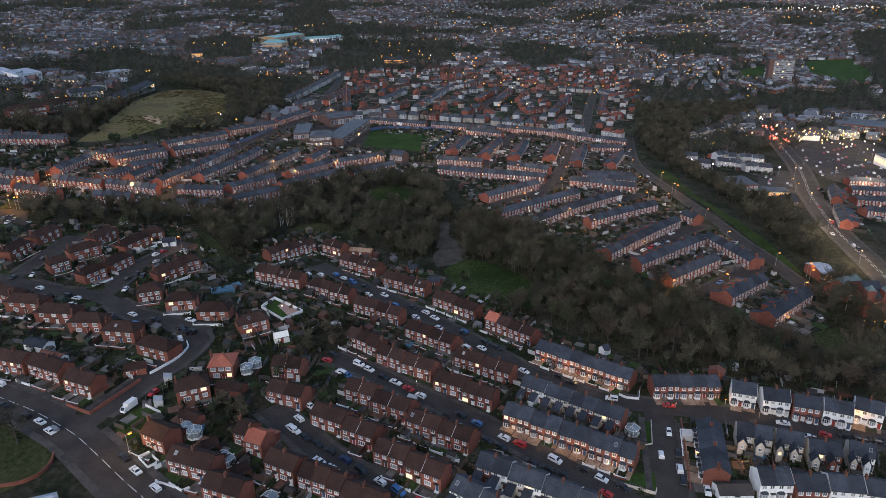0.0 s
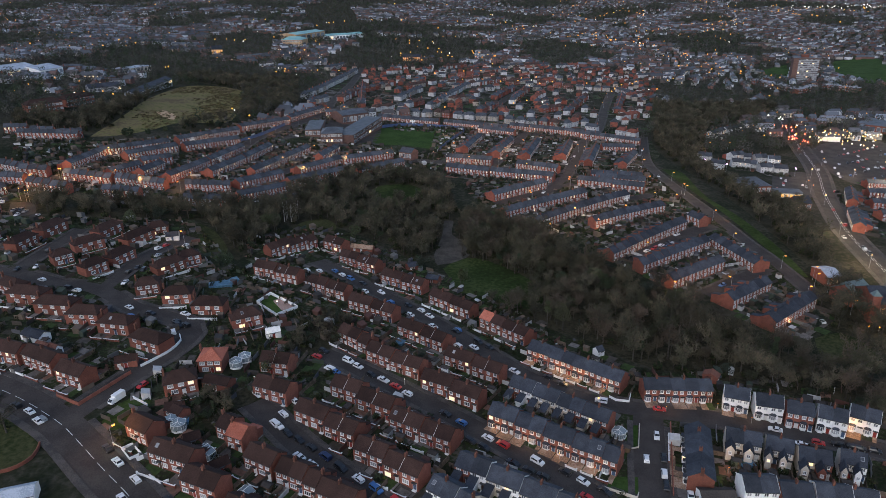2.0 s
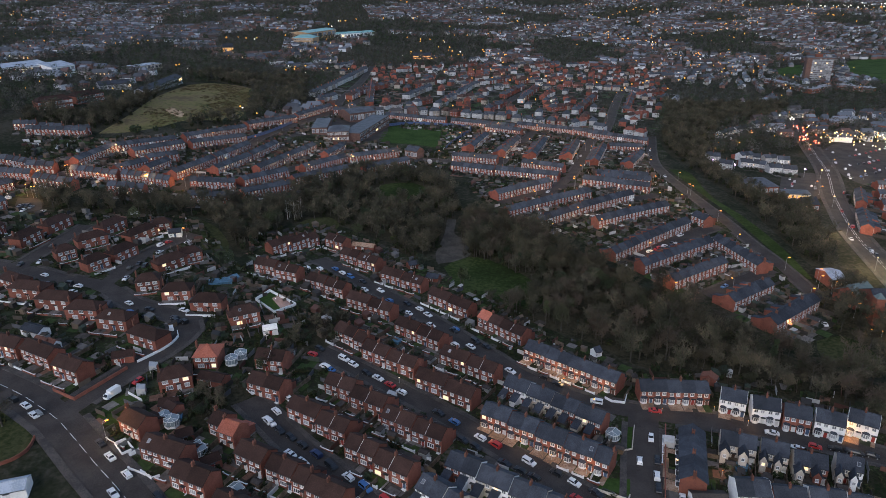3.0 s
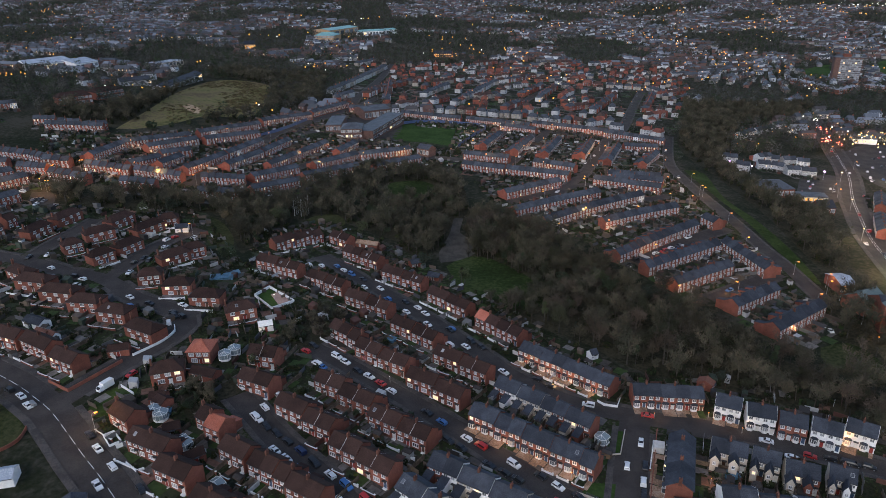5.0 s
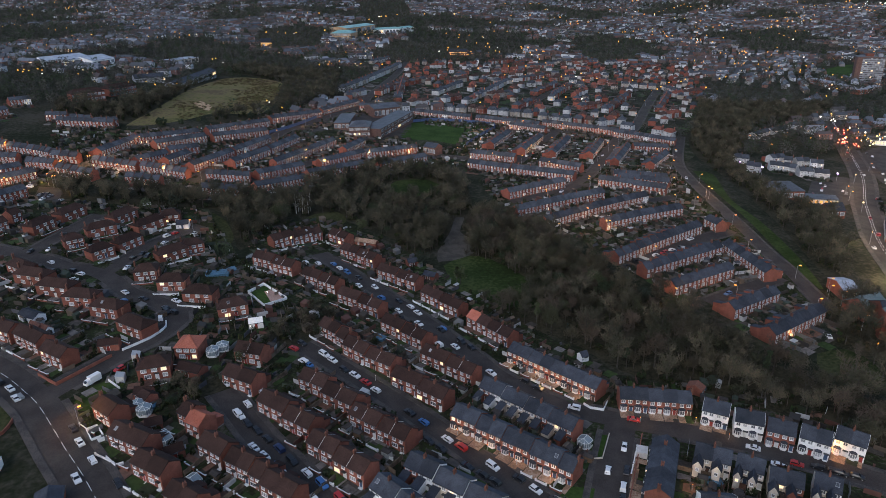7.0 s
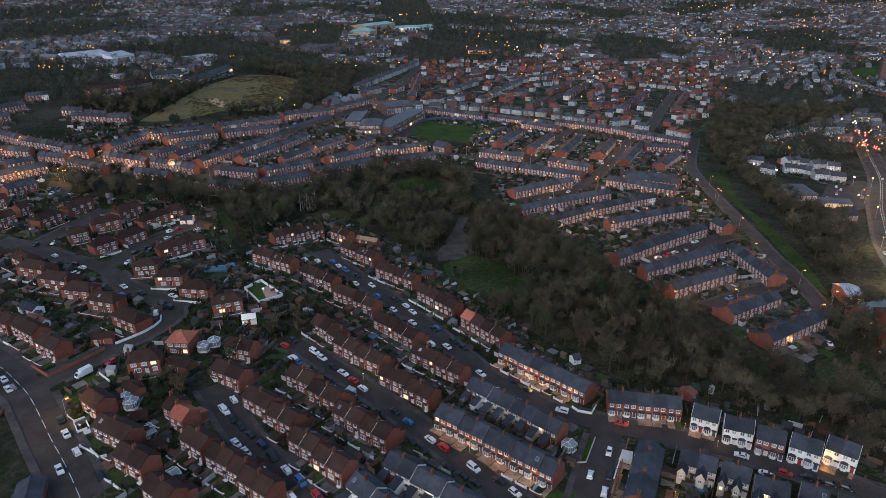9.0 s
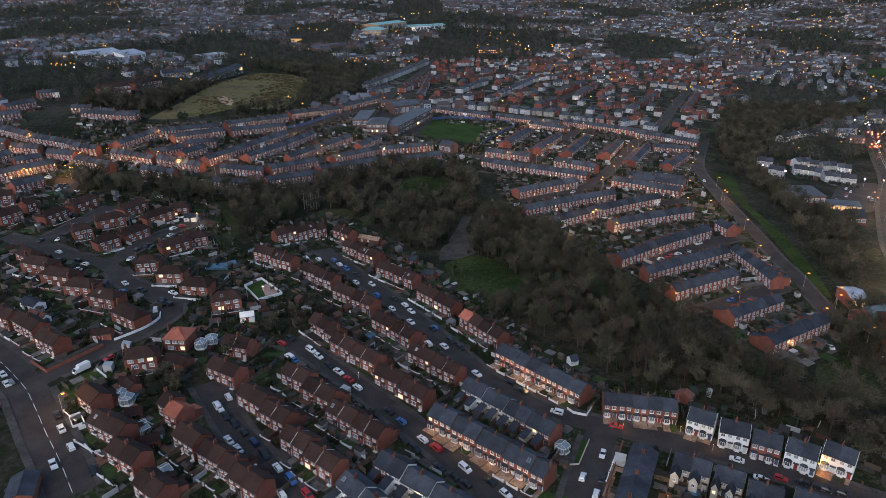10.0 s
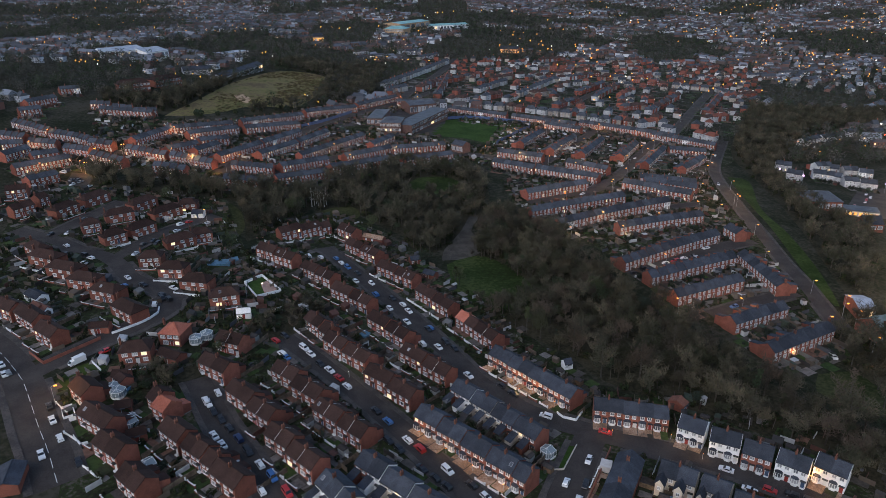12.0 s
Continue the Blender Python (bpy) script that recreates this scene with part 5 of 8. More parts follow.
def bush_mesh(i):
    key = ("bush", i)
    if key not in KITS:
        b, q = Mesh(), random.Random(40 + i)
        for _ in range(90):
            d = Vector((q.gauss(0, 1), q.gauss(0, 1), q.gauss(0, 1))).normalized() * q.uniform(0.6, 1.0)
            c = Vector((d.x * 0.9, d.y * 0.9, 0.75 + d.z * 0.8))
            u, v = Vector((q.gauss(0, 1), q.gauss(0, 1), q.gauss(0, 1))).normalized() * 0.28, Vector((q.gauss(0, 1), q.gauss(0, 1), q.gauss(0, 1))).normalized() * 0.28
            b.face([c - u, c + u * 0.6 + v, c + u - v * 0.7])
        KITS[key] = b.done("bush", LEAF)
    return KITS[key]


plots, forecourts = Mesh(), Mesh()


def plot_quad(mesh, x, y, a, u0, v0, u1, v1, lift):
    """A little bed, lawn or paved yard lying on the land."""
    ca, sa = math.cos(a), math.sin(a)
    pts = []
    for u, v in ((u0, v0), (u1, v0), (u1, v1), (u0, v1)):
        px, py = x + u * ca - v * sa, y + u * sa + v * ca
        pts.append((px, py, land(px, py) + lift))
    mesh.face(pts)


for x, y, a, w, d, z, style in PLOTS:
    ca, sa = math.cos(a), math.sin(a)

    def spot(u, v):
        return x + u * ca - v * sa, y + u * sa + v * ca

    for side in (-1, 1):
        v, end, lift = d / 2 + 0.1, d / 2 + (9.5 if side > 0 else 4.0), 0.09
        while v < end - 1.0:
            deep = rnd.uniform(1.8, 4.5)
            u = -w / 2 + 0.1
            while u < w / 2 - 0.5:
                uw = min(rnd.uniform(1.6, 5.5), w / 2 - 0.1 - u)
                mx, my = spot(u + uw / 2, side * (v + deep / 2))
                yard = side < 0 and style in ("slate", "white", "brick")
                if not on_road(mx, my, -2.2 if yard else 0.2) and rnd.random() < 0.9:
                    plot_quad(forecourts if yard and rnd.random() < 0.75 else plots, x, y, a, u, side * v, u + uw, side * min(end, v + deep), lift + (0.2 if yard else 0.0))
                    lift += 0.004
                u += uw
            v += deep
    front_is_street = style not in ("slate_back",)
    back = 1 if front_is_street else -1
    if front_is_street:
        px, py = spot(0, -d / 2 - 4.2)
        if not on_road(px, py, -1.0):
            g = new("garden_wall", garden_wall_mesh(w, 0.75, rnd.choice([BRICK, BRICK, RENDER_WHITE])))
            g.matrix_world = pose(px, py, land(px, py), 0, 0, math.degrees(a))
            tagged(g, "low front garden wall with white coping", "garden wall", "front garden walls")
    fx, fy = spot(w / 2, back * (d / 2 + 0.3))
    ex, ey = spot(w / 2, back * (d / 2 + 9.0))
    if not on_road(ex, ey) and rnd.random() < 0.8:
        g = new("garden_fence", fence_mesh(9))
        g.matrix_world = pose(fx, fy, (land(fx, fy) + land(ex, ey)) / 2, 0, 0, math.degrees(a) + (0 if back > 0 else 180))
        tagged(g, "weathered wooden garden fence", "fence", "garden fences")
    sx, sy = spot(rnd.uniform(-0.3, 0.3) * w, back * (d / 2 + rnd.uniform(5.5, 8.5)))
    if rnd.random() < 0.4 and not on_road(sx, sy):
        s, t_ = shed_mesh()
        g = new("garden_shed", s)
        g.matrix_world = pose(sx, sy, land(sx, sy) + 0.02, 0, 0, math.degrees(a) + rnd.choice([0, 90]))
        tagged(g, "small wooden garden shed", "shed", "garden sheds")
        part("roof", t_, g)
    for _ in range(3):
        sx, sy = spot(rnd.uniform(-0.45, 0.45) * w, back * (d / 2 + rnd.uniform(3.5, 9.5)))
        if rnd.random() < 0.45 and not on_road(sx, sy):
            g = new("bush", bush_mesh(rnd.randrange(4)))
            k = rnd.uniform(0.7, 1.4)
            g.matrix_world = pose(sx, sy, land(sx, sy), 0, 0, rnd.uniform(0, 360)) @ Matrix.Scale(k, 4)
            tagged(g, "dark evergreen garden bush", "bush", "garden bushes")
tagged(new("forecourts", forecourts.done("forecourts", FORECOURT)), "tan paved front yards before the terraces", "front yards", "", "structure")
tagged(new("garden_beds", plots.done("garden_beds", PLOT)), "small lawns, paved yards and soil beds behind the houses", "gardens", "", "structure")

# yards between the farther terraces: walls, sheds, bins and shrubs past counting
yards, beds = Thicket(CLUTTER, LEAF), Mesh()
yard_wall = Mesh().box(-0.1, 0, -1, 0.1, 7.5, 1.5).done("yard_wall", CLUTTER)
outhouse = Mesh().box(-1.1, -0.9, -1, 1.1, 0.9, 2.1).box(-1.25, -1.05, 2.1, 1.25, 1.05, 2.25).done("outhouse", CLUTTER)
bin_ = Mesh().box(-0.3, -0.35, -0.3, 0.3, 0.35, 1.1).done("bin", CLUTTER)
for r in MID:
    a, L, n, cx, cy = row_frame(*r)
    d = STYLES[r[0]][2]
    for i in range(n):
        w = L / n
        off = (i - (n - 1) / 2) * w
        x, y = cx + off * math.cos(a), cy + off * math.sin(a)
        for side in (-1, 1):
            v, lift = d / 2 + 0.1, 0.09
            while v < d / 2 + 8:
                deep = rnd.uniform(2, 5)
                mx, my = x - side * (v + deep / 2) * math.sin(a), y + side * (v + deep / 2) * math.cos(a)
                if not on_road(mx, my, 0.3):
                    plot_quad(beds, x, y, a, -w / 2 + 0.1, side * v, w / 2 - 0.1, side * (v + deep), lift)
                    lift += 0.004
                v += deep
            ex, ey = x + w / 2 * math.cos(a) - side * (d / 2 + 7) * math.sin(a), y + w / 2 * math.sin(a) + side * (d / 2 + 7) * math.cos(a)
            wx, wy = x + w / 2 * math.cos(a) - side * d / 2 * math.sin(a), y + w / 2 * math.sin(a) + side * d / 2 * math.cos(a)
            if not on_road(ex, ey) and rnd.random() < 0.75:
                yards.add(yard_wall, pose(wx, wy, land(wx, wy), 0, 0, math.degrees(a) + (0 if side > 0 else 180)))
            for _ in range(4):
                u, v = rnd.uniform(-0.5, 0.5) * w, side * (d / 2 + rnd.uniform(1.5, 8))
                px, py = x + u * math.cos(a) - v * math.sin(a), y + u * math.sin(a) + v * math.cos(a)
                if on_road(px, py):
                    continue
                me = rnd.choice((outhouse, bin_, bush_mesh(0), bush_mesh(1), bush_mesh(2), bush_mesh(3)))
                yards.add(me, pose(px, py, land(px, py), 0, 0, math.degrees(a) + rnd.choice((0, 90))) @ Matrix.Scale(rnd.uniform(0.7, 1.5) if me.name.startswith("bush") else 1.0, 4))
tagged(new("yard_beds", beds.done("yard_beds", PLOT)), "paved yards and little lawns between the terraces", "gardens", "", "structure")
tagged(new("yard_clutter", yards.done("yard_clutter")), "yard walls, outhouses, bins and shrubs between the terraces", "yards", "", "stuff")

# what fills the gardens: fences, sheds, hedges, beds and heaps past counting
HOUSE_CELLS = {}
for h in HOUSES:
    HOUSE_CELLS.setdefault((int(h[0] // 20), int(h[1] // 20)), []).append(h)


def nearest_house(x, y):
    """The nearest home, and whether the place lies within its walls."""
    best, d0, within = None, 1e9, False
    for di in (-1, 0, 1):
        for dj in (-1, 0, 1):
            for h in HOUSE_CELLS.get((int(x // 20) + di, int(y // 20) + dj), ()):
                dx, dy = x - h[0], y - h[1]
                u, v = dx * math.cos(h[2]) + dy * math.sin(h[2]), -dx * math.sin(h[2]) + dy * math.cos(h[2])
                within = within or (abs(u) < h[3] / 2 + 1.2 and abs(v) < h[4] / 2 + 1.6)
                if dx * dx + dy * dy < d0:
                    d0, best = dx * dx + dy * dy, h
    return best, within


HEDGE = choice("hedges", [(0.022, 0.032, 0.014), (0.030, 0.042, 0.018), (0.050, 0.055, 0.022), (0.045, 0.038, 0.026)], 0.9, "island", 0.1)
heap, lawns = Thicket(CLUTTER, HEDGE), Mesh()
panel = Mesh().box(-2.0, -0.05, -0.8, 2.0, 0.05, 1.6).done("fence_panel", CLUTTER)
low_panel = Mesh().box(-1.6, -0.08, -0.8, 1.6, 0.08, 0.9).done("yard_wall_low", CLUTTER)
small_shed = Mesh().box(-1.0, -0.8, -0.8, 1.0, 0.8, 1.9).solid([(-1.15, -0.95, 1.9), (1.15, -0.95, 1.9), (1.15, 0, 2.4), (-1.15, 0, 2.4), (1.15, 0.95, 1.9), (-1.15, 0.95, 1.9)], [(0, 1, 2, 3), (3, 2, 4, 5), (1, 4, 2), (0, 3, 5)]).done("small_shed", CLUTTER)
crate = Mesh().box(-0.4, -0.3, -0.3, 0.4, 0.3, 0.8).done("crate", CLUTTER)
lean_to = Mesh().solid([(-1.5, -1.2, -1), (1.5, -1.2, -1), (1.5, 1.2, -1), (-1.5, 1.2, -1), (-1.5, -1.2, 2.0), (1.5, -1.2, 2.0), (1.5, 1.2, 2.7), (-1.5, 1.2, 2.7)],
                       [(4, 5, 6, 7), (0, 1, 5, 4), (1, 2, 6, 5), (2, 3, 7, 6), (3, 0, 4, 7)]).done("lean_to", CLUTTER)


def shrub(i):
    key = ("shrub", i)
    if key not in KITS:
        b, q = Mesh(), random.Random(70 + i)
        for _ in range(46):
            d = Vector((q.gauss(0, 1), q.gauss(0, 1), q.gauss(0, 1))).normalized() * q.uniform(0.6, 1.0)
            c = Vector((d.x, d.y, 0.8 + d.z * 0.9))
            u, v = Vector((q.gauss(0, 1), q.gauss(0, 1), q.gauss(0, 1))).normalized() * 0.4, Vector((q.gauss(0, 1), q.gauss(0, 1), q.gauss(0, 1))).normalized() * 0.4
            b.face([c - u, c + u * 0.6 + v, c + u - v * 0.7])
        KITS[key] = b.done("shrub", HEDGE)
    return KITS[key]


q = random.Random(31)
for poly in GARDEN_LAND:
    xs, ys = [p[0] for p in poly], [p[1] for p in poly]
    for i in range(int((max(xs) - min(xs)) / 3.4) + 1):
        for j in range(int((max(ys) - min(ys)) / 3.4) + 1):
            x, y = min(xs) + 3.4 * (i + q.random()), min(ys) + 3.4 * (j + q.random())
            if y < 105 or not inside(poly, x, y) or on_road(x, y, 0.6) or inside(PAVED_GARDEN, x, y):
                continue
            h, within = nearest_house(x, y)
            if h is None or within:
                continue
            a = h[2]
            z, t = land(x, y), q.random()
            turn = math.degrees(a) + q.choice((0, 90, 90)) + q.gauss(0, 3)
            if t < 0.22:
                plot_quad(lawns, x, y, a, -q.uniform(1, 2.4), -q.uniform(1, 2.4), q.uniform(1, 2.4), q.uniform(1, 2.4), 0.16 + 0.1 * q.random())
            elif t < 0.42:
                heap.add(panel, pose(x, y, z, 0, 0, turn))
            elif t < 0.50:
                heap.add(low_panel, pose(x, y, z, 0, 0, turn))
            elif t < 0.56:
                heap.add(q.choice((small_shed, lean_to)), pose(x, y, z, 0, 0, turn))
            elif t < 0.62:
                heap.add(crate, pose(x, y, z, 0, 0, turn))
            elif t < 0.90:
                heap.add(shrub(q.randrange(5)), pose(x, y, z, 0, 0, turn) @ Matrix.Diagonal((q.uniform(0.5, 1.6), q.uniform(0.5, 1.4), q.uniform(0.5, 1.5), 1)))
tagged(new("garden_lawns", lawns.done("garden_lawns", PLOT)), "little lawns, slabs and beds in the gardens", "gardens", "", "structure")
tagged(new("garden_clutter", heap.done("garden_clutter")), "fence panels, sheds, hedges and heaps in the gardens", "garden clutter", "", "stuff")


# ---- trees
def bare_tree(i, high=10.0, wide=3.6, twigs=520, bark=None, thick=1.0, stem=None):
    q = random.Random(100 + i)
    t, c = Mesh(), Mesh()
    t.tube((0, 0, -0.8), (0, 0, high * 0.35), 0.24, 0.17, 7)
    t.tube((0, 0, high * 0.35), (q.uniform(-.4, .4), q.uniform(-.4, .4), high * 0.8), 0.17, 0.05, 5)
    limbs = []
    for k in range(11):
        z0 = high * q.uniform(0.25, 0.65)
        ang = k * 2.4 + q.uniform(-0.3, 0.3)
        r = wide * q.uniform(0.5, 0.95)
        tip = Vector((r * math.cos(ang), r * math.sin(ang), min(high * 0.93, z0 + r * q.uniform(0.5, 1.2))))
        t.tube((0, 0, z0), tip, 0.09, 0.03, 4)
        limbs.append((Vector((0, 0, z0)), tip))
    limbs.append((Vector((0, 0, high * 0.5)), Vector((0, 0, high * 0.9))))
    for _ in range(twigs):
        a, b = q.choice(limbs)
        p = a.lerp(b, q.uniform(0.35, 1.05)) + Vector((q.gauss(0, 0.45), q.gauss(0, 0.45), q.gauss(0, 0.45)))
        d = Vector((q.gauss(0, 0.6), q.gauss(0, 0.6), q.uniform(0.2, 1.2))).normalized() * q.uniform(0.6, 1.5)
        s = d.orthogonal().normalized() * q.uniform(0.05, 0.12) * thick
        c.face([p - s, p + s, p + d])
    return t.done("trunk", stem or BARK), c.done("crown", bark or TWIG)


def leafy_tree(i, high=8.0, wide=2.2, cone=False, n=650):
    q = random.Random(300 + i)
    t, c = Mesh(), Mesh()
    t.tube((0, 0, -0.8), (0, 0, high * 0.6), 0.2, 0.08, 6)
    for k in range(6):
        z0 = high * q.uniform(0.2, 0.55)
        ang = k * 2.4
        t.tube((0, 0, z0), (wide * .6 * math.cos(ang), wide * .6 * math.sin(ang), z0 + wide * .5), 0.06, 0.02, 4)
    lumps = [(Vector((q.gauss(0, .5), q.gauss(0, .5), 0)) * wide * 0.75, q.uniform(0.45, 0.95)) for _ in range(9)]
    for _ in range(n):
        o, hgt = q.choice(lumps)
        d = Vector((q.gauss(0, 1), q.gauss(0, 1), q.gauss(0, 1))).normalized()
        z = high * hgt
        r = wide * (0.5 if not cone else max(0.1, 0.9 * (1 - hgt)))
        p = Vector((o.x * (1 if not cone else 1 - hgt), o.y * (1 if not cone else 1 - hgt), z * 0.9)) + d * r * q.uniform(0.7, 1.05)
        p.z = max(0.4, p.z)
        u = Vector((q.gauss(0, 1), q.gauss(0, 1), q.gauss(0, 1))).normalized() * 0.3
        v = u.orthogonal().normalized() * 0.22
        c.face([p - u, p + v, p + u * 0.8 - v * 0.4])
    return t.done("trunk", BARK), c.done("crown", LEAF)


BARE = [bare_tree(i, h, w_) for i, (h, w_) in enumerate(((10, 3.6), (12, 4.2), (8.5, 3.0), (11, 3.2), (7, 2.8)))]
LEAFY = [leafy_tree(i, h, w_, c) for i, (h, w_, c) in enumerate(((8, 2.6, False), (10, 2.4, True), (6, 2.4, False)))]


def plant(kit, x, y, k, bare, group):
    t, c = kit
    ob = new("bare_tree" if bare else "evergreen_tree", t)
    ob.matrix_world = pose(x, y, land(x, y), 0, 0, rnd.uniform(0, 360)) @ Matrix.Diagonal((k * rnd.uniform(0.9, 1.15), k, k * rnd.uniform(0.85, 1.15), 1))
    tagged(ob, "leafless winter tree with fine brown twigs" if bare else "dark green evergreen tree", "tree", group)
    part("crown", c, ob)


TWIG_WOOD = choice("wood_twigs", [(0.094, 0.083, 0.063), (0.078, 0.073, 0.053), (0.106, 0.095, 0.069), (0.070, 0.075, 0.048), (0.110, 0.091, 0.072)], 0.9, "island", 0.1, clump=0.13)
SMALL = [bare_tree(20 + i, h, w_, 300, TWIG_WOOD, 2.0) for i, (h, w_) in enumerate(((9, 3.6), (10, 3.2), (7.5, 3.4)))]
DENSE = [bare_tree(30 + i, h, w_, 820, TWIG_WOOD, 0.95) for i, (h, w_) in enumerate(((10, 3.8), (11, 3.4), (8, 3.4)))]
BIRCH = bare_tree(50, 12.0, 2.2, 420, None, 0.8, surface("birch_bark", [(0.3, (0.30, 0.28, 0.25)), (0.7, (0.44, 0.42, 0.39))], 1.5, 9, 0.9))
for x, y in [(-91.2, 342.7), (-90.9, 345.6), (-87.7, 343.5), (-87.8, 347.4), (-85.3, 346.2), (-91.1, 348.9), (-85.4, 350.1)]:
    plant(BIRCH, x, y, rnd.uniform(0.9, 1.15), True, "birches by the meadow")
for x, y in [(-94.1, 322.7), (-91.6, 327.4), (-107.0, 319.8), (-155.9, 319.2), (-161.6, 314.7), (-151.1, 324.0), (-94.3, 255.1), (-93.9, 258.5), (-11.9, 287.4), (6.6, 267.4), (7.9, 269.7), (-91.8, 285.0), (-48.8, 321.3)]:
    plant(rnd.choice(LEAFY), x, y, rnd.uniform(0.95, 1.3), False, "evergreens at the wood's edge")
planted = 0
far_trees_early = []
for name, gap, poly in WOODS:
    patch("wood_floor", poly, 0.04, LITTER, "brown leaf litter under winter trees", "wood floor")
    xs, ys = [p[0] for p in poly], [p[1] for p in poly]
    thick = Thicket(BARK, TWIG_WOOD)
    far = max(ys) > 420
    wide = min(ys) > 600
    for i in range(int((max(xs) - min(xs)) / gap) + 1):
        for j in range(int((max(ys) - min(ys)) / gap) + 1):
            x, y = min(xs) + gap * (i + rnd.random()), min(ys) + gap * (j + rnd.random())
            if not inside(poly, x, y) or on_road(x, y, 1.0) or inside(KNOLL, x, y):
                continue
            k = rnd.choice((0.55, 0.75, 0.9, 1.0, 1.15, 1.3)) * rnd.uniform(0.9, 1.1)
            if name == "copse":
                k *= 0.5
            if rnd.random() < {"valley": 0.08, "middle": 0.10, "copse": 0.35, "slope": 0.12}.get(name, 0.22):
                plant(rnd.choice(LEAFY), x, y, k, False, "trees of the wood") if planted < 340 else None
                planted += 1
            elif planted < 300 and not far and rnd.random() < 0.5:
                plant(rnd.choice(BARE), x, y, k, True, "trees of the wood")
                planted += 1
            else:
                if wide:
                    far_trees_early.append((x, y))
                    continue
                if rnd.random() < 0.6:
                    thick.add(shrub(rnd.randrange(5)), pose(x + rnd.uniform(-2, 2), y + rnd.uniform(-2, 2), land(x, y), 0, 0, rnd.uniform(0, 360)) @ Matrix.Diagonal((rnd.uniform(1.0, 2.2), rnd.uniform(1.0, 2.2), rnd.uniform(0.9, 1.9), 1)))
                t, c = rnd.choice(SMALL if far else DENSE)
                m = pose(x, y, land(x, y), 0, 0, rnd.uniform(0, 360)) @ Matrix.Scale(k, 4)
                thick.add(t, m)
                thick.add(c, m)
    if thick.v:
        tagged(new("woodland", thick.done("woodland")), "dense leafless winter woodland, brown and grey", "woodland", "", "stuff")


# ---- cars
PAINT = {n: choice(n.replace(" ", "_") + "_car_paint", [c], 0.3, "object", 0.5, 0.0, 0.12) for n, c in
         {"white": (0.78, 0.78, 0.78), "black": (0.02, 0.021, 0.024), "red": (0.42, 0.03, 0.03), "blue": (0.05, 0.14, 0.34), "grey": (0.22, 0.23, 0.24), "dark blue": (0.025, 0.04, 0.10)}.items()}


def car_meshes(paint, k):
    """Body, windows and wheel of a hatchback (0), saloon (1) or small van (2)."""
    key = ("car", paint, k)
    if key in KITS:
        return KITS[key]
    L, W_, H = ((4.0, 1.72, 1.46), (4.5, 1.8, 1.42), (4.4, 1.85, 1.75))[k]
    prof = ([(-.5, .32), (-.5, .62), (-.485, .98 / H), (-.40, 1.0), (.02, 1.0), (.22, .66), (.46, .56), (.5, .42), (.5, .22), (-.5, .2)],
            [(-.5, .3), (-.5, .62), (-.34, .68), (-.2, .99), (.04, 1.0), (.22, .68), (.46, .56), (.5, .42), (.5, .22), (-.5, .2)],
            [(-.5, .3), (-.5, .60), (-.49, .98), (-.45, 1.0), (.14, 1.0), (.30, .62), (.46, .52), (.5, .40), (.5, .2), (-.5, .18)])[k]
    pts = [(u * L, v * H) for u, v in prof]
    b, panes = Mesh(), []
    def half(z):
        return W_ / 2 * (1.0 if z < 0.68 * H else 1 - 0.22 * (z / H - 0.68) / 0.32)
    n = len(pts)
    left = [(x, half(z), z) for x, z in pts]
    right = [(x, -half(z), z) for x, z in pts]
    b.solid(left + right, [tuple(range(n))[::-1], tuple(range(n, 2 * n))] + [(i, (i + 1) % n, n + (i + 1) % n, n + i) for i in range(n)])
    e = 0.012
    for s in (1, -1):
        zt, zb = 0.94 * H, 0.69 * H
        xr, xf = (-.40 * L, .03 * L) if k != 1 else (-.2 * L, .04 * L)
        q = [(xr - .05 * L, s * (half(zb) + e), zb), (xf + .14 * L, s * (half(zb) + e), zb), (xf, s * (half(zt) + e), zt), (xr, s * (half(zt) + e), zt)]
        panes.append(("side_window", q if s < 0 else q[::-1]))
    (x0, z0), (x1, z1) = pts[4], pts[5]
    lo, hi = 0.1, 0.95
    w0, w1 = half(z0) * 0.92, half(z1) * 0.92
    panes.append(("windscreen", [(x1 + (x0 - x1) * lo + .02, -w1, z1 + (z0 - z1) * lo + .02), (x1 + (x0 - x1) * lo + .02, w1, z1 + (z0 - z1) * lo + .02),
            (x1 + (x0 - x1) * hi + .02, w0, z1 + (z0 - z1) * hi + .02), (x1 + (x0 - x1) * hi + .02, -w0, z1 + (z0 - z1) * hi + .02)]))
    (x0, z0), (x1, z1) = pts[3], pts[2]
    if k != 1:
        panes.append(("rear_window", [(x1 - .02, half(z1) * .8, 0.66 * H), (x1 - .02, -half(z1) * .8, 0.66 * H), (x0 - .04, -half(z0) * .9, 0.93 * H), (x0 - .04, half(z0) * .9, 0.93 * H)]))
    else:
        panes.append(("rear_window", [(-.335 * L, half(z1) * .85, 0.70 * H), (-.335 * L, -half(z1) * .85, 0.70 * H), (-.215 * L, -half(z0) * .9, 0.96 * H), (-.215 * L, half(z0) * .9, 0.96 * H)]))
    wh = Mesh()
    wh.tube((0, -0.1, 0), (0, 0.1, 0), 0.31, 0.31, 12, 0)
    wh.tube((0, -0.108, 0), (0, 0.108, 0), 0.18, 0.18, 8, 1)
    KITS[key] = (b.done("car", PAINT[paint]), [(nm, Mesh().face(p).done(nm, CAR_GLASS)) for nm, p in panes], KITS.setdefault("wheel", wh.done("wheel", TYRE, STEEL)), L, W_)
    return KITS[key]


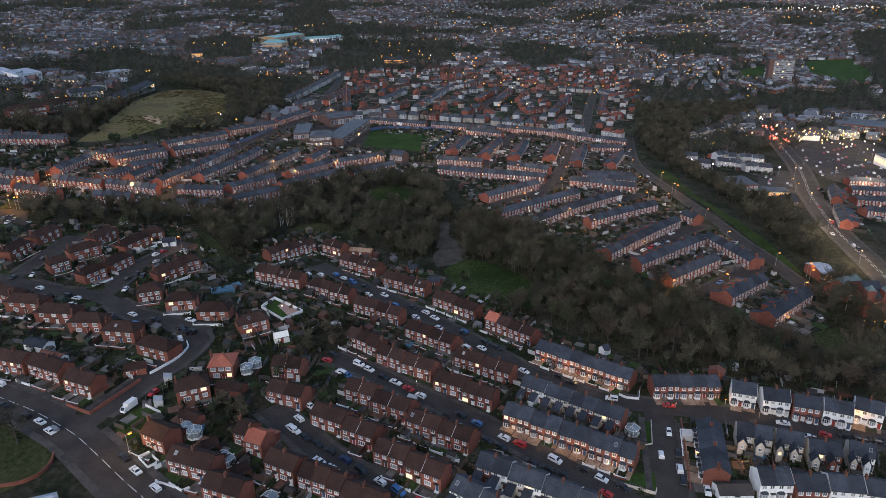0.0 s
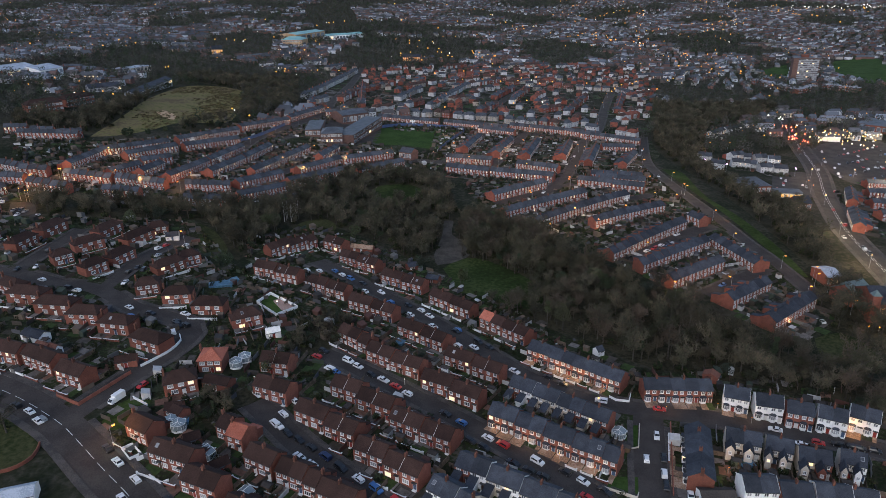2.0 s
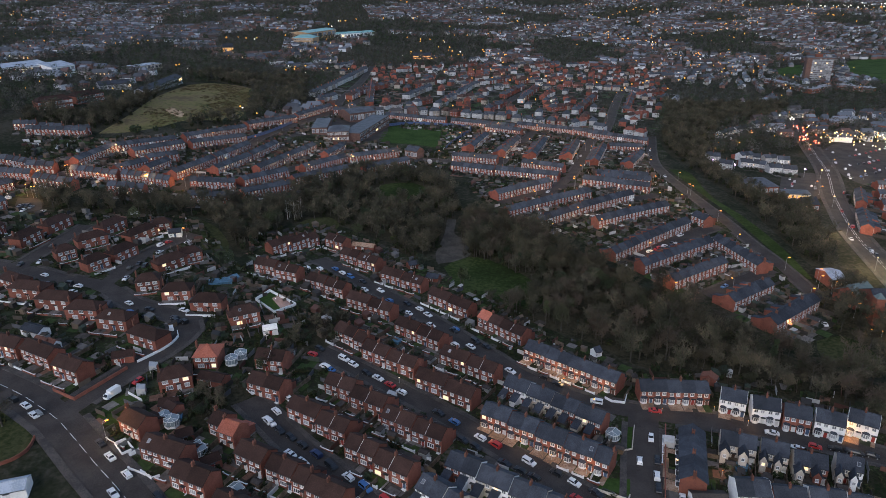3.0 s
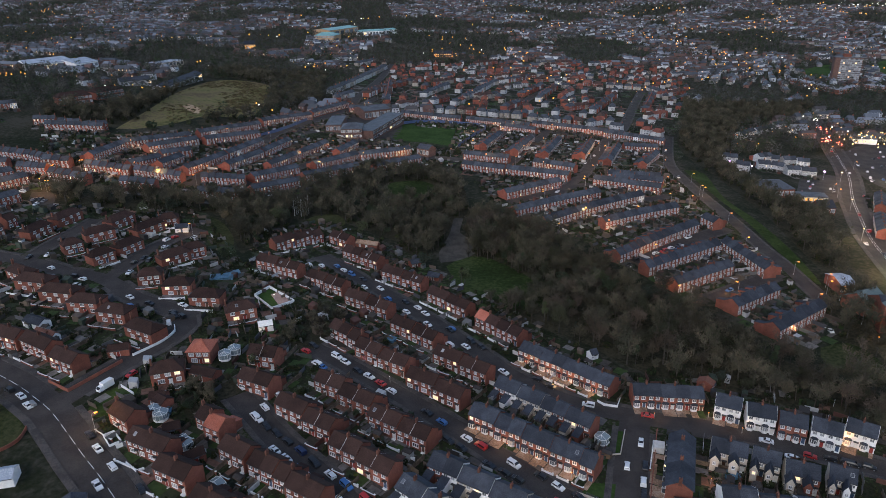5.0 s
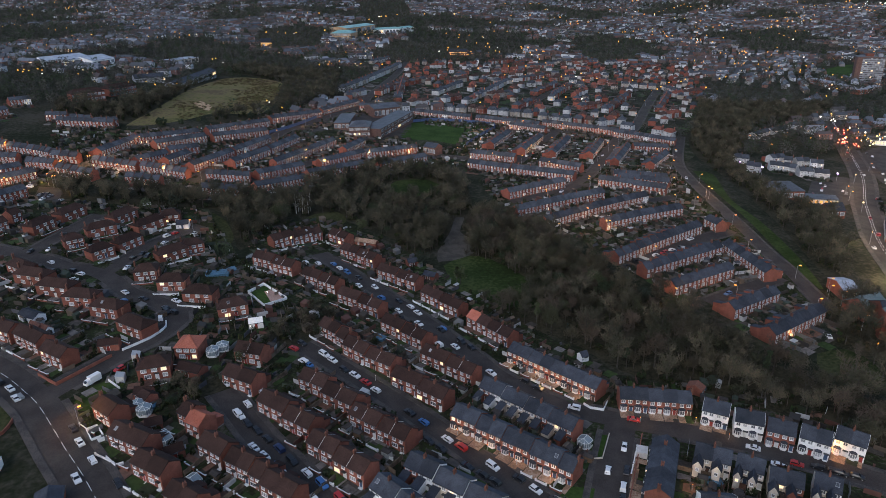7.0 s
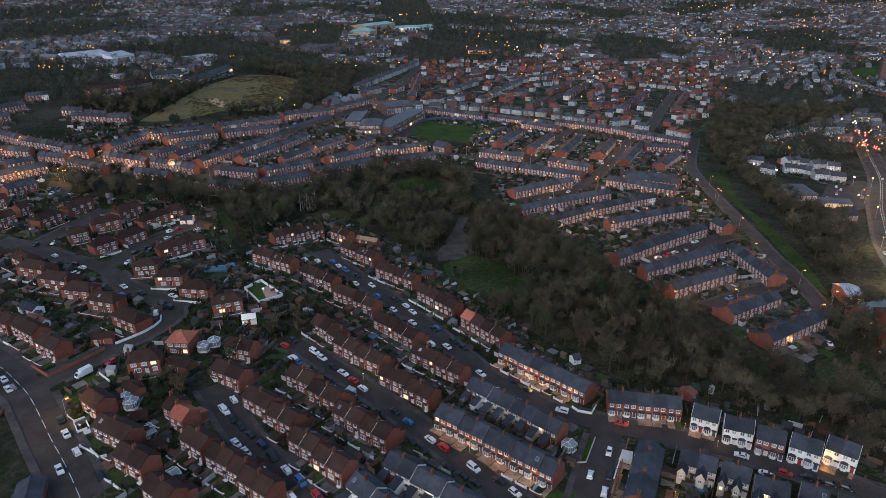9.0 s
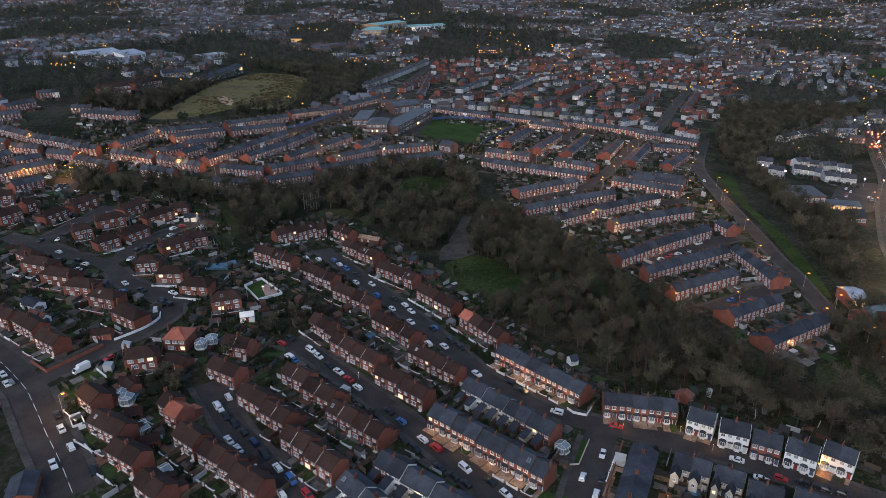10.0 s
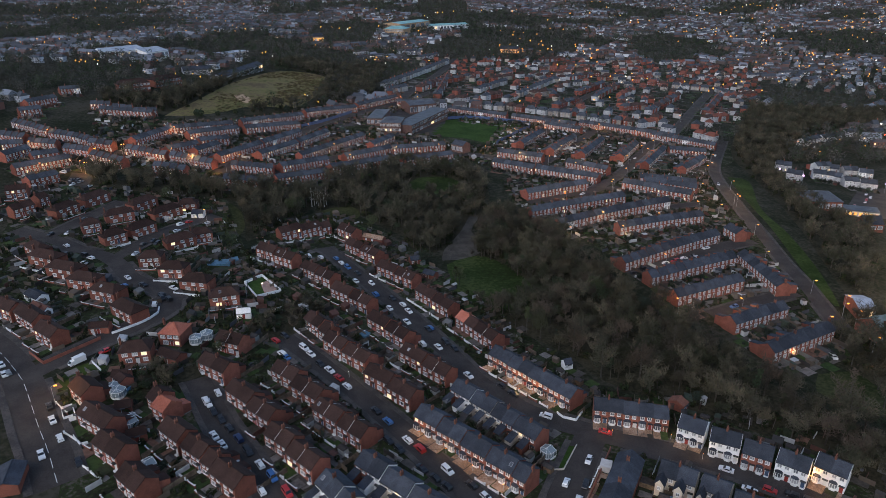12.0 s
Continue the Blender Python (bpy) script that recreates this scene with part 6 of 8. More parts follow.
def park(paint, x, y):
    k = rnd.choice((0, 0, 0, 1, 1, 2))
    body, glass, wheel, L, W_ = car_meshes(paint, k)
    a = heading(x, y) + (math.pi if rnd.random() < 0.5 else 0)
    ob = new("car", body)
    ob.matrix_world = pose(x, y, land(x, y) + 0.16, 0, -math.degrees(math.atan2(land(x + math.cos(a), y + math.sin(a)) - land(x, y), 1)), math.degrees(a)) @ Matrix.Scale(0.88, 4)
    tagged(ob, paint + (" hatchback", " saloon car", " people carrier")[k] + " parked beside the kerb", "car", "parked cars")
    if y > 300:
        # too far off to tell the panes and wheels apart
        ob.matrix_world = Matrix.Translation((0, 0, -0.3)) @ ob.matrix_world
        key = ("car_glazing", paint, k)
        if key not in KITS:
            t = Thicket()
            for _, me in glass:
                t.add(me, Matrix())
            KITS[key] = t.done("glazing")
        part("glazing", KITS[key], ob, "dark car windows", kind="stuff")
        return
    for nm, me in glass:
        part(nm, me, ob)
    for sx in (-0.3, 0.31):
        for sy in (-1, 1):
            part("wheel", wheel, ob, at=pose(sx * L, sy * (W_ / 2 - 0.09), 0.31))


for paint, places in CARS.items():
    for x, y in places:
        park(paint, x, y)

# ---- street lamps
pole = Mesh()
pole.tube((0, 0, -0.5), (0, 0, 1.2), 0.09, 0.08, 8).tube((0, 0, 1.2), (0, 0, 6.3), 0.06, 0.045, 8).tube((0, 0, 6.3), (0.9, 0, 6.55), 0.045, 0.04, 6)
POLE = pole.done("street_lamp", STEEL)
hood = Mesh().box(0.75, -0.14, 6.52, 1.45, 0.14, 6.66, 0, 0.8).done("lantern", STEEL)
# bowl larger than life, so that its shape holds the lens glow
bowl = Mesh().box(0.70, -0.22, 6.20, 1.50, 0.22, 6.515, 0).done("bowl", SODIUM)


def street_lamp(x, y, power):
    a = heading(x, y) + math.pi / 2
    ob = new("street_lamp", POLE)
    ob.matrix_world = pose(x, y, land(x, y) + 0.1, 0, 0, math.degrees(a))
    tagged(ob, "lit sodium street lamp on a grey steel pole", "street lamp", "street lamps")
    lantern = part("lantern", hood, ob)
    part("bowl", bowl, lantern, "glowing orange bowl")
    if power:
        l = new("lamp_light", bpy.data.lights.new("lamp_light", "POINT"))
        l.data.energy, l.data.color, l.data.shadow_soft_size = power, (1.0, 0.50, 0.16), 0.3
        l.parent = ob
        l.matrix_basis = pose(1.1, 0, 6.1)


for name_, width_, _, line_ in STREETS:  # lamps at even steps along the side streets beyond the wood
    if name_ == "mid_street":
        for p_, r_ in list(zip(spline(line_, 33.0), spline(line_, 33.0)[1:]))[::1]:
            n_ = Vector((r_.y - p_.y, p_.x - r_.x)).normalized() * (width_ / 2 + 0.7)
            px_, py_ = (p_.x + r_.x) / 2 + n_.x, (p_.y + r_.y) / 2 + n_.y
            if min(math.hypot(px_ - x, py_ - y) for x, y in LAMPS) > 19 and min(math.hypot(px_ - h[0], py_ - h[1]) for h in HOUSES) > 4.6:
                LAMPS.append((round(px_, 1), round(py_, 1)))
# lamps added to brighten the pale far streets
LAMPS += [(146.0, 700.0), (170.0, 800.0), (192.0, 890.0), (28.0, 742.0), (52.0, 846.0)]
for i, (x, y) in enumerate(LAMPS):
    street_lamp(x, y, 250 if x > 145 and y < 300 else 1600)

# ---- the town beyond: rows of houses past counting
HAND_BUILT = [poly for _, _, poly in WOODS] + OPEN_LAND


BOUNDS = [(poly, min(p[0] for p in poly), max(p[0] for p in poly), min(p[1] for p in poly), max(p[1] for p in poly)) for poly in HAND_BUILT]


def occupied(x, y):
    for poly, x0, x1, y0, y1 in BOUNDS:
        if x0 < x < x1 and y0 < y < y1 and inside(poly, x, y):
            return True
    return False


NEAR_TOWN = [(-250, 60), (-250, 230), (-300, 300), (-348, 335), (-372, 492), (-260, 470), (-60, 680), (160, 620), (190, 560), (420, 640), (420, 60)]
SUBURB = [(-158, 672), (-202, 808), (-222, 1104), (-96, 1142), (165, 1290), (345, 1260), (284, 983), (178, 633), (77, 646), (-84, 690), (-92, 674)]
SUBURB_ROWS = {  # rows of pairs of houses: their walls and roofs, and the two ends of each row
    "white and slate": [(-176.9, 754.9, -168.1, 862.4), (-168.1, 862.4, -160.4, 1032.4), (-160.9, 717.9, -149.9, 756.5), (-64.8, 691.4, -26.3, 687.3), (-5.9, 686.5, 41.1, 674.9), (45.4, 666.0, 77.9, 656.2), (122.2, 644.5, 135.1, 635.4), (-25.6, 784.0, 3.0, 920.4), (-74.1, 791.5, -51.9, 884.5), (-12.2, 919.9, 13.3, 936.4), (161.8, 965.9, 209.7, 957.8), (292.1, 1148.7, 326.2, 1171.2), (219.7, 962.1, 232.9, 908.8), (-203.9, 1024.1, -188.9, 1088.9)],
    "brick and brown": [(-135.1, 757.5, -123.7, 860.1), (21.2, 721.7, 42.3, 778.9), (41.6, 834.1, 71.6, 935.4), (23.0, 964.7, 56.6, 1016.8), (115.9, 727.4, 162.1, 879.5), (176.9, 758.7, 214.0, 901.0), (-105.7, 720.8, -129.1, 891.6), (210.3, 1211.8, 266.1, 1256.1), (-30.8, 1152.6, 5.9, 1205.5), (-59.3, 744.7, -43.4, 777.5)],
    "white and red": [(-91.6, 702.7, -70.7, 726.5), (89.3, 831.7, 108.9, 889.1), (-105.6, 901.2, -90.9, 922.6), (107.8, 1017.6, 141.7, 1045.1), (130.2, 976.4, 158.5, 964.5), (168.4, 711.2, 194.8, 739.4), (216.6, 892.0, 265.2, 948.5), (186.8, 1107.2, 207.0, 1095.1)],
    "cream and slate": [(-25.2, 695.4, -7.0, 686.1), (79.2, 659.8, 99.3, 654.0), (-120.4, 841.4, -98.0, 912.1), (62.8, 812.9, 89.3, 925.1), (65.4, 981.4, 101.1, 1014.8), (98.4, 1219.3, 157.5, 1264.8), (-72.6, 891.0, -48.6, 933.3), (17.1, 1109.3, 63.1, 1144.7), (-11.8, 797.7, 14.2, 824.9), (89.6, 742.2, 116.5, 768.2)],
    "bright white": [(102.1, 648.9, 116.9, 666.1), (150.3, 633.2, 168.1, 620.0), (-35.0, 741.3, -24.3, 766.8), (-115.3, 1044.7, -94.3, 1066.8), (-71.6, 1081.0, -50.4, 1109.0), (169.4, 1243.4, 213.0, 1274.1), (209.3, 1082.3, 234.7, 1080.2)],
}
SUBURB_LOOKS = {"white and slate": ((4, 0, 4), (1,)), "brick and brown": ((3, 3, 4), (5, 1)), "white and red": ((4, 3), (6, 6, 5)), "cream and slate": ((0, 3), (1, 5)), "bright white": ((4,), (1, 6))}
far = Mesh()


def far_house(mesh, tiles, x, y, z, ang, w, d, e, rg, hx, wall, roof, panes, stack):
    """Walls, roof with hipped or straight ends, windows on the viewer's side and a chimney stack; tiles: the mesh that takes the roof."""
    ca, sa = math.cos(ang), math.sin(ang)

    def P(a, b, c):
        return (x + a * ca - b * sa, y + a * sa + b * ca, z + c)

    W2, D2 = w / 2, d / 2
    body = [P(-W2, -D2, -2), P(W2, -D2, -2), P(W2, D2, -2), P(-W2, D2, -2), P(-W2, -D2, e), P(W2, -D2, e), P(W2, D2, e), P(-W2, D2, e), P(-W2, 0, rg), P(W2, 0, rg)]
    ends = [(1, 2, 6, 9, 5), (3, 0, 4, 8, 7)] if not hx else [(1, 2, 6, 5), (3, 0, 4, 7)]
    mesh.solid(body, [(0, 1, 5, 4), (2, 3, 7, 6)] + ends, wall)
    tiles.solid([P(-W2 - .2, -D2 - .3, e - .05), P(W2 + .2, -D2 - .3, e - .05), P(W2 + .2, D2 + .3, e - .05), P(-W2 - .2, D2 + .3, e - .05), P(-W2 - .2 + hx, 0, rg + .1), P(W2 + .2 - hx, 0, rg + .1)],
                [(0, 1, 5, 4), (2, 3, 4, 5), (1, 2, 5), (3, 0, 4)], roof)
    n = max(2, int(w / 2.6))
    for side in panes:
        for k in range(n):
            for zz in (0.8, 3.3):
                xx, yy = -W2 + (k + 0.5) * w / n, side * (D2 + 0.06)
                mesh.face([P(xx - .6, yy, zz), P(xx + .6, yy, zz), P(xx + .6, yy, zz + 1.3), P(xx - .6, yy, zz + 1.3)], 2)
    if stack:
        tiles.solid([P(W2 - .8, -.4, rg - 1), P(W2 - .1, -.4, rg - 1), P(W2 - .1, .4, rg - 1), P(W2 - .8, .4, rg - 1), P(W2 - .8, -.4, rg + 1.3), P(W2 - .1, -.4, rg + 1.3), P(W2 - .1, .4, rg + 1.3), P(W2 - .8, .4, rg + 1.3)],
                    [(4, 5, 6, 7), (0, 1, 5, 4), (1, 2, 6, 5), (2, 3, 7, 6), (3, 0, 4, 7)], 3)


q = random.Random(13)
far_trees = far_trees_early
far_lights, suburb_homes = [], []
SUBURB_MATERIALS = (surface("worn_cream_render", [(0.3, (0.27, 0.23, 0.20)), (0.7, (0.38, 0.34, 0.29))], 0.4, 5, 0.85, 0.1, "island", spread=0.25), SLATE_FAR, PANE_ISLAND, BRICK_ISLAND, RENDER_WORN, roofing("suburb_brown_tile", (0.060, 0.038, 0.033), (0.095, 0.058, 0.048), by="island"), roofing("suburb_red_tile", (0.15, 0.058, 0.044), (0.23, 0.085, 0.062), by="island"))
COLOURS = {0: "cream-rendered", 3: "red-brick", 4: "white-rendered"}
TILES = {1: "slate", 5: "brown tiled", 6: "red tiled"}
for look_, rows_ in SUBURB_ROWS.items():
    walls_, roofs_ = SUBURB_LOOKS[look_]
    for x0, y0, x1, y1 in rows_:
        L, ang = math.hypot(x1 - x0, y1 - y0), math.atan2(y1 - y0, x1 - x0)
        n = max(1, round(L / 13.5))
        for k in range(n):
            t = (k + 0.5) / n
            x, y = x0 + (x1 - x0) * t, y0 + (y1 - y0) * t
            w = min(11.5, L / n * 0.84)
            suburb_homes.append((x, y))
            body_, tiles_ = Mesh(), Mesh()
            hip, roof_, wall_ = q.choice((0.0, 2.4, 2.4)), q.choice(roofs_), q.choice(walls_)
            far_house(body_, tiles_, 0, 0, 0, 0, w, q.uniform(6.6, 7.6), 5.0, q.uniform(7.4, 8.2), hip, wall_, roof_, (-1, 1), q.random() < 0.7)
            if q.random() < 0.55:  # a gabled wing towards the street
                far_house(body_, tiles_, q.choice((-1, 1)) * w * 0.25, 0, 0, math.pi / 2, 9.4, 3.6, 4.8, 6.6, 0.0, q.choice(walls_), roof_, (), False)
            ob = new("house", body_.done("house", *SUBURB_MATERIALS))
            ob.matrix_world = pose(x, y, land(x, y), 0, 0, math.degrees(ang))
            tagged(ob, COLOURS[wall_] + " pair of houses with " + ("hipped " if hip else "gabled ") + TILES[roof_] + " roof", "house", "houses of the suburb")
            part("roof", tiles_.done("roof", *SUBURB_MATERIALS), ob)
suburb, suburb_plots = Mesh(), Mesh()
for i in range(22):  # what fills the streets behind
    for j in range(34):
        x, y = -220 + i * 26 + (j % 2) * 9 + q.uniform(-4, 4), 650 + j * 19 + q.uniform(-4, 4)
        if not inside(SUBURB, x, y) or on_road(x, y, 3.5) or occupied(x, y):
            continue
        gap_ = min((x - a) ** 2 + (y - b) ** 2 for a, b in suburb_homes)
        ang = heading(x, y)
        for _ in range(5):
            px_, py_ = x + q.uniform(-13, 13), y + q.uniform(-10, 10)
            if not on_road(px_, py_, 1.0):
                plot_quad(suburb_plots, px_, py_, ang, -q.uniform(2, 5), -q.uniform(2, 6), q.uniform(2, 5), q.uniform(2, 6), 0.12 + 0.2 * q.random())
        if gap_ > 190 and q.random() < 0.72:
            look_ = q.choice(("white and slate", "brick and brown", "brick and brown", "white and red", "white and red", "cream and slate"))
            far_house(suburb, suburb, x, y, land(x, y), ang, q.uniform(8, 12), 7.0, 5.0, q.uniform(7.2, 8.2), q.choice((0.0, 2.4)), q.choice(SUBURB_LOOKS[look_][0]), q.choice(SUBURB_LOOKS[look_][1]), (-1, 1), q.random() < 0.6)
            suburb_homes.append((x, y))
tagged(new("suburb_houses", suburb.done("suburb_houses", *SUBURB_MATERIALS)), "white, cream and brick houses crowded in leafy streets", "houses", "", "stuff")
tagged(new("suburb_gardens", suburb_plots.done("suburb_gardens", PLOT)), "lawns, soil and paving between the suburban houses", "gardens", "", "structure")
for _ in range(4200):
    x, y = q.uniform(-225, 350), q.uniform(630, 1290)
    if inside(SUBURB, x, y) and not on_road(x, y, 1.0) and not occupied(x, y) and min((x - a) ** 2 + (y - b) ** 2 for a, b in suburb_homes) > 42:
        far_trees.append((x, y, q.choice((0.16, 0.2, 0.25, 0.3, 0.4, 0.5, 0.7, 0.9))))

q = random.Random(11)
for i in range(-44, 48):
    for j in range(-3, 50):
        bx, by = i * 52.0 + (j % 2) * 20, 330 + j * 50.0 + max(0, j - 14) * 12
        ang = noise.noise((bx / 420, by / 420, 3.1)) * 2.2 + 0.35
        wood_here = noise.noise((bx / 230, by / 300, 9.7)) + 0.5 * noise.noise((bx / 90, by / 110, 4.2)) + (0.24 if 700 < by < 1700 and -420 < bx < 0 else 0.10 if bx < -200 and by < 1900 else 0.0)
        ca, sa = math.cos(ang), math.sin(ang)
        lit = q.random() < 0.10 + (0.30 if noise.noise((bx / 170, by / 260, 7.7)) > 0.02 else 0.0) * (1.0 if bx > -100 else 0.6)
        for row in (-1, 1):
            u = -25.0
            kind = q.random()
            while u < 22:
                w = q.choice((7.0, 9.5, 11.0, 14.0)) if kind < 0.7 else q.choice((12.0, 16.0, 26.0))
                v = row * q.uniform(11.0, 13.5)
                x, y = bx + (u + w / 2) * ca - v * sa, by + (u + w / 2) * sa + v * ca
                u += w + (q.uniform(3.0, 9.0) if kind < 0.7 else 1.0)
                if abs(x) > y * 0.95 + 120 or inside(NEAR_TOWN, x, y) or inside(SUBURB, x, y) or occupied(x, y) or (y < 760 and on_road(x, y, 4)):
                    continue
                if wood_here > 0.14 or q.random() < 0.16 or (-365 < x < -175 and 455 < y < 930):
                    far_trees.append((x, y, 1.2))
                    continue
                far_house(far, far, x, y, land(x, y), ang, w, q.uniform(6.2, 8.2), q.uniform(4.5, 5.6), q.uniform(7.0, 8.6), 0.0 if q.random() < 0.6 else 2.2, 0, 1, (-1 if (-sa * (25 - x) + ca * (0 - y)) < 0 else 1,) if y < 1250 else (), q.random() < 0.4)
        for _ in range(11 if wood_here < 0.1 else 20):
            x, y = bx + q.uniform(-27, 27), by + q.uniform(-27, 27)
            if not (inside(NEAR_TOWN, x, y) or inside(SUBURB, x, y) or occupied(x, y)) and abs(x) < y * 0.95 + 120:
                far_trees.append((x, y, q.choice((0.6, 0.8, 1.1, 1.5)) if wood_here < 0.1 else q.uniform(0.9, 1.7)))
        if lit and by > 560 and (by < 1600 or (i + j) % 3 == 0) and abs(bx) < by * 0.9 and not inside(NEAR_TOWN, bx, by) and not occupied(bx, by):
            for u in (-20, 12):
                if q.random() < 0.75:
                    far_lights.append((bx + u * ca, by + u * sa))
tagged(new("distant_houses", far.done("distant_houses", WALLS_FAR, ROOF_ISLAND, PANE_ISLAND, BRICK_ISLAND)), "distant streets of brick and white houses with slate roofs", "houses", "", "stuff")


def distant_trees(name, trees, mats, label):
    """Crowns of many loose sprays round a short trunk, all in one mesh."""
    g = np.random.default_rng(5)
    at = np.array([(t[0], t[1], land(t[0], t[1]), t[2] if len(t) > 2 else g.uniform(0.6, 1.25)) for t in trees])
    count = np.where(at[:, 1] < 640, 80, np.where(at[:, 1] < 950, 46, np.where(at[:, 1] < 1500, 26, 14)))
    who = np.repeat(np.arange(len(at)), count)
    o, k = at[who, :3], at[who, 3:4]
    size = np.where(o[:, 1:2] < 640, 0.62, np.where(o[:, 1:2] < 950, 0.85, np.where(o[:, 1:2] < 1500, 1.15, 1.6))) * k

    def unit():
        v = g.normal(size=(len(who), 3))
        return v / np.linalg.norm(v, axis=1, keepdims=True)

    c = o + np.array((0, 0, 4.6)) * k + unit() * g.uniform(0.45, 1.0, (len(who), 1)) * np.array((3.2, 3.2, 4.2)) * k
    u, v = unit() * size, unit() * size * 0.8
    tri = np.stack([c - u, c + v, c + u * 0.7 - v * 0.6], 1)
    foot = at[:, :3]
    kk = at[:, 3:4]
    stem = np.stack([foot + (-0.25, 0, -1), foot + (0.25, 0, -1), foot + np.array((0, 0, 5.0)) * kk], 1)
    co = np.concatenate([tri, stem]).reshape(-1, 3)
    n = len(co) // 3
    green = g.random(len(at)) < 0.28
    slot = np.concatenate([green[who].astype(np.int32), np.full(len(at), 2, np.int32)])
    me = bpy.data.meshes.new(name)
    me.vertices.add(n * 3)
    me.vertices.foreach_set("co", co.ravel())
    me.loops.add(n * 3)
    me.loops.foreach_set("vertex_index", np.arange(n * 3, dtype=np.int32))
    me.polygons.add(n)
    me.polygons.foreach_set("loop_start", np.arange(0, n * 3, 3, dtype=np.int32))
    for m in mats:
        me.materials.append(m)
    me.polygons.foreach_set("material_index", slot)
    me.update(calc_edges=True)
    me.validate()
    tagged(new(name, me), label, "trees", "", "stuff")


distant_trees("distant_trees", far_trees, (TWIG_HAZED, LEAF, BARK), "distant winter trees between the houses")

# lamps that stand in lines along the far streets: the two ends of each line, and how many
for x0, y0, x1, y1, n in ((349, 2223, 586, 2642, 9), (586, 2642, 615, 2403, 6), (300, 2409, 419, 2461, 4), (291, 1850, 372, 1945, 5), (365, 1821, 461, 1697, 7), (434, 1497, 506, 1532, 7), (408, 1294, 507, 1370, 8), (723, 2104, 778, 2128, 5)):
    far_lights += [(x0 + (x1 - x0) * k / n + 7 * math.sin(5 * k), y0 + (y1 - y0) * k / n + 14 * math.cos(3 * k)) for k in range(n)]
for x0, y0, x1, y1, n in ((681, 1971, 737, 2019, 4), (947, 2498, 1052, 2584, 4), (1098, 2388, 1149, 2313, 6), (1068, 2484, 1142, 2533, 4), (514, 1982, 605, 2043, 4), (433, 1200, 504, 1246, 4), (360, 1579, 487, 1748, 4), (-52, 1445, -21, 1258, 5), (18, 1422, 79, 1337, 7), (25, 1312, 56, 1295, 4), (-119, 1300, -56, 1239, 6), (-241, 912, -245, 984, 6)):
    far_lights += [(x0 + (x1 - x0) * k / n + 7 * math.sin(5 * k), y0 + (y1 - y0) * k / n + 14 * math.cos(3 * k)) for k in range(n)]
for x0, y0, x1, y1, n in ((-451, 1241, -400, 1314, 6), (-403, 1113, -363, 1055, 3), (-370, 846, -357, 868, 2), (-1096, 1813, -1187, 1963, 3), (-1329, 1962, -1126, 1720, 5), (-462, 608, -446, 634, 7), (-580, 1145, -580, 1218, 3), (-340, 594, -303, 625, 5), (85, 2073, 173, 2174, 2), (-182, 2013, -165, 2094, 3), (-348, 1781, -301, 1891, 3), (144, 1939, 230, 2048, 3)):
    far_lights += [(x0 + (x1 - x0) * k / n + 7 * math.sin(5 * k), y0 + (y1 - y0) * k / n + 10 * math.cos(3 * k)) for k in range(n)]

# globes grow with distance: each lamp's lens glow is put into their size
lights = Mesh()
for x, y in far_lights:
    z = land(x, y) + 6.5
    r = 0.4 + y / 1450
    lights.solid([(x + r, y, z), (x - r, y, z), (x, y + r, z), (x, y - r, z), (x, y, z + r), (x, y, z - r)],
                 [(0, 2, 4), (2, 1, 4), (1, 3, 4), (3, 0, 4), (2, 0, 5), (1, 2, 5), (3, 1, 5), (0, 3, 5)])
white_lamps = Mesh()
for x, y in far_lights[::5]:
    x, y, r = x + q.uniform(-20, 20), y + q.uniform(-20, 20), 0.4 + y / 2000
    z = land(x, y) + 4
    white_lamps.solid([(x + r, y, z), (x - r, y, z), (x, y + r, z), (x, y - r, z), (x, y, z + r), (x, y, z - r)],
                      [(0, 2, 4), (2, 1, 4), (1, 3, 4), (3, 0, 4), (2, 0, 5), (1, 2, 5), (3, 1, 5), (0, 3, 5)])
tagged(new("distant_white_lamps", white_lamps.done("distant_white_lamps", LED)), "distant white lamps and lit windows", "lamps", "", "stuff")
tagged(new("distant_street_lamps", lights.done("distant_street_lamps", SODIUM_FAR)), "distant orange sodium street lamps", "street lamps", "", "stuff")


# ---- landmarks
DARK_BRICK = brickwork("school_brick", (0.10, 0.062, 0.055), (0.15, 0.09, 0.08))
TEAL = surface("teal_roof", [(0.3, (0.16, 0.34, 0.34)), (0.7, (0.26, 0.46, 0.45))], 0.1, 2, 0.5)
GREY_SHEET = surface("grey_sheet_roof", [(0.2, (0.055, 0.06, 0.07)), (0.8, (0.11, 0.115, 0.13))], 0.2, 3, 0.6)
PALE_SHEET = surface("pale_sheet_roof", [(0.3, (0.30, 0.34, 0.40)), (0.7, (0.45, 0.49, 0.56))], 0.2, 3, 0.6)
GREEN_SLATE = surface("green_grey_roof", [(0.3, (0.11, 0.15, 0.15)), (0.7, (0.17, 0.21, 0.21))], 0.2, 3, 0.7)
CONCRETE = surface("pale_concrete", [(0.2, (0.24, 0.25, 0.27)), (0.8, (0.36, 0.37, 0.40))], 0.3, 3, 0.8)
VIOLET = glow("violet_white_lamp", (0.85, 0.5, 1.0), 5)
AMBER = glow("amber_white_lamp", (1.0, 0.62, 0.24), 3.5)
WARM = glow("warm_window_light", (1.0, 0.45, 0.10), 0.7)
SHOP = glow("shop_light", (1.0, 0.78, 0.42), 0.8)


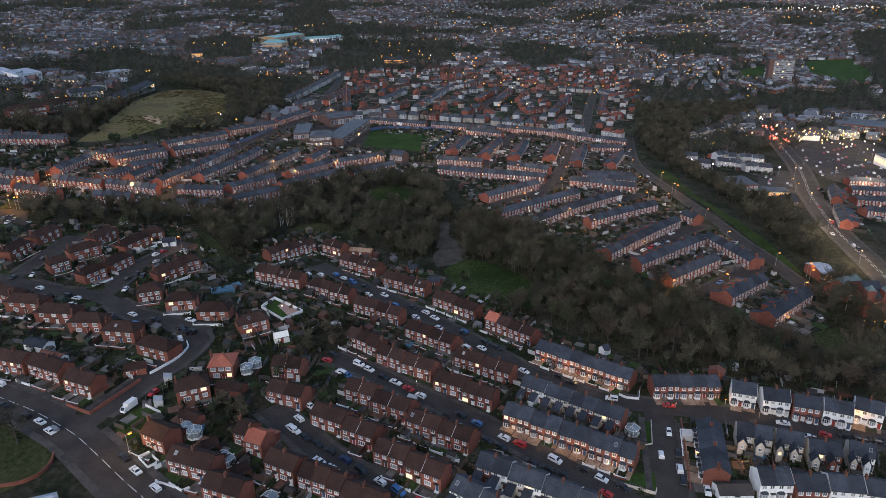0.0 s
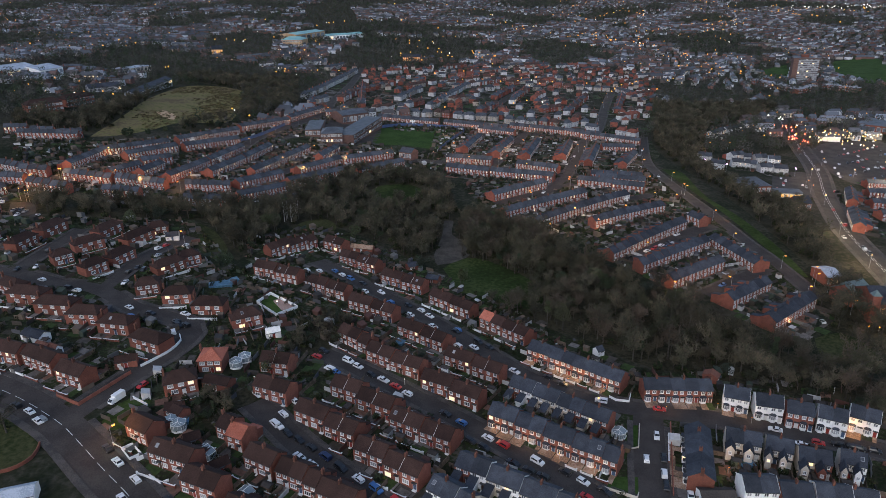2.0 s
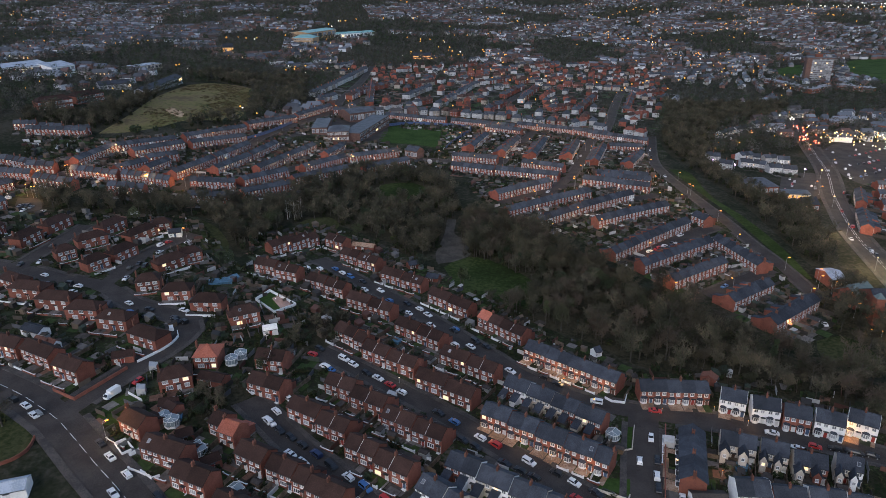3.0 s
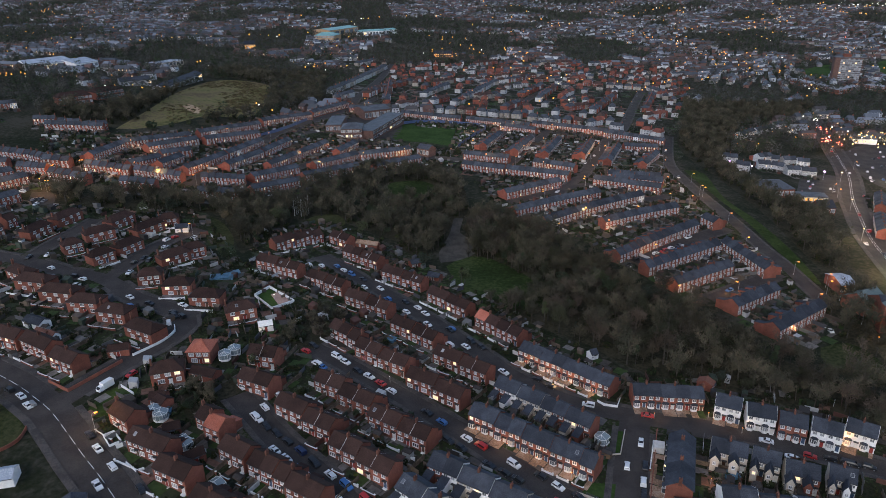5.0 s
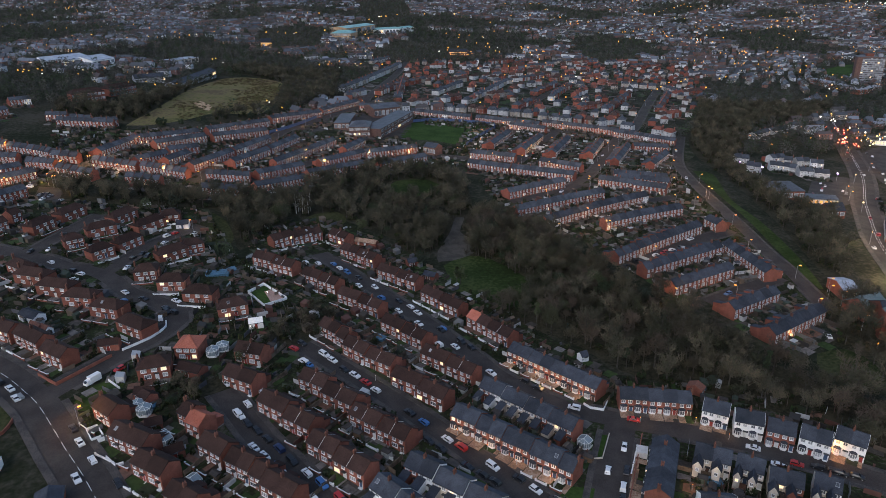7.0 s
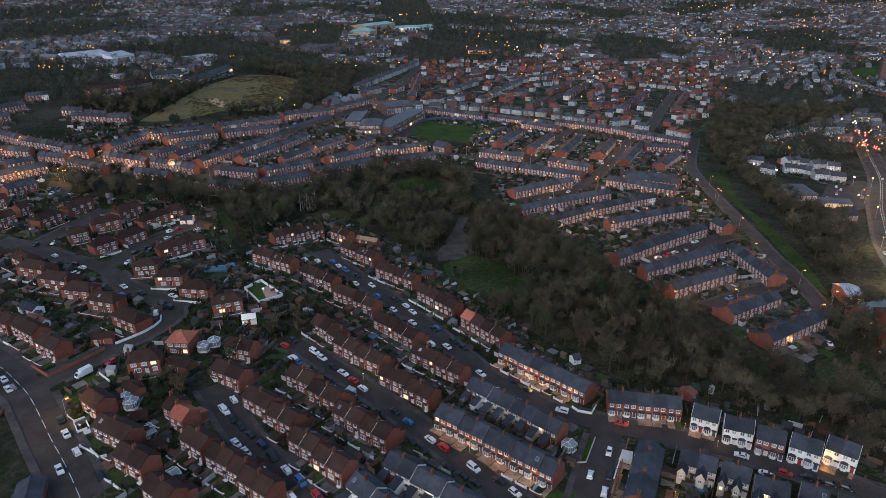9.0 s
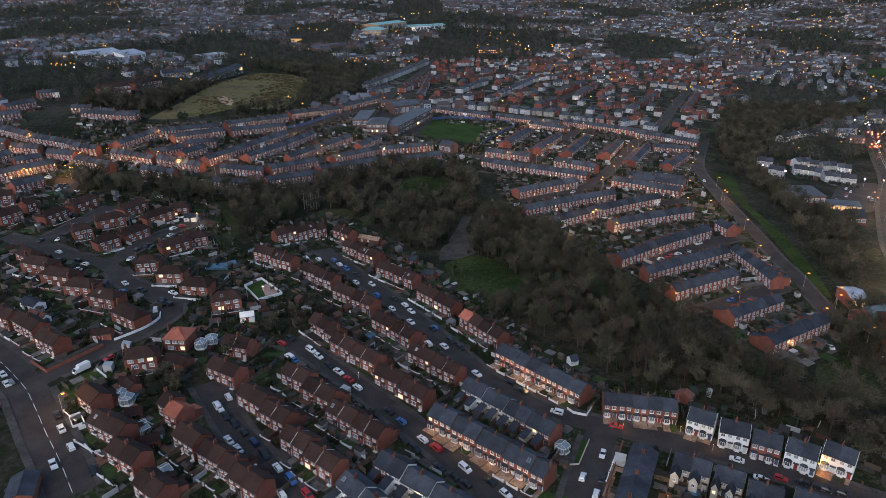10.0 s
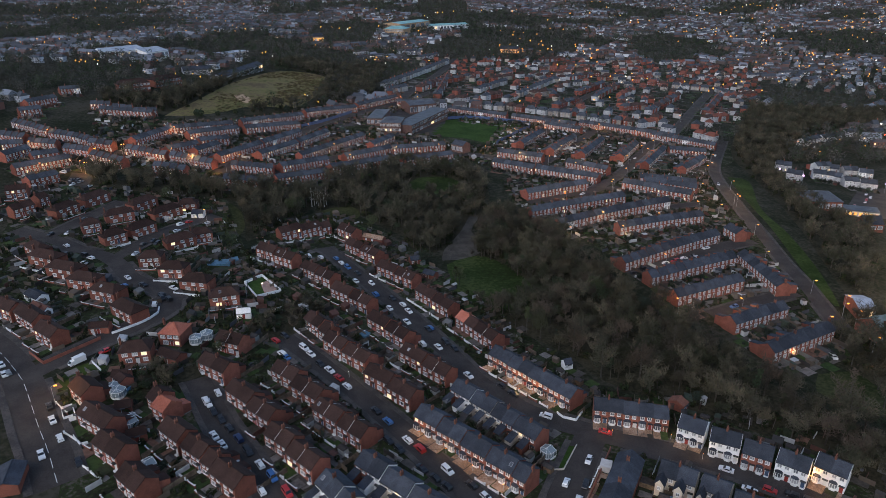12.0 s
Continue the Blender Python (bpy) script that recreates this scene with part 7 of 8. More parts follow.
def hall(name, label, x0, y0, x1, y1, depth, high, wall, roof, rise=0.0, rows=1, cols=8, pane=PANE, hip=0.0, tall=1.5):
    """A large building whose front foot runs from the first point to the second; depth goes away from the viewer."""
    a = math.atan2(y1 - y0, x1 - x0)
    w = math.hypot(x1 - x0, y1 - y0)
    nx_, ny_ = -math.sin(a), math.cos(a)
    if nx_ * (x0 - 25) + ny_ * y0 < 0:
        a += math.pi
        nx_, ny_ = -nx_, -ny_
    cx, cy = (x0 + x1) / 2 + nx_ * depth / 2, (y0 + y1) / 2 + ny_ * depth / 2
    z = max(land(cx, cy), land((x0 + x1) / 2, (y0 + y1) / 2) - 0.5)
    ob = new(name, wall_mesh(round(w, 1), depth, high, high + max(rise, 0.12), wall, 4.0, bool(hip) or not rise))
    ob.matrix_world = pose(cx, cy, z, 0, 0, math.degrees(a))
    tagged(ob, label, name.replace("_", " "))
    if rise:
        part("roof", roof_mesh(round(w, 1), depth, high, high + rise, roof, hip), ob)
    else:
        part("roof", Mesh().box(-w / 2 - .2, -depth / 2 - .2, high - .1, w / 2 + .2, depth / 2 + .2, high + .35).done("roof", roof), ob)
    for r in range(rows):
        for c in range(cols):
            ww = w / cols * 0.72
            at = pose(-w / 2 + (c + 0.5) * w / cols, -depth / 2, (r + 0.3) * high / rows)
            f = part("window", Mesh().box(-ww / 2, -0.06, 0, ww / 2, 0.02, high / rows * 0.5).done("window", WHITE), ob, at=at)
            part("pane", Mesh().face([(-ww / 2 + .12, -0.066, .12), (ww / 2 - .12, -0.066, .12), (ww / 2 - .12, -0.066, high / rows * 0.5 - .12), (-ww / 2 + .12, -0.066, high / rows * 0.5 - .12)]).done("pane", pane), f)
    return ob


# school with its playing field
hall("school_building", "brick school block with white glazed front and dark roof", -109.1, 529.1, -92.2, 531.4, 22, 8, DARK_BRICK, GREY_SHEET, 3.0, 2, 9, PANE, 5)
hall("school_building", "long brick school wing with dark flat roof", -83.2, 532.4, -69.4, 608.3, 16, 8, DARK_BRICK, GREY_SHEET, 0, 2, 10)
hall("school_building", "brick school block with dark pitched roof", -106.2, 611.6, -84.7, 627.4, 24, 9, DARK_BRICK, GREY_SHEET, 2.5, 1, 7)
hall("school_building", "low school hall with dark flat roof", -125.8, 544.7, -113.1, 546.1, 40, 6, DARK_BRICK, GREY_SHEET, 0, 1, 4)
hall("school_building", "low school annexe with dark roof", -43.0, 497.5, -33.1, 491.9, 9, 6, DARK_BRICK, SLATE, 2.5, 1, 4)


def mesh_fence(label, pts, high, mat):
    line, b = spline(pts, 3.0), Mesh()
    for p, r in zip(line, line[1:]):
        z0, z1 = land(p.x, p.y), land(r.x, r.y)
        b.face([(p.x, p.y, z0 - .3), (r.x, r.y, z1 - .3), (r.x, r.y, z1 + high), (p.x, p.y, z0 + high)])
        b.tube((p.x, p.y, z0 - .3), (p.x, p.y, z0 + high + .1), .05, .05, 4)
    tagged(new("boundary_fence", b.done("boundary_fence", mat)), label, "fence")


mesh_fence("tall blue mesh fence round the playing field", [(-74.1, 603.9), (-47.3, 626.8), (4.1, 619.1), (-4.2, 570.6), (-13.3, 530.1)], 2.6, BLUE_FENCE)
mesh_fence("long blue mesh fence beside the school road", [(-166.8, 496.5), (-154.4, 547.9), (-141.7, 668.4)], 2.6, BLUE_FENCE)

# tower block with the low blocks in front of it
tx, ty = 553.6, 1116.6
tower = new("tower_block", Mesh().box(-20, -9, -5, 18, 9, 38).done("tower_block", DARK_BRICK))
tower.matrix_world = pose(tx, ty + 9, land(tx, ty), 0, 0, -14)
tagged(tower, "brick and pale concrete tower block of flats", "tower block")
part("roof", Mesh().box(-20.3, -9.3, 38, 18.3, 9.3, 38.8).done("roof", GREY_SHEET), tower)
part("plant_room", Mesh().box(-8, -5, 38.8, 2, 5, 43).done("plant_room", BRICK), tower)
part("plant_room", Mesh().box(9, -4, 38.8, 14, 4, 42).done("plant_room", CONCRETE), tower)
for s in range(12):
    z = 1.0 + s * 3.0
    band = part("balcony_band", Mesh().box(-12.5, -9.35, z, 17.5, -9.02, z + 1.25).done("balcony_band", CONCRETE), tower, "pale concrete balcony band")
    for k in range(9):
        part("pane", Mesh().face([(-12 + k * 3.3, -9.06, z + 1.3), (-9.3 + k * 3.3, -9.06, z + 1.3), (-9.3 + k * 3.3, -9.06, z + 2.9), (-12 + k * 3.3, -9.06, z + 2.9)]).done("pane", PANE), band)
hall("low_flats", "low brick flats with pale roof edge", 464.5, 1107.4, 488.4, 999.9, 12, 7, BRICK, CONCRETE, 0, 2, 14)
hall("low_flats", "low brick flats with pale roof edge", 487.3, 994.1, 533.0, 1031.2, 12, 7, BRICK, CONCRETE, 0, 2, 8)
hall("low_flats", "low brick flats with pale roof edge", 543.0, 1042.7, 574.2, 1001.1, 12, 7, BRICK, CONCRETE, 0, 2, 12)

# leisure centre far off
hall("leisure_centre", "sand-coloured leisure centre with teal roof", -349.4, 1319.4, -308.1, 1315.9, 40, 12, SAND, TEAL, 5, 2, 9, PANE, 10)
hall("leisure_centre", "sand-coloured leisure centre hall with teal roof", -340.4, 1410.1, -302.8, 1511.3, 45, 14, SAND, TEAL, 3, 1, 6)
hall("leisure_centre", "long white leisure centre wing with teal roof", -302.9, 1499.0, -254.6, 1531.6, 30, 10, RENDER_WHITE, TEAL, 3, 1, 8)
hall("leisure_centre", "low teal-roofed wing among the trees", -260.8, 1571.2, -233.9, 1616.6, 25, 8, RENDER_WHITE, TEAL, 3, 1, 4)

# big sheds and halls on the far hillside
hall("warehouse", "pale sheet-metal warehouse with white gables", -488.6, 689.8, -476.6, 704.6, 30, 7, RENDER_WHITE, PALE_SHEET, 3, 1, 5)
hall("warehouse", "pale sheet-metal warehouse with long roof", -475.5, 706.1, -462.5, 736.6, 40, 7, RENDER_WHITE, PALE_SHEET, 4, 1, 8, SHOP)
hall("warehouse", "pale sheet-metal warehouse with white gable", -451.9, 721.2, -444.4, 752.2, 35, 7, RENDER_WHITE, PALE_SHEET, 4, 1, 5)
hall("care_home", "large brick home with lit windows", -324.2, 548.5, -313.8, 572.8, 14, 7, BRICK, TILE_BROWN, 3, 2, 9, PANE, 4)
hall("care_home", "large brick home with lit windows", -333.1, 510.1, -315.9, 529.2, 14, 7, BRICK, TILE_BROWN, 3, 2, 9, PANE, 4)
hall("works_building", "grey works building with blue-grey roof", -361.4, 649.8, -338.1, 668.4, 18, 5, CONCRETE, SLATE, 3, 1, 8)
hall("works_building", "pale yard building below the hill", -313.1, 644.1, -321.6, 750.8, 14, 5, CONCRETE, SLATE, 3, 1, 8)
hall("works_building", "pale flat-roofed works building", -402.6, 798.0, -383.1, 836.1, 20, 6, RENDER_CREAM, PALE_SHEET, 0, 1, 8)
hall("chapel", "floodlit orange chapel front", -393.9, 1073.8, -378.5, 1079.9, 14, 9, SAND, SLATE, 5, 1, 5, WARM)
hall("villa", "lit white villa among the trees", -109.9, 1253.6, -76.8, 1252.3, 20, 7, BRICK, SLATE, 4, 2, 9, WARM)

# shops by the high road
hall("furniture_store", "brick store with big dark pitched roof", 189.8, 428.2, 210.0, 430.2, 22, 6, BRICK, GREY_SHEET, 3, 1, 6, PANE, 5)
hall("shop_parade", "low lit shop frontage with flat roof", 210.0, 428.6, 229.0, 425.5, 10, 4, RENDER_CREAM, GREY_SHEET, 0, 1, 7, WARM)
hall("gatehouse", "small brick building with gabled slate roof", 210.0, 394.7, 220.7, 396.6, 9, 4.5, BRICK, SLATE, 3.5, 1, 3)
hall("supermarket", "white supermarket with yellow lit front", 368.3, 558.8, 367.0, 529.7, 40, 9, RENDER_WHITE, GREY_SHEET, 0, 1, 6, SHOP)
hall("supermarket", "long red-brick supermarket hall", 425.9, 711.1, 458.2, 683.3, 35, 8, BRICK, GREY_SHEET, 0, 1, 8, PANE)
hall("filling_station", "lit white filling station canopy building", 352.6, 654.2, 370.9, 651.5, 18, 5, RENDER_WHITE, GREY_SHEET, 0, 1, 6, SHOP)
hall("restaurant", "low lit restaurant with flat roof", 382.1, 672.4, 397.1, 666.0, 16, 5, RENDER_CREAM, GREY_SHEET, 0, 1, 6, SHOP)
hall("depot", "long pale depot roof", 474.0, 777.4, 499.3, 759.6, 15, 5, RENDER_WHITE, PALE_SHEET, 0, 1, 8, PANE)
hall("workshop", "workshop with pale corrugated roof", 165.9, 268.9, 172.7, 269.7, 12, 4.5, BRICK, PALE_SHEET, 1.5, 1, 5)
hall("church_hall", "brick hall with wide green-grey slate roof", 167.6, 249.9, 178.2, 256.3, 11, 5, BRICK, GREEN_SLATE, 3.5, 1, 4, PANE)

# floodlit church with two towers
church = hall("church", "floodlit brick church with two small towers", 168.2, 238.8, 175.4, 238.4, 16, 8, BRICK, SLATE, 4, 1, 3, WARM)
for sx in (-3.2, 3.2):
    t_ = part("bell_tower", Mesh().box(-1.6, -1.6, -2, 1.6, 1.6, 11).box(-1.8, -1.8, 11, 1.8, 1.8, 11.5).done("bell_tower", BRICK), church, at=pose(sx, -7, 0))
    part("spire", Mesh().box(-1.6, -1.6, 11.5, 1.6, 1.6, 13.5, 0, 0.1).done("spire", GREEN_SLATE), t_)


def flood(x, y, high, power, colour=(1.0, 0.5, 0.14), mat=SODIUM):
    """A lit lantern on a short post, with its light; some stand for unseen sources."""
    ob = new("floodlight", Mesh().box(-.06, -.06, -high, .06, .06, 0).done("floodlight", STEEL))
    ob.matrix_world = pose(x, y, land(x, y) + high)
    tagged(ob, "small lit lantern on a post, in places an added light", "floodlight", "floodlights")
    # far lanterns are oversized to hold their glow
    half = 0.5 if mat is VIOLET else 0.34 if y > 400 else 0.16 if y > 225 else 0.08
    part("lantern", Mesh().box(-half, -half, 0, half, half, half * 1.6, 0, 0.7).done("lantern", mat), ob, "glowing lantern")
    l = new("flood_light", bpy.data.lights.new("flood_light", "POINT"))
    l.data.energy, l.data.color, l.data.shadow_soft_size = power, colour, 0.4
    l.parent = ob
    l.matrix_basis = pose(0, 0, 0.7)


for spot_ in ((162.8, 230.4), (166.4, 229.7), (170.6, 229.9)):
    flood(*spot_, 2.5, 110)
flood(123.1, 169.2, 2.6, 420, (1.0, 0.40, 0.08))
flood(-10.4, 180.6, 2.2, 160, (1.0, 0.85, 0.6), LED)
flood(-58.5, 199.1, 2.5, 70, (1.0, 0.75, 0.3), LED)
flood(-69.8, 178.1, 2.5, 50, (1.0, 0.7, 0.25), SODIUM)
# lanterns added for warm light on yards whose source is unseen
for spot_ in ((71.8, 177.2), (88.6, 179.6), (96.5, 172.7), (43.1, 191.1), (101.7, 152.6), (80.9, 148.9), (37.1, 152.0), (134.5, 233.7)):
    flood(*spot_, 2.0, 150, (1.0, 0.58, 0.24), SODIUM)
# lanterns added at even steps to warm the fronts of the slate terraces
for x0, y0, x1, y1 in ((31.0, 203.6, 57.0, 185.4), (15.5, 160.8, 47.0, 143.7)):
    for t_ in (0.08, 0.36, 0.62, 0.9):
        flood(round(x0 + (x1 - x0) * t_, 1), round(y0 + (y1 - y0) * t_, 1), 2.0, 130, (1.0, 0.55, 0.22), SODIUM)
# added lantern that warms the walled garden
flood(-64.0, 228.9, 2.0, 70, (1.0, 0.75, 0.5), LED)
flood(-134.5, 193.2, 2.5, 40, (1.0, 0.8, 0.45), LED)
flood(88.8, 155.4, 2.0, 90, (1.0, 0.6, 0.25))
flood(402.4, 659.1, 7, 12000, (1.0, 0.75, 0.4), LED)
flood(380.8, 581.3, 7, 12000, (1.0, 0.75, 0.4), LED)
flood(359.5, 653.0, 7, 3000, (1.0, 0.65, 0.3), SODIUM)
flood(326.0, 647.8, 7, 12000, (1.0, 0.45, 0.15), SODIUM)
flood(194.5, 514.1, 6, 500, (0.85, 0.5, 1.0), VIOLET)
flood(206.8, 501.5, 6, 500, (0.85, 0.5, 1.0), VIOLET)
flood(261.5, 506.6, 6, 500, (0.85, 0.5, 1.0), VIOLET)
for spot_ in ((272.5, 503.5), (239.3, 417.2), (212.3, 347.5), (199.0, 295.2), (308.0, 509.8), (314.4, 475.8)):
    flood(*spot_, 7, 9000, (1.0, 0.72, 0.42), AMBER)
flood(-275.0, 980.1, 6, 2500, (1.0, 0.7, 0.2), SODIUM)
flood(-360.7, 1004.4, 5, 2500, (1.0, 0.5, 0.15), SODIUM)

# white delivery van at the junction
vx, vy = -92.8, 161.0
van = new("delivery_van", Mesh().solid([(-2.9, -1.0, .45), (1.2, -1.0, .45), (1.2, 1.0, .45), (-2.9, 1.0, .45), (-2.9, -1.0, 2.75), (1.2, -1.0, 2.75), (1.2, 1.0, 2.75), (-2.9, 1.0, 2.75)],
                                       [(3, 2, 1, 0), (4, 5, 6, 7), (0, 1, 5, 4), (1, 2, 6, 5), (2, 3, 7, 6), (3, 0, 4, 7)]).done("delivery_van", PAINT["white"]))
van.matrix_world = pose(vx, vy, land(vx, vy) + .16, 0, 0, math.degrees(heading(vx, vy)) + 180) @ Matrix.Scale(0.88, 4)
tagged(van, "white box delivery van standing in the side street", "van")
part("cab", Mesh().solid([(1.2, -.95, .4), (2.9, -.95, .4), (2.9, -.95, 1.15), (2.2, -.85, 1.95), (1.2, -.85, 2.05), (1.2, .95, .4), (2.9, .95, .4), (2.9, .95, 1.15), (2.2, .85, 1.95), (1.2, .85, 2.05)],
                         [(0, 1, 2, 3, 4), (9, 8, 7, 6, 5), (1, 6, 7, 2), (2, 7, 8, 3), (3, 8, 9, 4), (0, 5, 6, 1)]).done("cab", PAINT["white"]), van)
part("windscreen", Mesh().face([(2.88, -.8, 1.22), (2.88, .8, 1.22), (2.24, .75, 1.93), (2.24, -.75, 1.93)]).done("windscreen", CAR_GLASS), van)
for sx in (-1.9, 2.0):
    for sy in (-.85, .85):
        part("wheel", KITS["wheel"], van, at=pose(sx, sy, .33))

# distant lamps of the retail park and the crossroads: too many to count
q = random.Random(21)
for mat, spots, label in ((LED, ((1438.7, 2624.0, 160, 40, 60), (381.9, 674.8, 20, 14, 9), (388.8, 620.9, 30, 20, 8), (354.8, 741.7, 6, 20, 5)), "white lamps of the retail park"),
                          (AMBER, ((392.0, 668.0, 24, 12, 26), (352.0, 640.0, 10, 10, 8), (378.0, 590.0, 25, 25, 8), (455.0, 740.0, 20, 14, 8)), "amber lamps and signs of the retail park"),
                          (TAIL, ((327.0, 645.0, 5, 9, 13), (348.0, 715.0, 4, 20, 7), (872.0, 1868.2, 12, 60, 12)), "red tail lights of queueing traffic"),
                          (SODIUM_FAR, ((787.2, 2194.0, 40, 60, 14), (1394.6, 2541.4, 200, 60, 40), (384.3, 667.3, 30, 18, 16), (443.2, 1788.0, 150, 120, 30), (445.4, 1337.2, 60, 40, 14)), "orange lamps of distant streets")):
    b = Mesh()
    for x, y, sx, sy, n in spots:
        for _ in range(n):
            px, py = x + q.gauss(0, sx), y + q.gauss(0, sy)
            # oversized globes, the lens glow put into the shape
            r = 0.35 + py / 1900
            z = land(px, py) + (1.2 if mat is TAIL else 6)
            b.solid([(px + r, py, z), (px - r, py, z), (px, py + r, z), (px, py - r, z), (px, py, z + r), (px, py, z - r)],
                    [(0, 2, 4), (2, 1, 4), (1, 3, 4), (3, 0, 4), (2, 0, 5), (1, 2, 5), (3, 1, 5), (0, 3, 5)])
    tagged(new("distant_lamps", b.done("distant_lamps", mat)), label, "lamps", "", "stuff")


# ---- small buildings and walls of the estate
def outbuilding(name, label, x, y, ang, w, d, high, rise, wall, roof):
    ob = new(name, wall_mesh(w, d, high, high + rise, wall, 1.5))
    ob.matrix_world = pose(x, y, land(x, y) + 0.05, 0, 0, ang)
    tagged(ob, label, name.replace("_", " "))
    part("roof", roof_mesh(w, d, high, high + rise, roof, 0, 0.2), ob)
    part("front_door", door_mesh(), ob, at=pose(0, -d / 2, 0))
    window(ob, 1.0, 0.9, pose(-w * 0.3, -d / 2, 0.9))


for x, y, ang, w, d, wall, roof, label in (
        (-129.7, 186.7, -25, 6.0, 3.5, BRICK, CLAY, "brick garage with pinkish roof"),
        (-125.4, 185.6, -25, 4.0, 3.0, RENDER_WHITE, CLAY, "white shed with pinkish roof"),
        (-98.9, 179.9, 20, 6.5, 4.0, BRICK, TILE_BROWN, "brick garage with brown roof"),
        (-137.4, 194.6, -20, 9.0, 4.5, RENDER_WHITE, SLATE, "white single-storey annexe with dark roof"),
        (-64.0, 144.2, 30, 4.5, 3.5, BRICK, TILE_BROWN, "brick garden room with brown roof"),
        (-53.5, 134.9, 40, 5.0, 3.5, BRICK, TILE_BROWN, "brick garden room with brown roof"),
        (-71.8, 155.1, -30, 4.5, 4.0, BRICK, TILE_BROWN, "small brick outhouse with brown roof"),
        (-73.9, 156.8, 10, 5.0, 3.5, BRICK, TILE_BROWN, "small brick outhouse with brown roof"),
        (-66.0, 170.6, -15, 9.0, 4.5, BRICK, TILE_BROWN, "long brick annexe with brown roof"),
        (57.1, 212.1, 30, 3.0, 3.0, RENDER_WHITE, SLATE, "small white garden building"),
        (73.6, 137.4, 0, 9.0, 5.0, RENDER_WHITE, ASPHALT, "white garage with flat dark roof"),
        (-16.6, 286.6, 30, 5.0, 4.0, BRICK, SLATE, "brick garden house with slate roof"),
        (-5.8, 272.6, -20, 6.0, 4.0, BRICK, SLATE, "brick garage with slate roof"),
        (-42.7, 305.7, -15, 12.0, 3.5, BRICK, FORECOURT, "low brick building with orange-tiled roof"),
        (-133.9, 298.1, 20, 6.0, 6.0, RENDER_WHITE, SLATE, "white house annexe with flat dormers"),
        (-97.3, 121.9, 20, 8.0, 5.0, RENDER_WHITE, PALE_SHEET, "pale-roofed building inside the road bend"),
        (-73.0, 113.3, -60, 9.0, 6.0, BRICK, SLATE, "brick house with slate roof inside the road bend"),
        (-58.5, 203.5, 25, 5.0, 3.0, RENDER_WHITE, WHITE, "white lit garden canopy"),
        (92.2, 196.5, 60, 3.5, 5.0, BRICK, CLAY, "little brick building with red roof")):
    outbuilding("outbuilding", label, x, y, ang, w, d, 2.4, 1.2, wall, roof)


PALE_GLASS, _, _b = shader("conservatory_glass", 0.1, 0, 0.6)
_b.inputs["Base Color"].default_value = (0.20, 0.24, 0.26, 1)


def conservatory(x, y, ang, w=3.8, d=3.2):
    """Dwarf wall, glazed sides between white posts, and a glass roof hipped at the garden end."""
    lo, up, rid = 0.6, 2.2, 3.0
    ring = [(-w / 2, d / 2), (-w / 2, -d / 2 + 0.9), (-w / 2 + 0.9, -d / 2), (w / 2 - 0.9, -d / 2), (w / 2, -d / 2 + 0.9), (w / 2, d / 2)]
    b, g, apex, back = Mesh(), Mesh(), (0, -d / 2 + 1.2, rid), (0, d / 2, rid)
    for (x0, y0), (x1, y1) in zip(ring, ring[1:]):
        b.face([(x0, y0, -1), (x1, y1, -1), (x1, y1, lo), (x0, y0, lo)])
        b.tube((x0, y0, up), (x1, y1, up), .06, .06, 4)
        b.tube((x0, y0, lo), (x1, y1, lo), .05, .05, 4)
        b.tube(((x0 + x1) / 2, (y0 + y1) / 2, lo), ((x0 + x1) / 2, (y0 + y1) / 2, up), .04, .04, 4)
        g.face([(x0 * .98, y0 * .98, lo), (x1 * .98, y1 * .98, lo), (x1 * .98, y1 * .98, up), (x0 * .98, y0 * .98, up)])
    for x0, y0 in ring:
        b.tube((x0, y0, lo), (x0, y0, up), .05, .05, 4)
        b.tube((x0, y0, up), (apex[0], max(apex[1], min(y0, d / 2)) if abs(x0) == w / 2 else apex[1], rid), .04, .04, 4)
    b.tube(apex, back, .06, .06, 4)
    ob = new("conservatory", b.done("conservatory", WHITE))
    ob.matrix_world = pose(x, y, land(x, y) + .05, 0, 0, ang)
    tagged(ob, "white-framed glass conservatory behind a house", "conservatory")
    part("side_glazing", g.done("side_glazing", PALE_GLASS), ob)
    r = Mesh()
    e = [(px, py, up - .02) for px, py in ring]
    for tri in ([e[0], e[1], apex, back], [e[1], e[2], apex], [e[2], e[3], apex], [e[3], e[4], apex], [e[4], e[5], back, apex]):
        r.face([(px, py, pz - .03) for px, py, pz in tri])
    part("glass_roof", r.done("glass_roof", PALE_GLASS), ob)


for x, y, ang in ((-64.5, 181.8, 20), (53.9, 162.6, -35), (-58.2, 138.8, -30), (-62.7, 185.4, 20), (-59.4, 139.8, -40), (-44.0, 125.8, -30), (-72.5, 150.9, 15), (-69.9, 149.5, 15)):
    conservatory(x, y, ang)


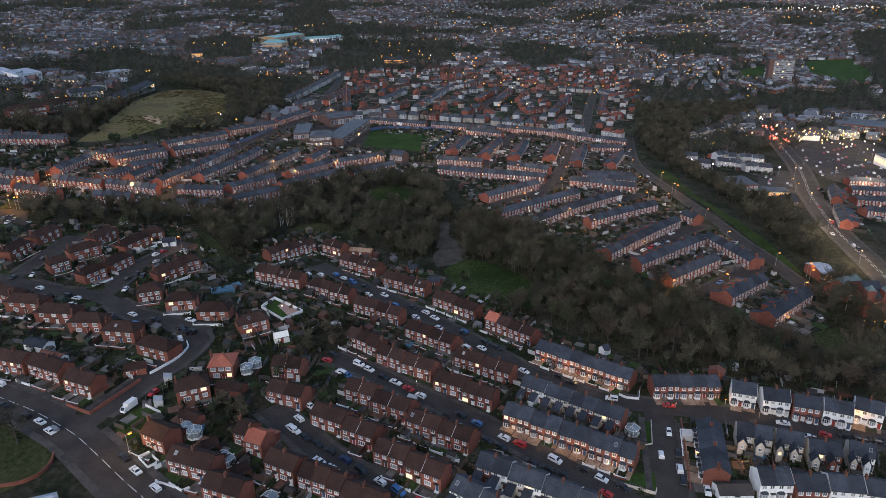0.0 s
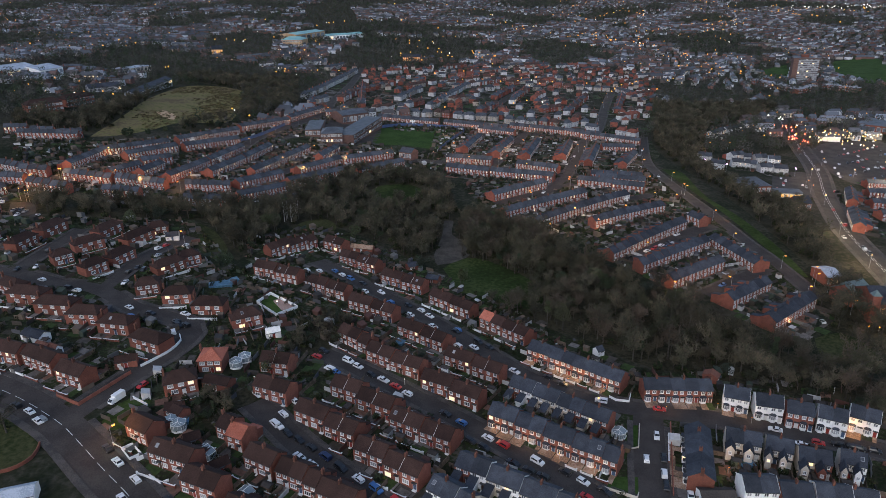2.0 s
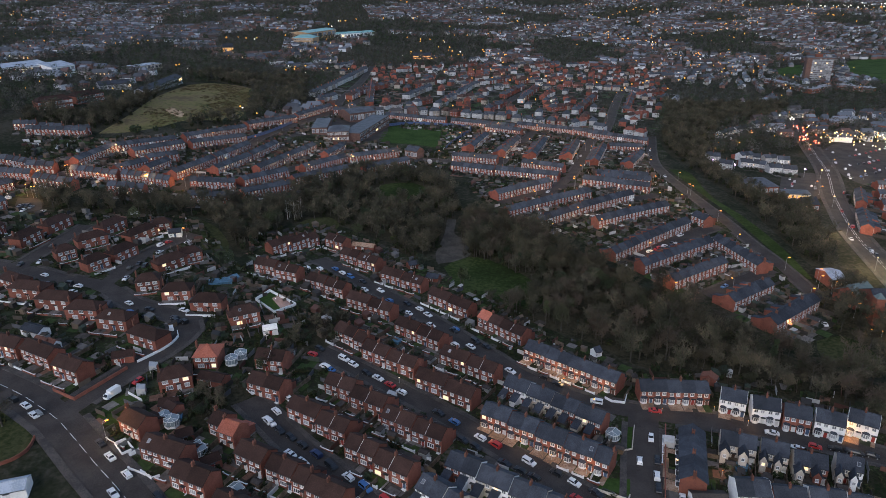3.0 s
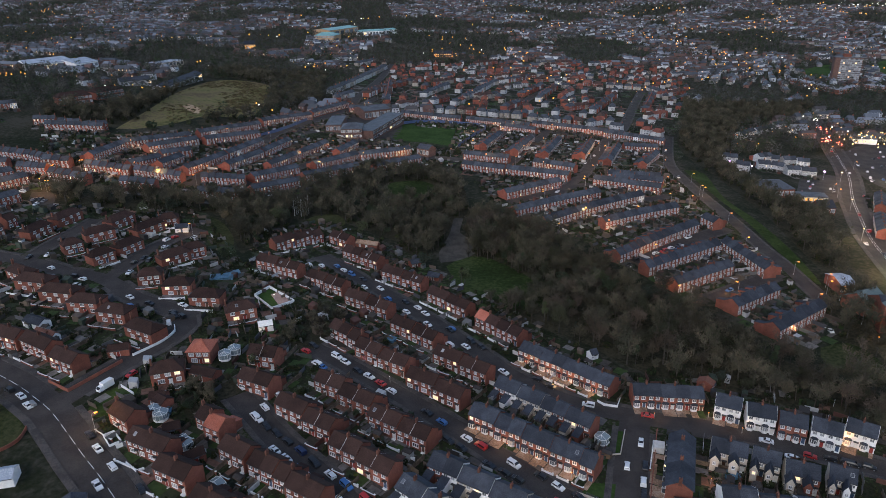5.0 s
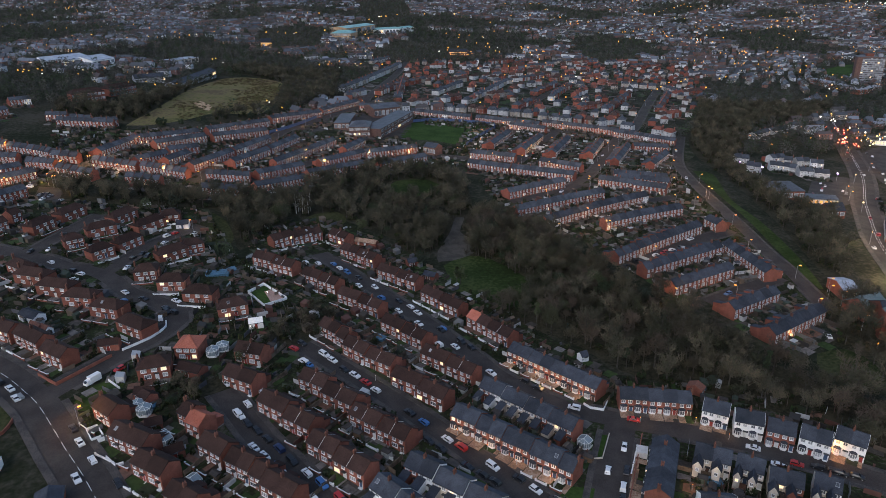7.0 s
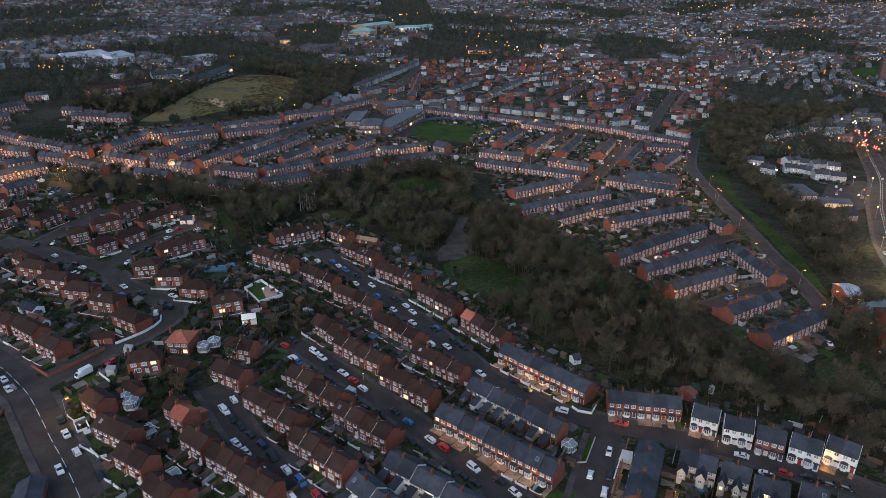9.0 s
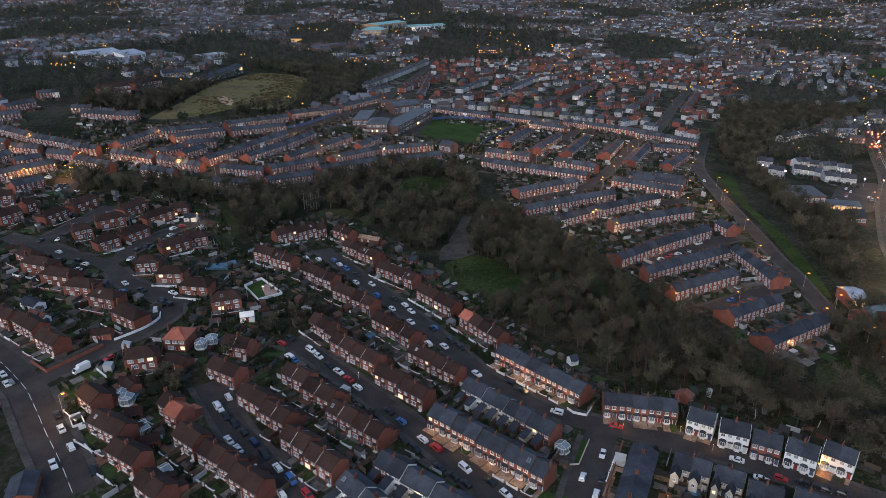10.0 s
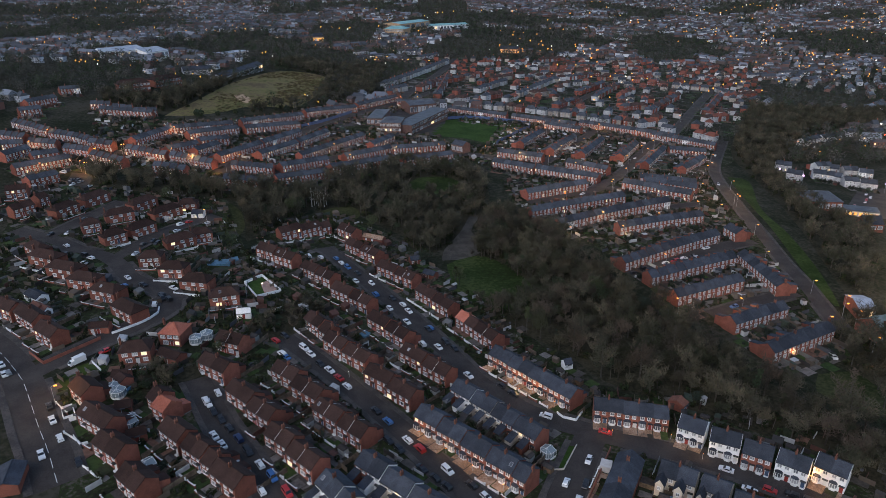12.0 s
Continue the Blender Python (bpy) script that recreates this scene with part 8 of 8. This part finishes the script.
def low_wall(label, pts, high, mat, thick=0.12, smooth=False):
    line = spline(pts, 2.0) if smooth else [Vector((x, y, 0)) for x, y in pts]
    b = Mesh()
    for p, r in zip(line, line[1:]):
        n_ = Vector((-(r - p).y, (r - p).x, 0)).normalized() * thick
        z0, z1 = land(p.x, p.y), land(r.x, r.y)
        vs = []
        for c, z in ((p, z0), (r, z1)):
            vs += [(c.x - n_.x, c.y - n_.y, z - .5), (c.x + n_.x, c.y + n_.y, z - .5), (c.x + n_.x, c.y + n_.y, z + high), (c.x - n_.x, c.y - n_.y, z + high)]
        b.solid(vs, [(0, 4, 7, 3), (1, 2, 6, 5), (3, 7, 6, 2), (0, 3, 2, 1), (4, 5, 6, 7)])
    tagged(new("garden_wall", b.done("garden_wall", mat)), label, "garden wall")


low_wall("curved white-capped garden wall along the bend", [(-94.1, 179.0), (-91.5, 183.4), (-88.7, 189.4), (-88.1, 196.1), (-89.9, 199.5)], 0.9, RENDER_WHITE, 0.15, True)
low_wall("white walls round a paved garden", [(-72.2, 229.6), (-69.6, 239.4), (-56.2, 228.9), (-61.9, 219.8), (-72.2, 229.6)], 1.2, RENDER_WHITE)
low_wall("white wall along the grass bank", [(-88.7, 162.4), (-83.0, 159.1)], 1.0, RENDER_WHITE)
low_wall("white forecourt wall at the corner", [(55.4, 183.9), (57.3, 182.0), (61.3, 181.6), (63.4, 187.8)], 0.9, RENDER_WHITE)
low_wall("white posts and wall of the corner garden", [(54.4, 156.4), (58.7, 158.0), (61.8, 169.7)], 0.6, RENDER_CREAM)
low_wall("pale wall of the end garden", [(44.4, 139.8), (53.2, 136.5), (54.0, 138.3)], 0.9, RENDER_CREAM)
low_wall("brick wall beside the pavement", [(-111.6, 162.3), (-102.8, 158.3), (-99.2, 166.4), (-95.4, 175.2)], 1.2, BRICK)
low_wall("white-edged terrace before a house", [(-81.5, 140.4), (-77.6, 136.7), (-75.6, 138.9), (-79.6, 142.4), (-81.5, 140.4)], 0.9, RENDER_WHITE)
low_wall("white-capped wall between front gardens", [(-75.6, 136.4), (-73.1, 139.4)], 1.2, RENDER_WHITE)
low_wall("white-capped front wall", [(-70.1, 131.3), (-66.1, 128.8), (-64.6, 130.0)], 0.9, RENDER_WHITE)
low_wall("brick wall of the end terrace", [(71.3, 170.5), (63.0, 138.4)], 1.2, BRICK)
low_wall("brick wall round the road bend", [(-116.2, 128.9), (-106.4, 131.2), (-103.0, 136.4), (-104.2, 141.7)], 1.0, BRICK, 0.15, True)
patch("lawn", PAVED_GARDEN, 0.30, GRASS, "small lawn inside white garden walls", "lawn", smooth=False)
patch("paved_garden", [(-66.8, 232.6), (-65.4, 235.4), (-57.2, 228.8), (-60.4, 223.4)], 0.36, PINK_PAVING, "pinkish paving inside white garden walls", "paving", smooth=False)
patch("lawn", [(57.7, 168.8), (61.3, 169.1), (58.5, 158.5), (54.7, 156.9)], 0.14, GRASS, "small green corner lawn", "lawn", smooth=False)
patch("lawn", [(48.7, 144.6), (55.5, 145.1), (54.0, 138.3), (46.0, 140.3)], 0.14, GRASS, "small green end garden", "lawn", smooth=False)

# shrubs on the meadow and along its foot
q = random.Random(77)
for x, y, k in ((-218.3, 552.6, 3.2), (-215.7, 529.1, 4.0), (-196.2, 541.5, 3.6), (-240.5, 478.6, 4.0), (-244.0, 480.4, 3.2), (-214.1, 567.1, 2.4), (-189.4, 564.2, 3.0), (-231.4, 490.7, 2.6), (-225.1, 506.0, 2.2)):
    ob = new("bush", bush_mesh(q.randrange(4)))
    ob.matrix_world = pose(x, y, land(x, y), 0, 0, q.uniform(0, 360)) @ Matrix.Scale(k, 4)
    tagged(ob, "dark rounded shrub on the meadow slope", "bush", "meadow shrubs")

# covered pools and heaps with blue sheets in the gardens
BLUE_SHEET = surface("blue_plastic_sheet", [(0.2, (0.04, 0.10, 0.16)), (0.8, (0.10, 0.20, 0.28))], 0.8, 5, 0.45)
for x, y, ang, w, d in ((-91.5, 244.4, 20, 9, 5), (-88.5, 249.5, 35, 5, 4), (-70.9, 152.2, 15, 5, 2.5), (-15.1, 208.6, -25, 4, 3), (87.2, 152.9, 10, 4, 3)):
    ob = new("garden_pool", Mesh().box(-w / 2, -d / 2, -0.6, w / 2, d / 2, 0.9, 0, 0.94).box(-w / 2 - 0.15, -d / 2 - 0.15, 0.9, w / 2 + 0.15, d / 2 + 0.15, 1.0).done("garden_pool", BLUE_SHEET))
    ob.matrix_world = pose(x, y, land(x, y), 0, 0, ang)
    tagged(ob, "garden pool under a blue plastic cover", "garden pool", "blue garden covers")

# tussocks and dead bracken on the meadow, past counting
TUSSOCK = choice("dead_bracken", [(0.125, 0.088, 0.052), (0.095, 0.070, 0.043), (0.105, 0.098, 0.042), (0.16, 0.14, 0.065)], 0.95, "island", 0.05)
q = random.Random(55)
tuft = Mesh()
for _ in range(26):
    d = Vector((q.gauss(0, 1), q.gauss(0, 1), abs(q.gauss(0, 0.5)))).normalized() * q.uniform(0.5, 1.0)
    u, v = Vector((q.gauss(0, 1), q.gauss(0, 1), q.gauss(0, 0.5))).normalized() * 0.5, Vector((q.gauss(0, 1), q.gauss(0, 1), q.gauss(0, 0.5))).normalized() * 0.5
    c = Vector((d.x * 1.6, d.y * 1.6, 0.15 + d.z * 0.5))
    tuft.face([c - u, c + u * 0.6 + v, c + u - v * 0.7])
TUFT, bracken = tuft.done("tuft", TUSSOCK), Thicket(TUSSOCK)
for _ in range(2200):
    x, y = q.uniform(-312, -197), q.uniform(464, 780)
    if inside(MEADOW_OUTLINE, x, y) and noise.noise((x / 30, y / 60, 2.2)) + 0.004 * (x + 250) + 0.001 * (y - 620) + q.gauss(0, 0.12) > 0.02:
        bracken.add(TUFT, pose(x, y, land(x, y), 0, 0, q.uniform(0, 360)) @ Matrix.Scale(q.uniform(0.6, 1.5), 4))
tagged(new("meadow_bracken", bracken.done("meadow_bracken")), "brown dead bracken and tussocks on the meadow", "rough grass", "", "stuff")

# cars in the bays of the supermarket and the store
q = random.Random(91)
for x0, y0, x1, y1, n in ((312, 520, 372, 566, 10), (318, 506, 384, 556, 10), (330, 560, 392, 606, 9), (338, 590, 404, 640, 9), (224, 440, 250, 500, 6)):
    for k in range(n):
        if q.random() < 0.8:
            t = (k + q.uniform(-0.2, 0.2)) / n
            park(q.choice(("white", "white", "black", "grey", "red", "blue")), round(x0 + (x1 - x0) * t, 1), round(y0 + (y1 - y0) * t, 1))

# cars in the yard of the works below the terraces
for paint_, spot_ in (("white", (-238.4, 328.7)), ("white", (-239.5, 332.8)), ("grey", (-225.4, 319.6)), ("black", (-224.5, 321.1)), ("black", (-222.0, 320.2)), ("grey", (-219.4, 319.3)), ("white", (-241.6, 323.7)), ("white", (-210.6, 314.9)), ("white", (-220.1, 313.5))):
    park(paint_, *spot_)
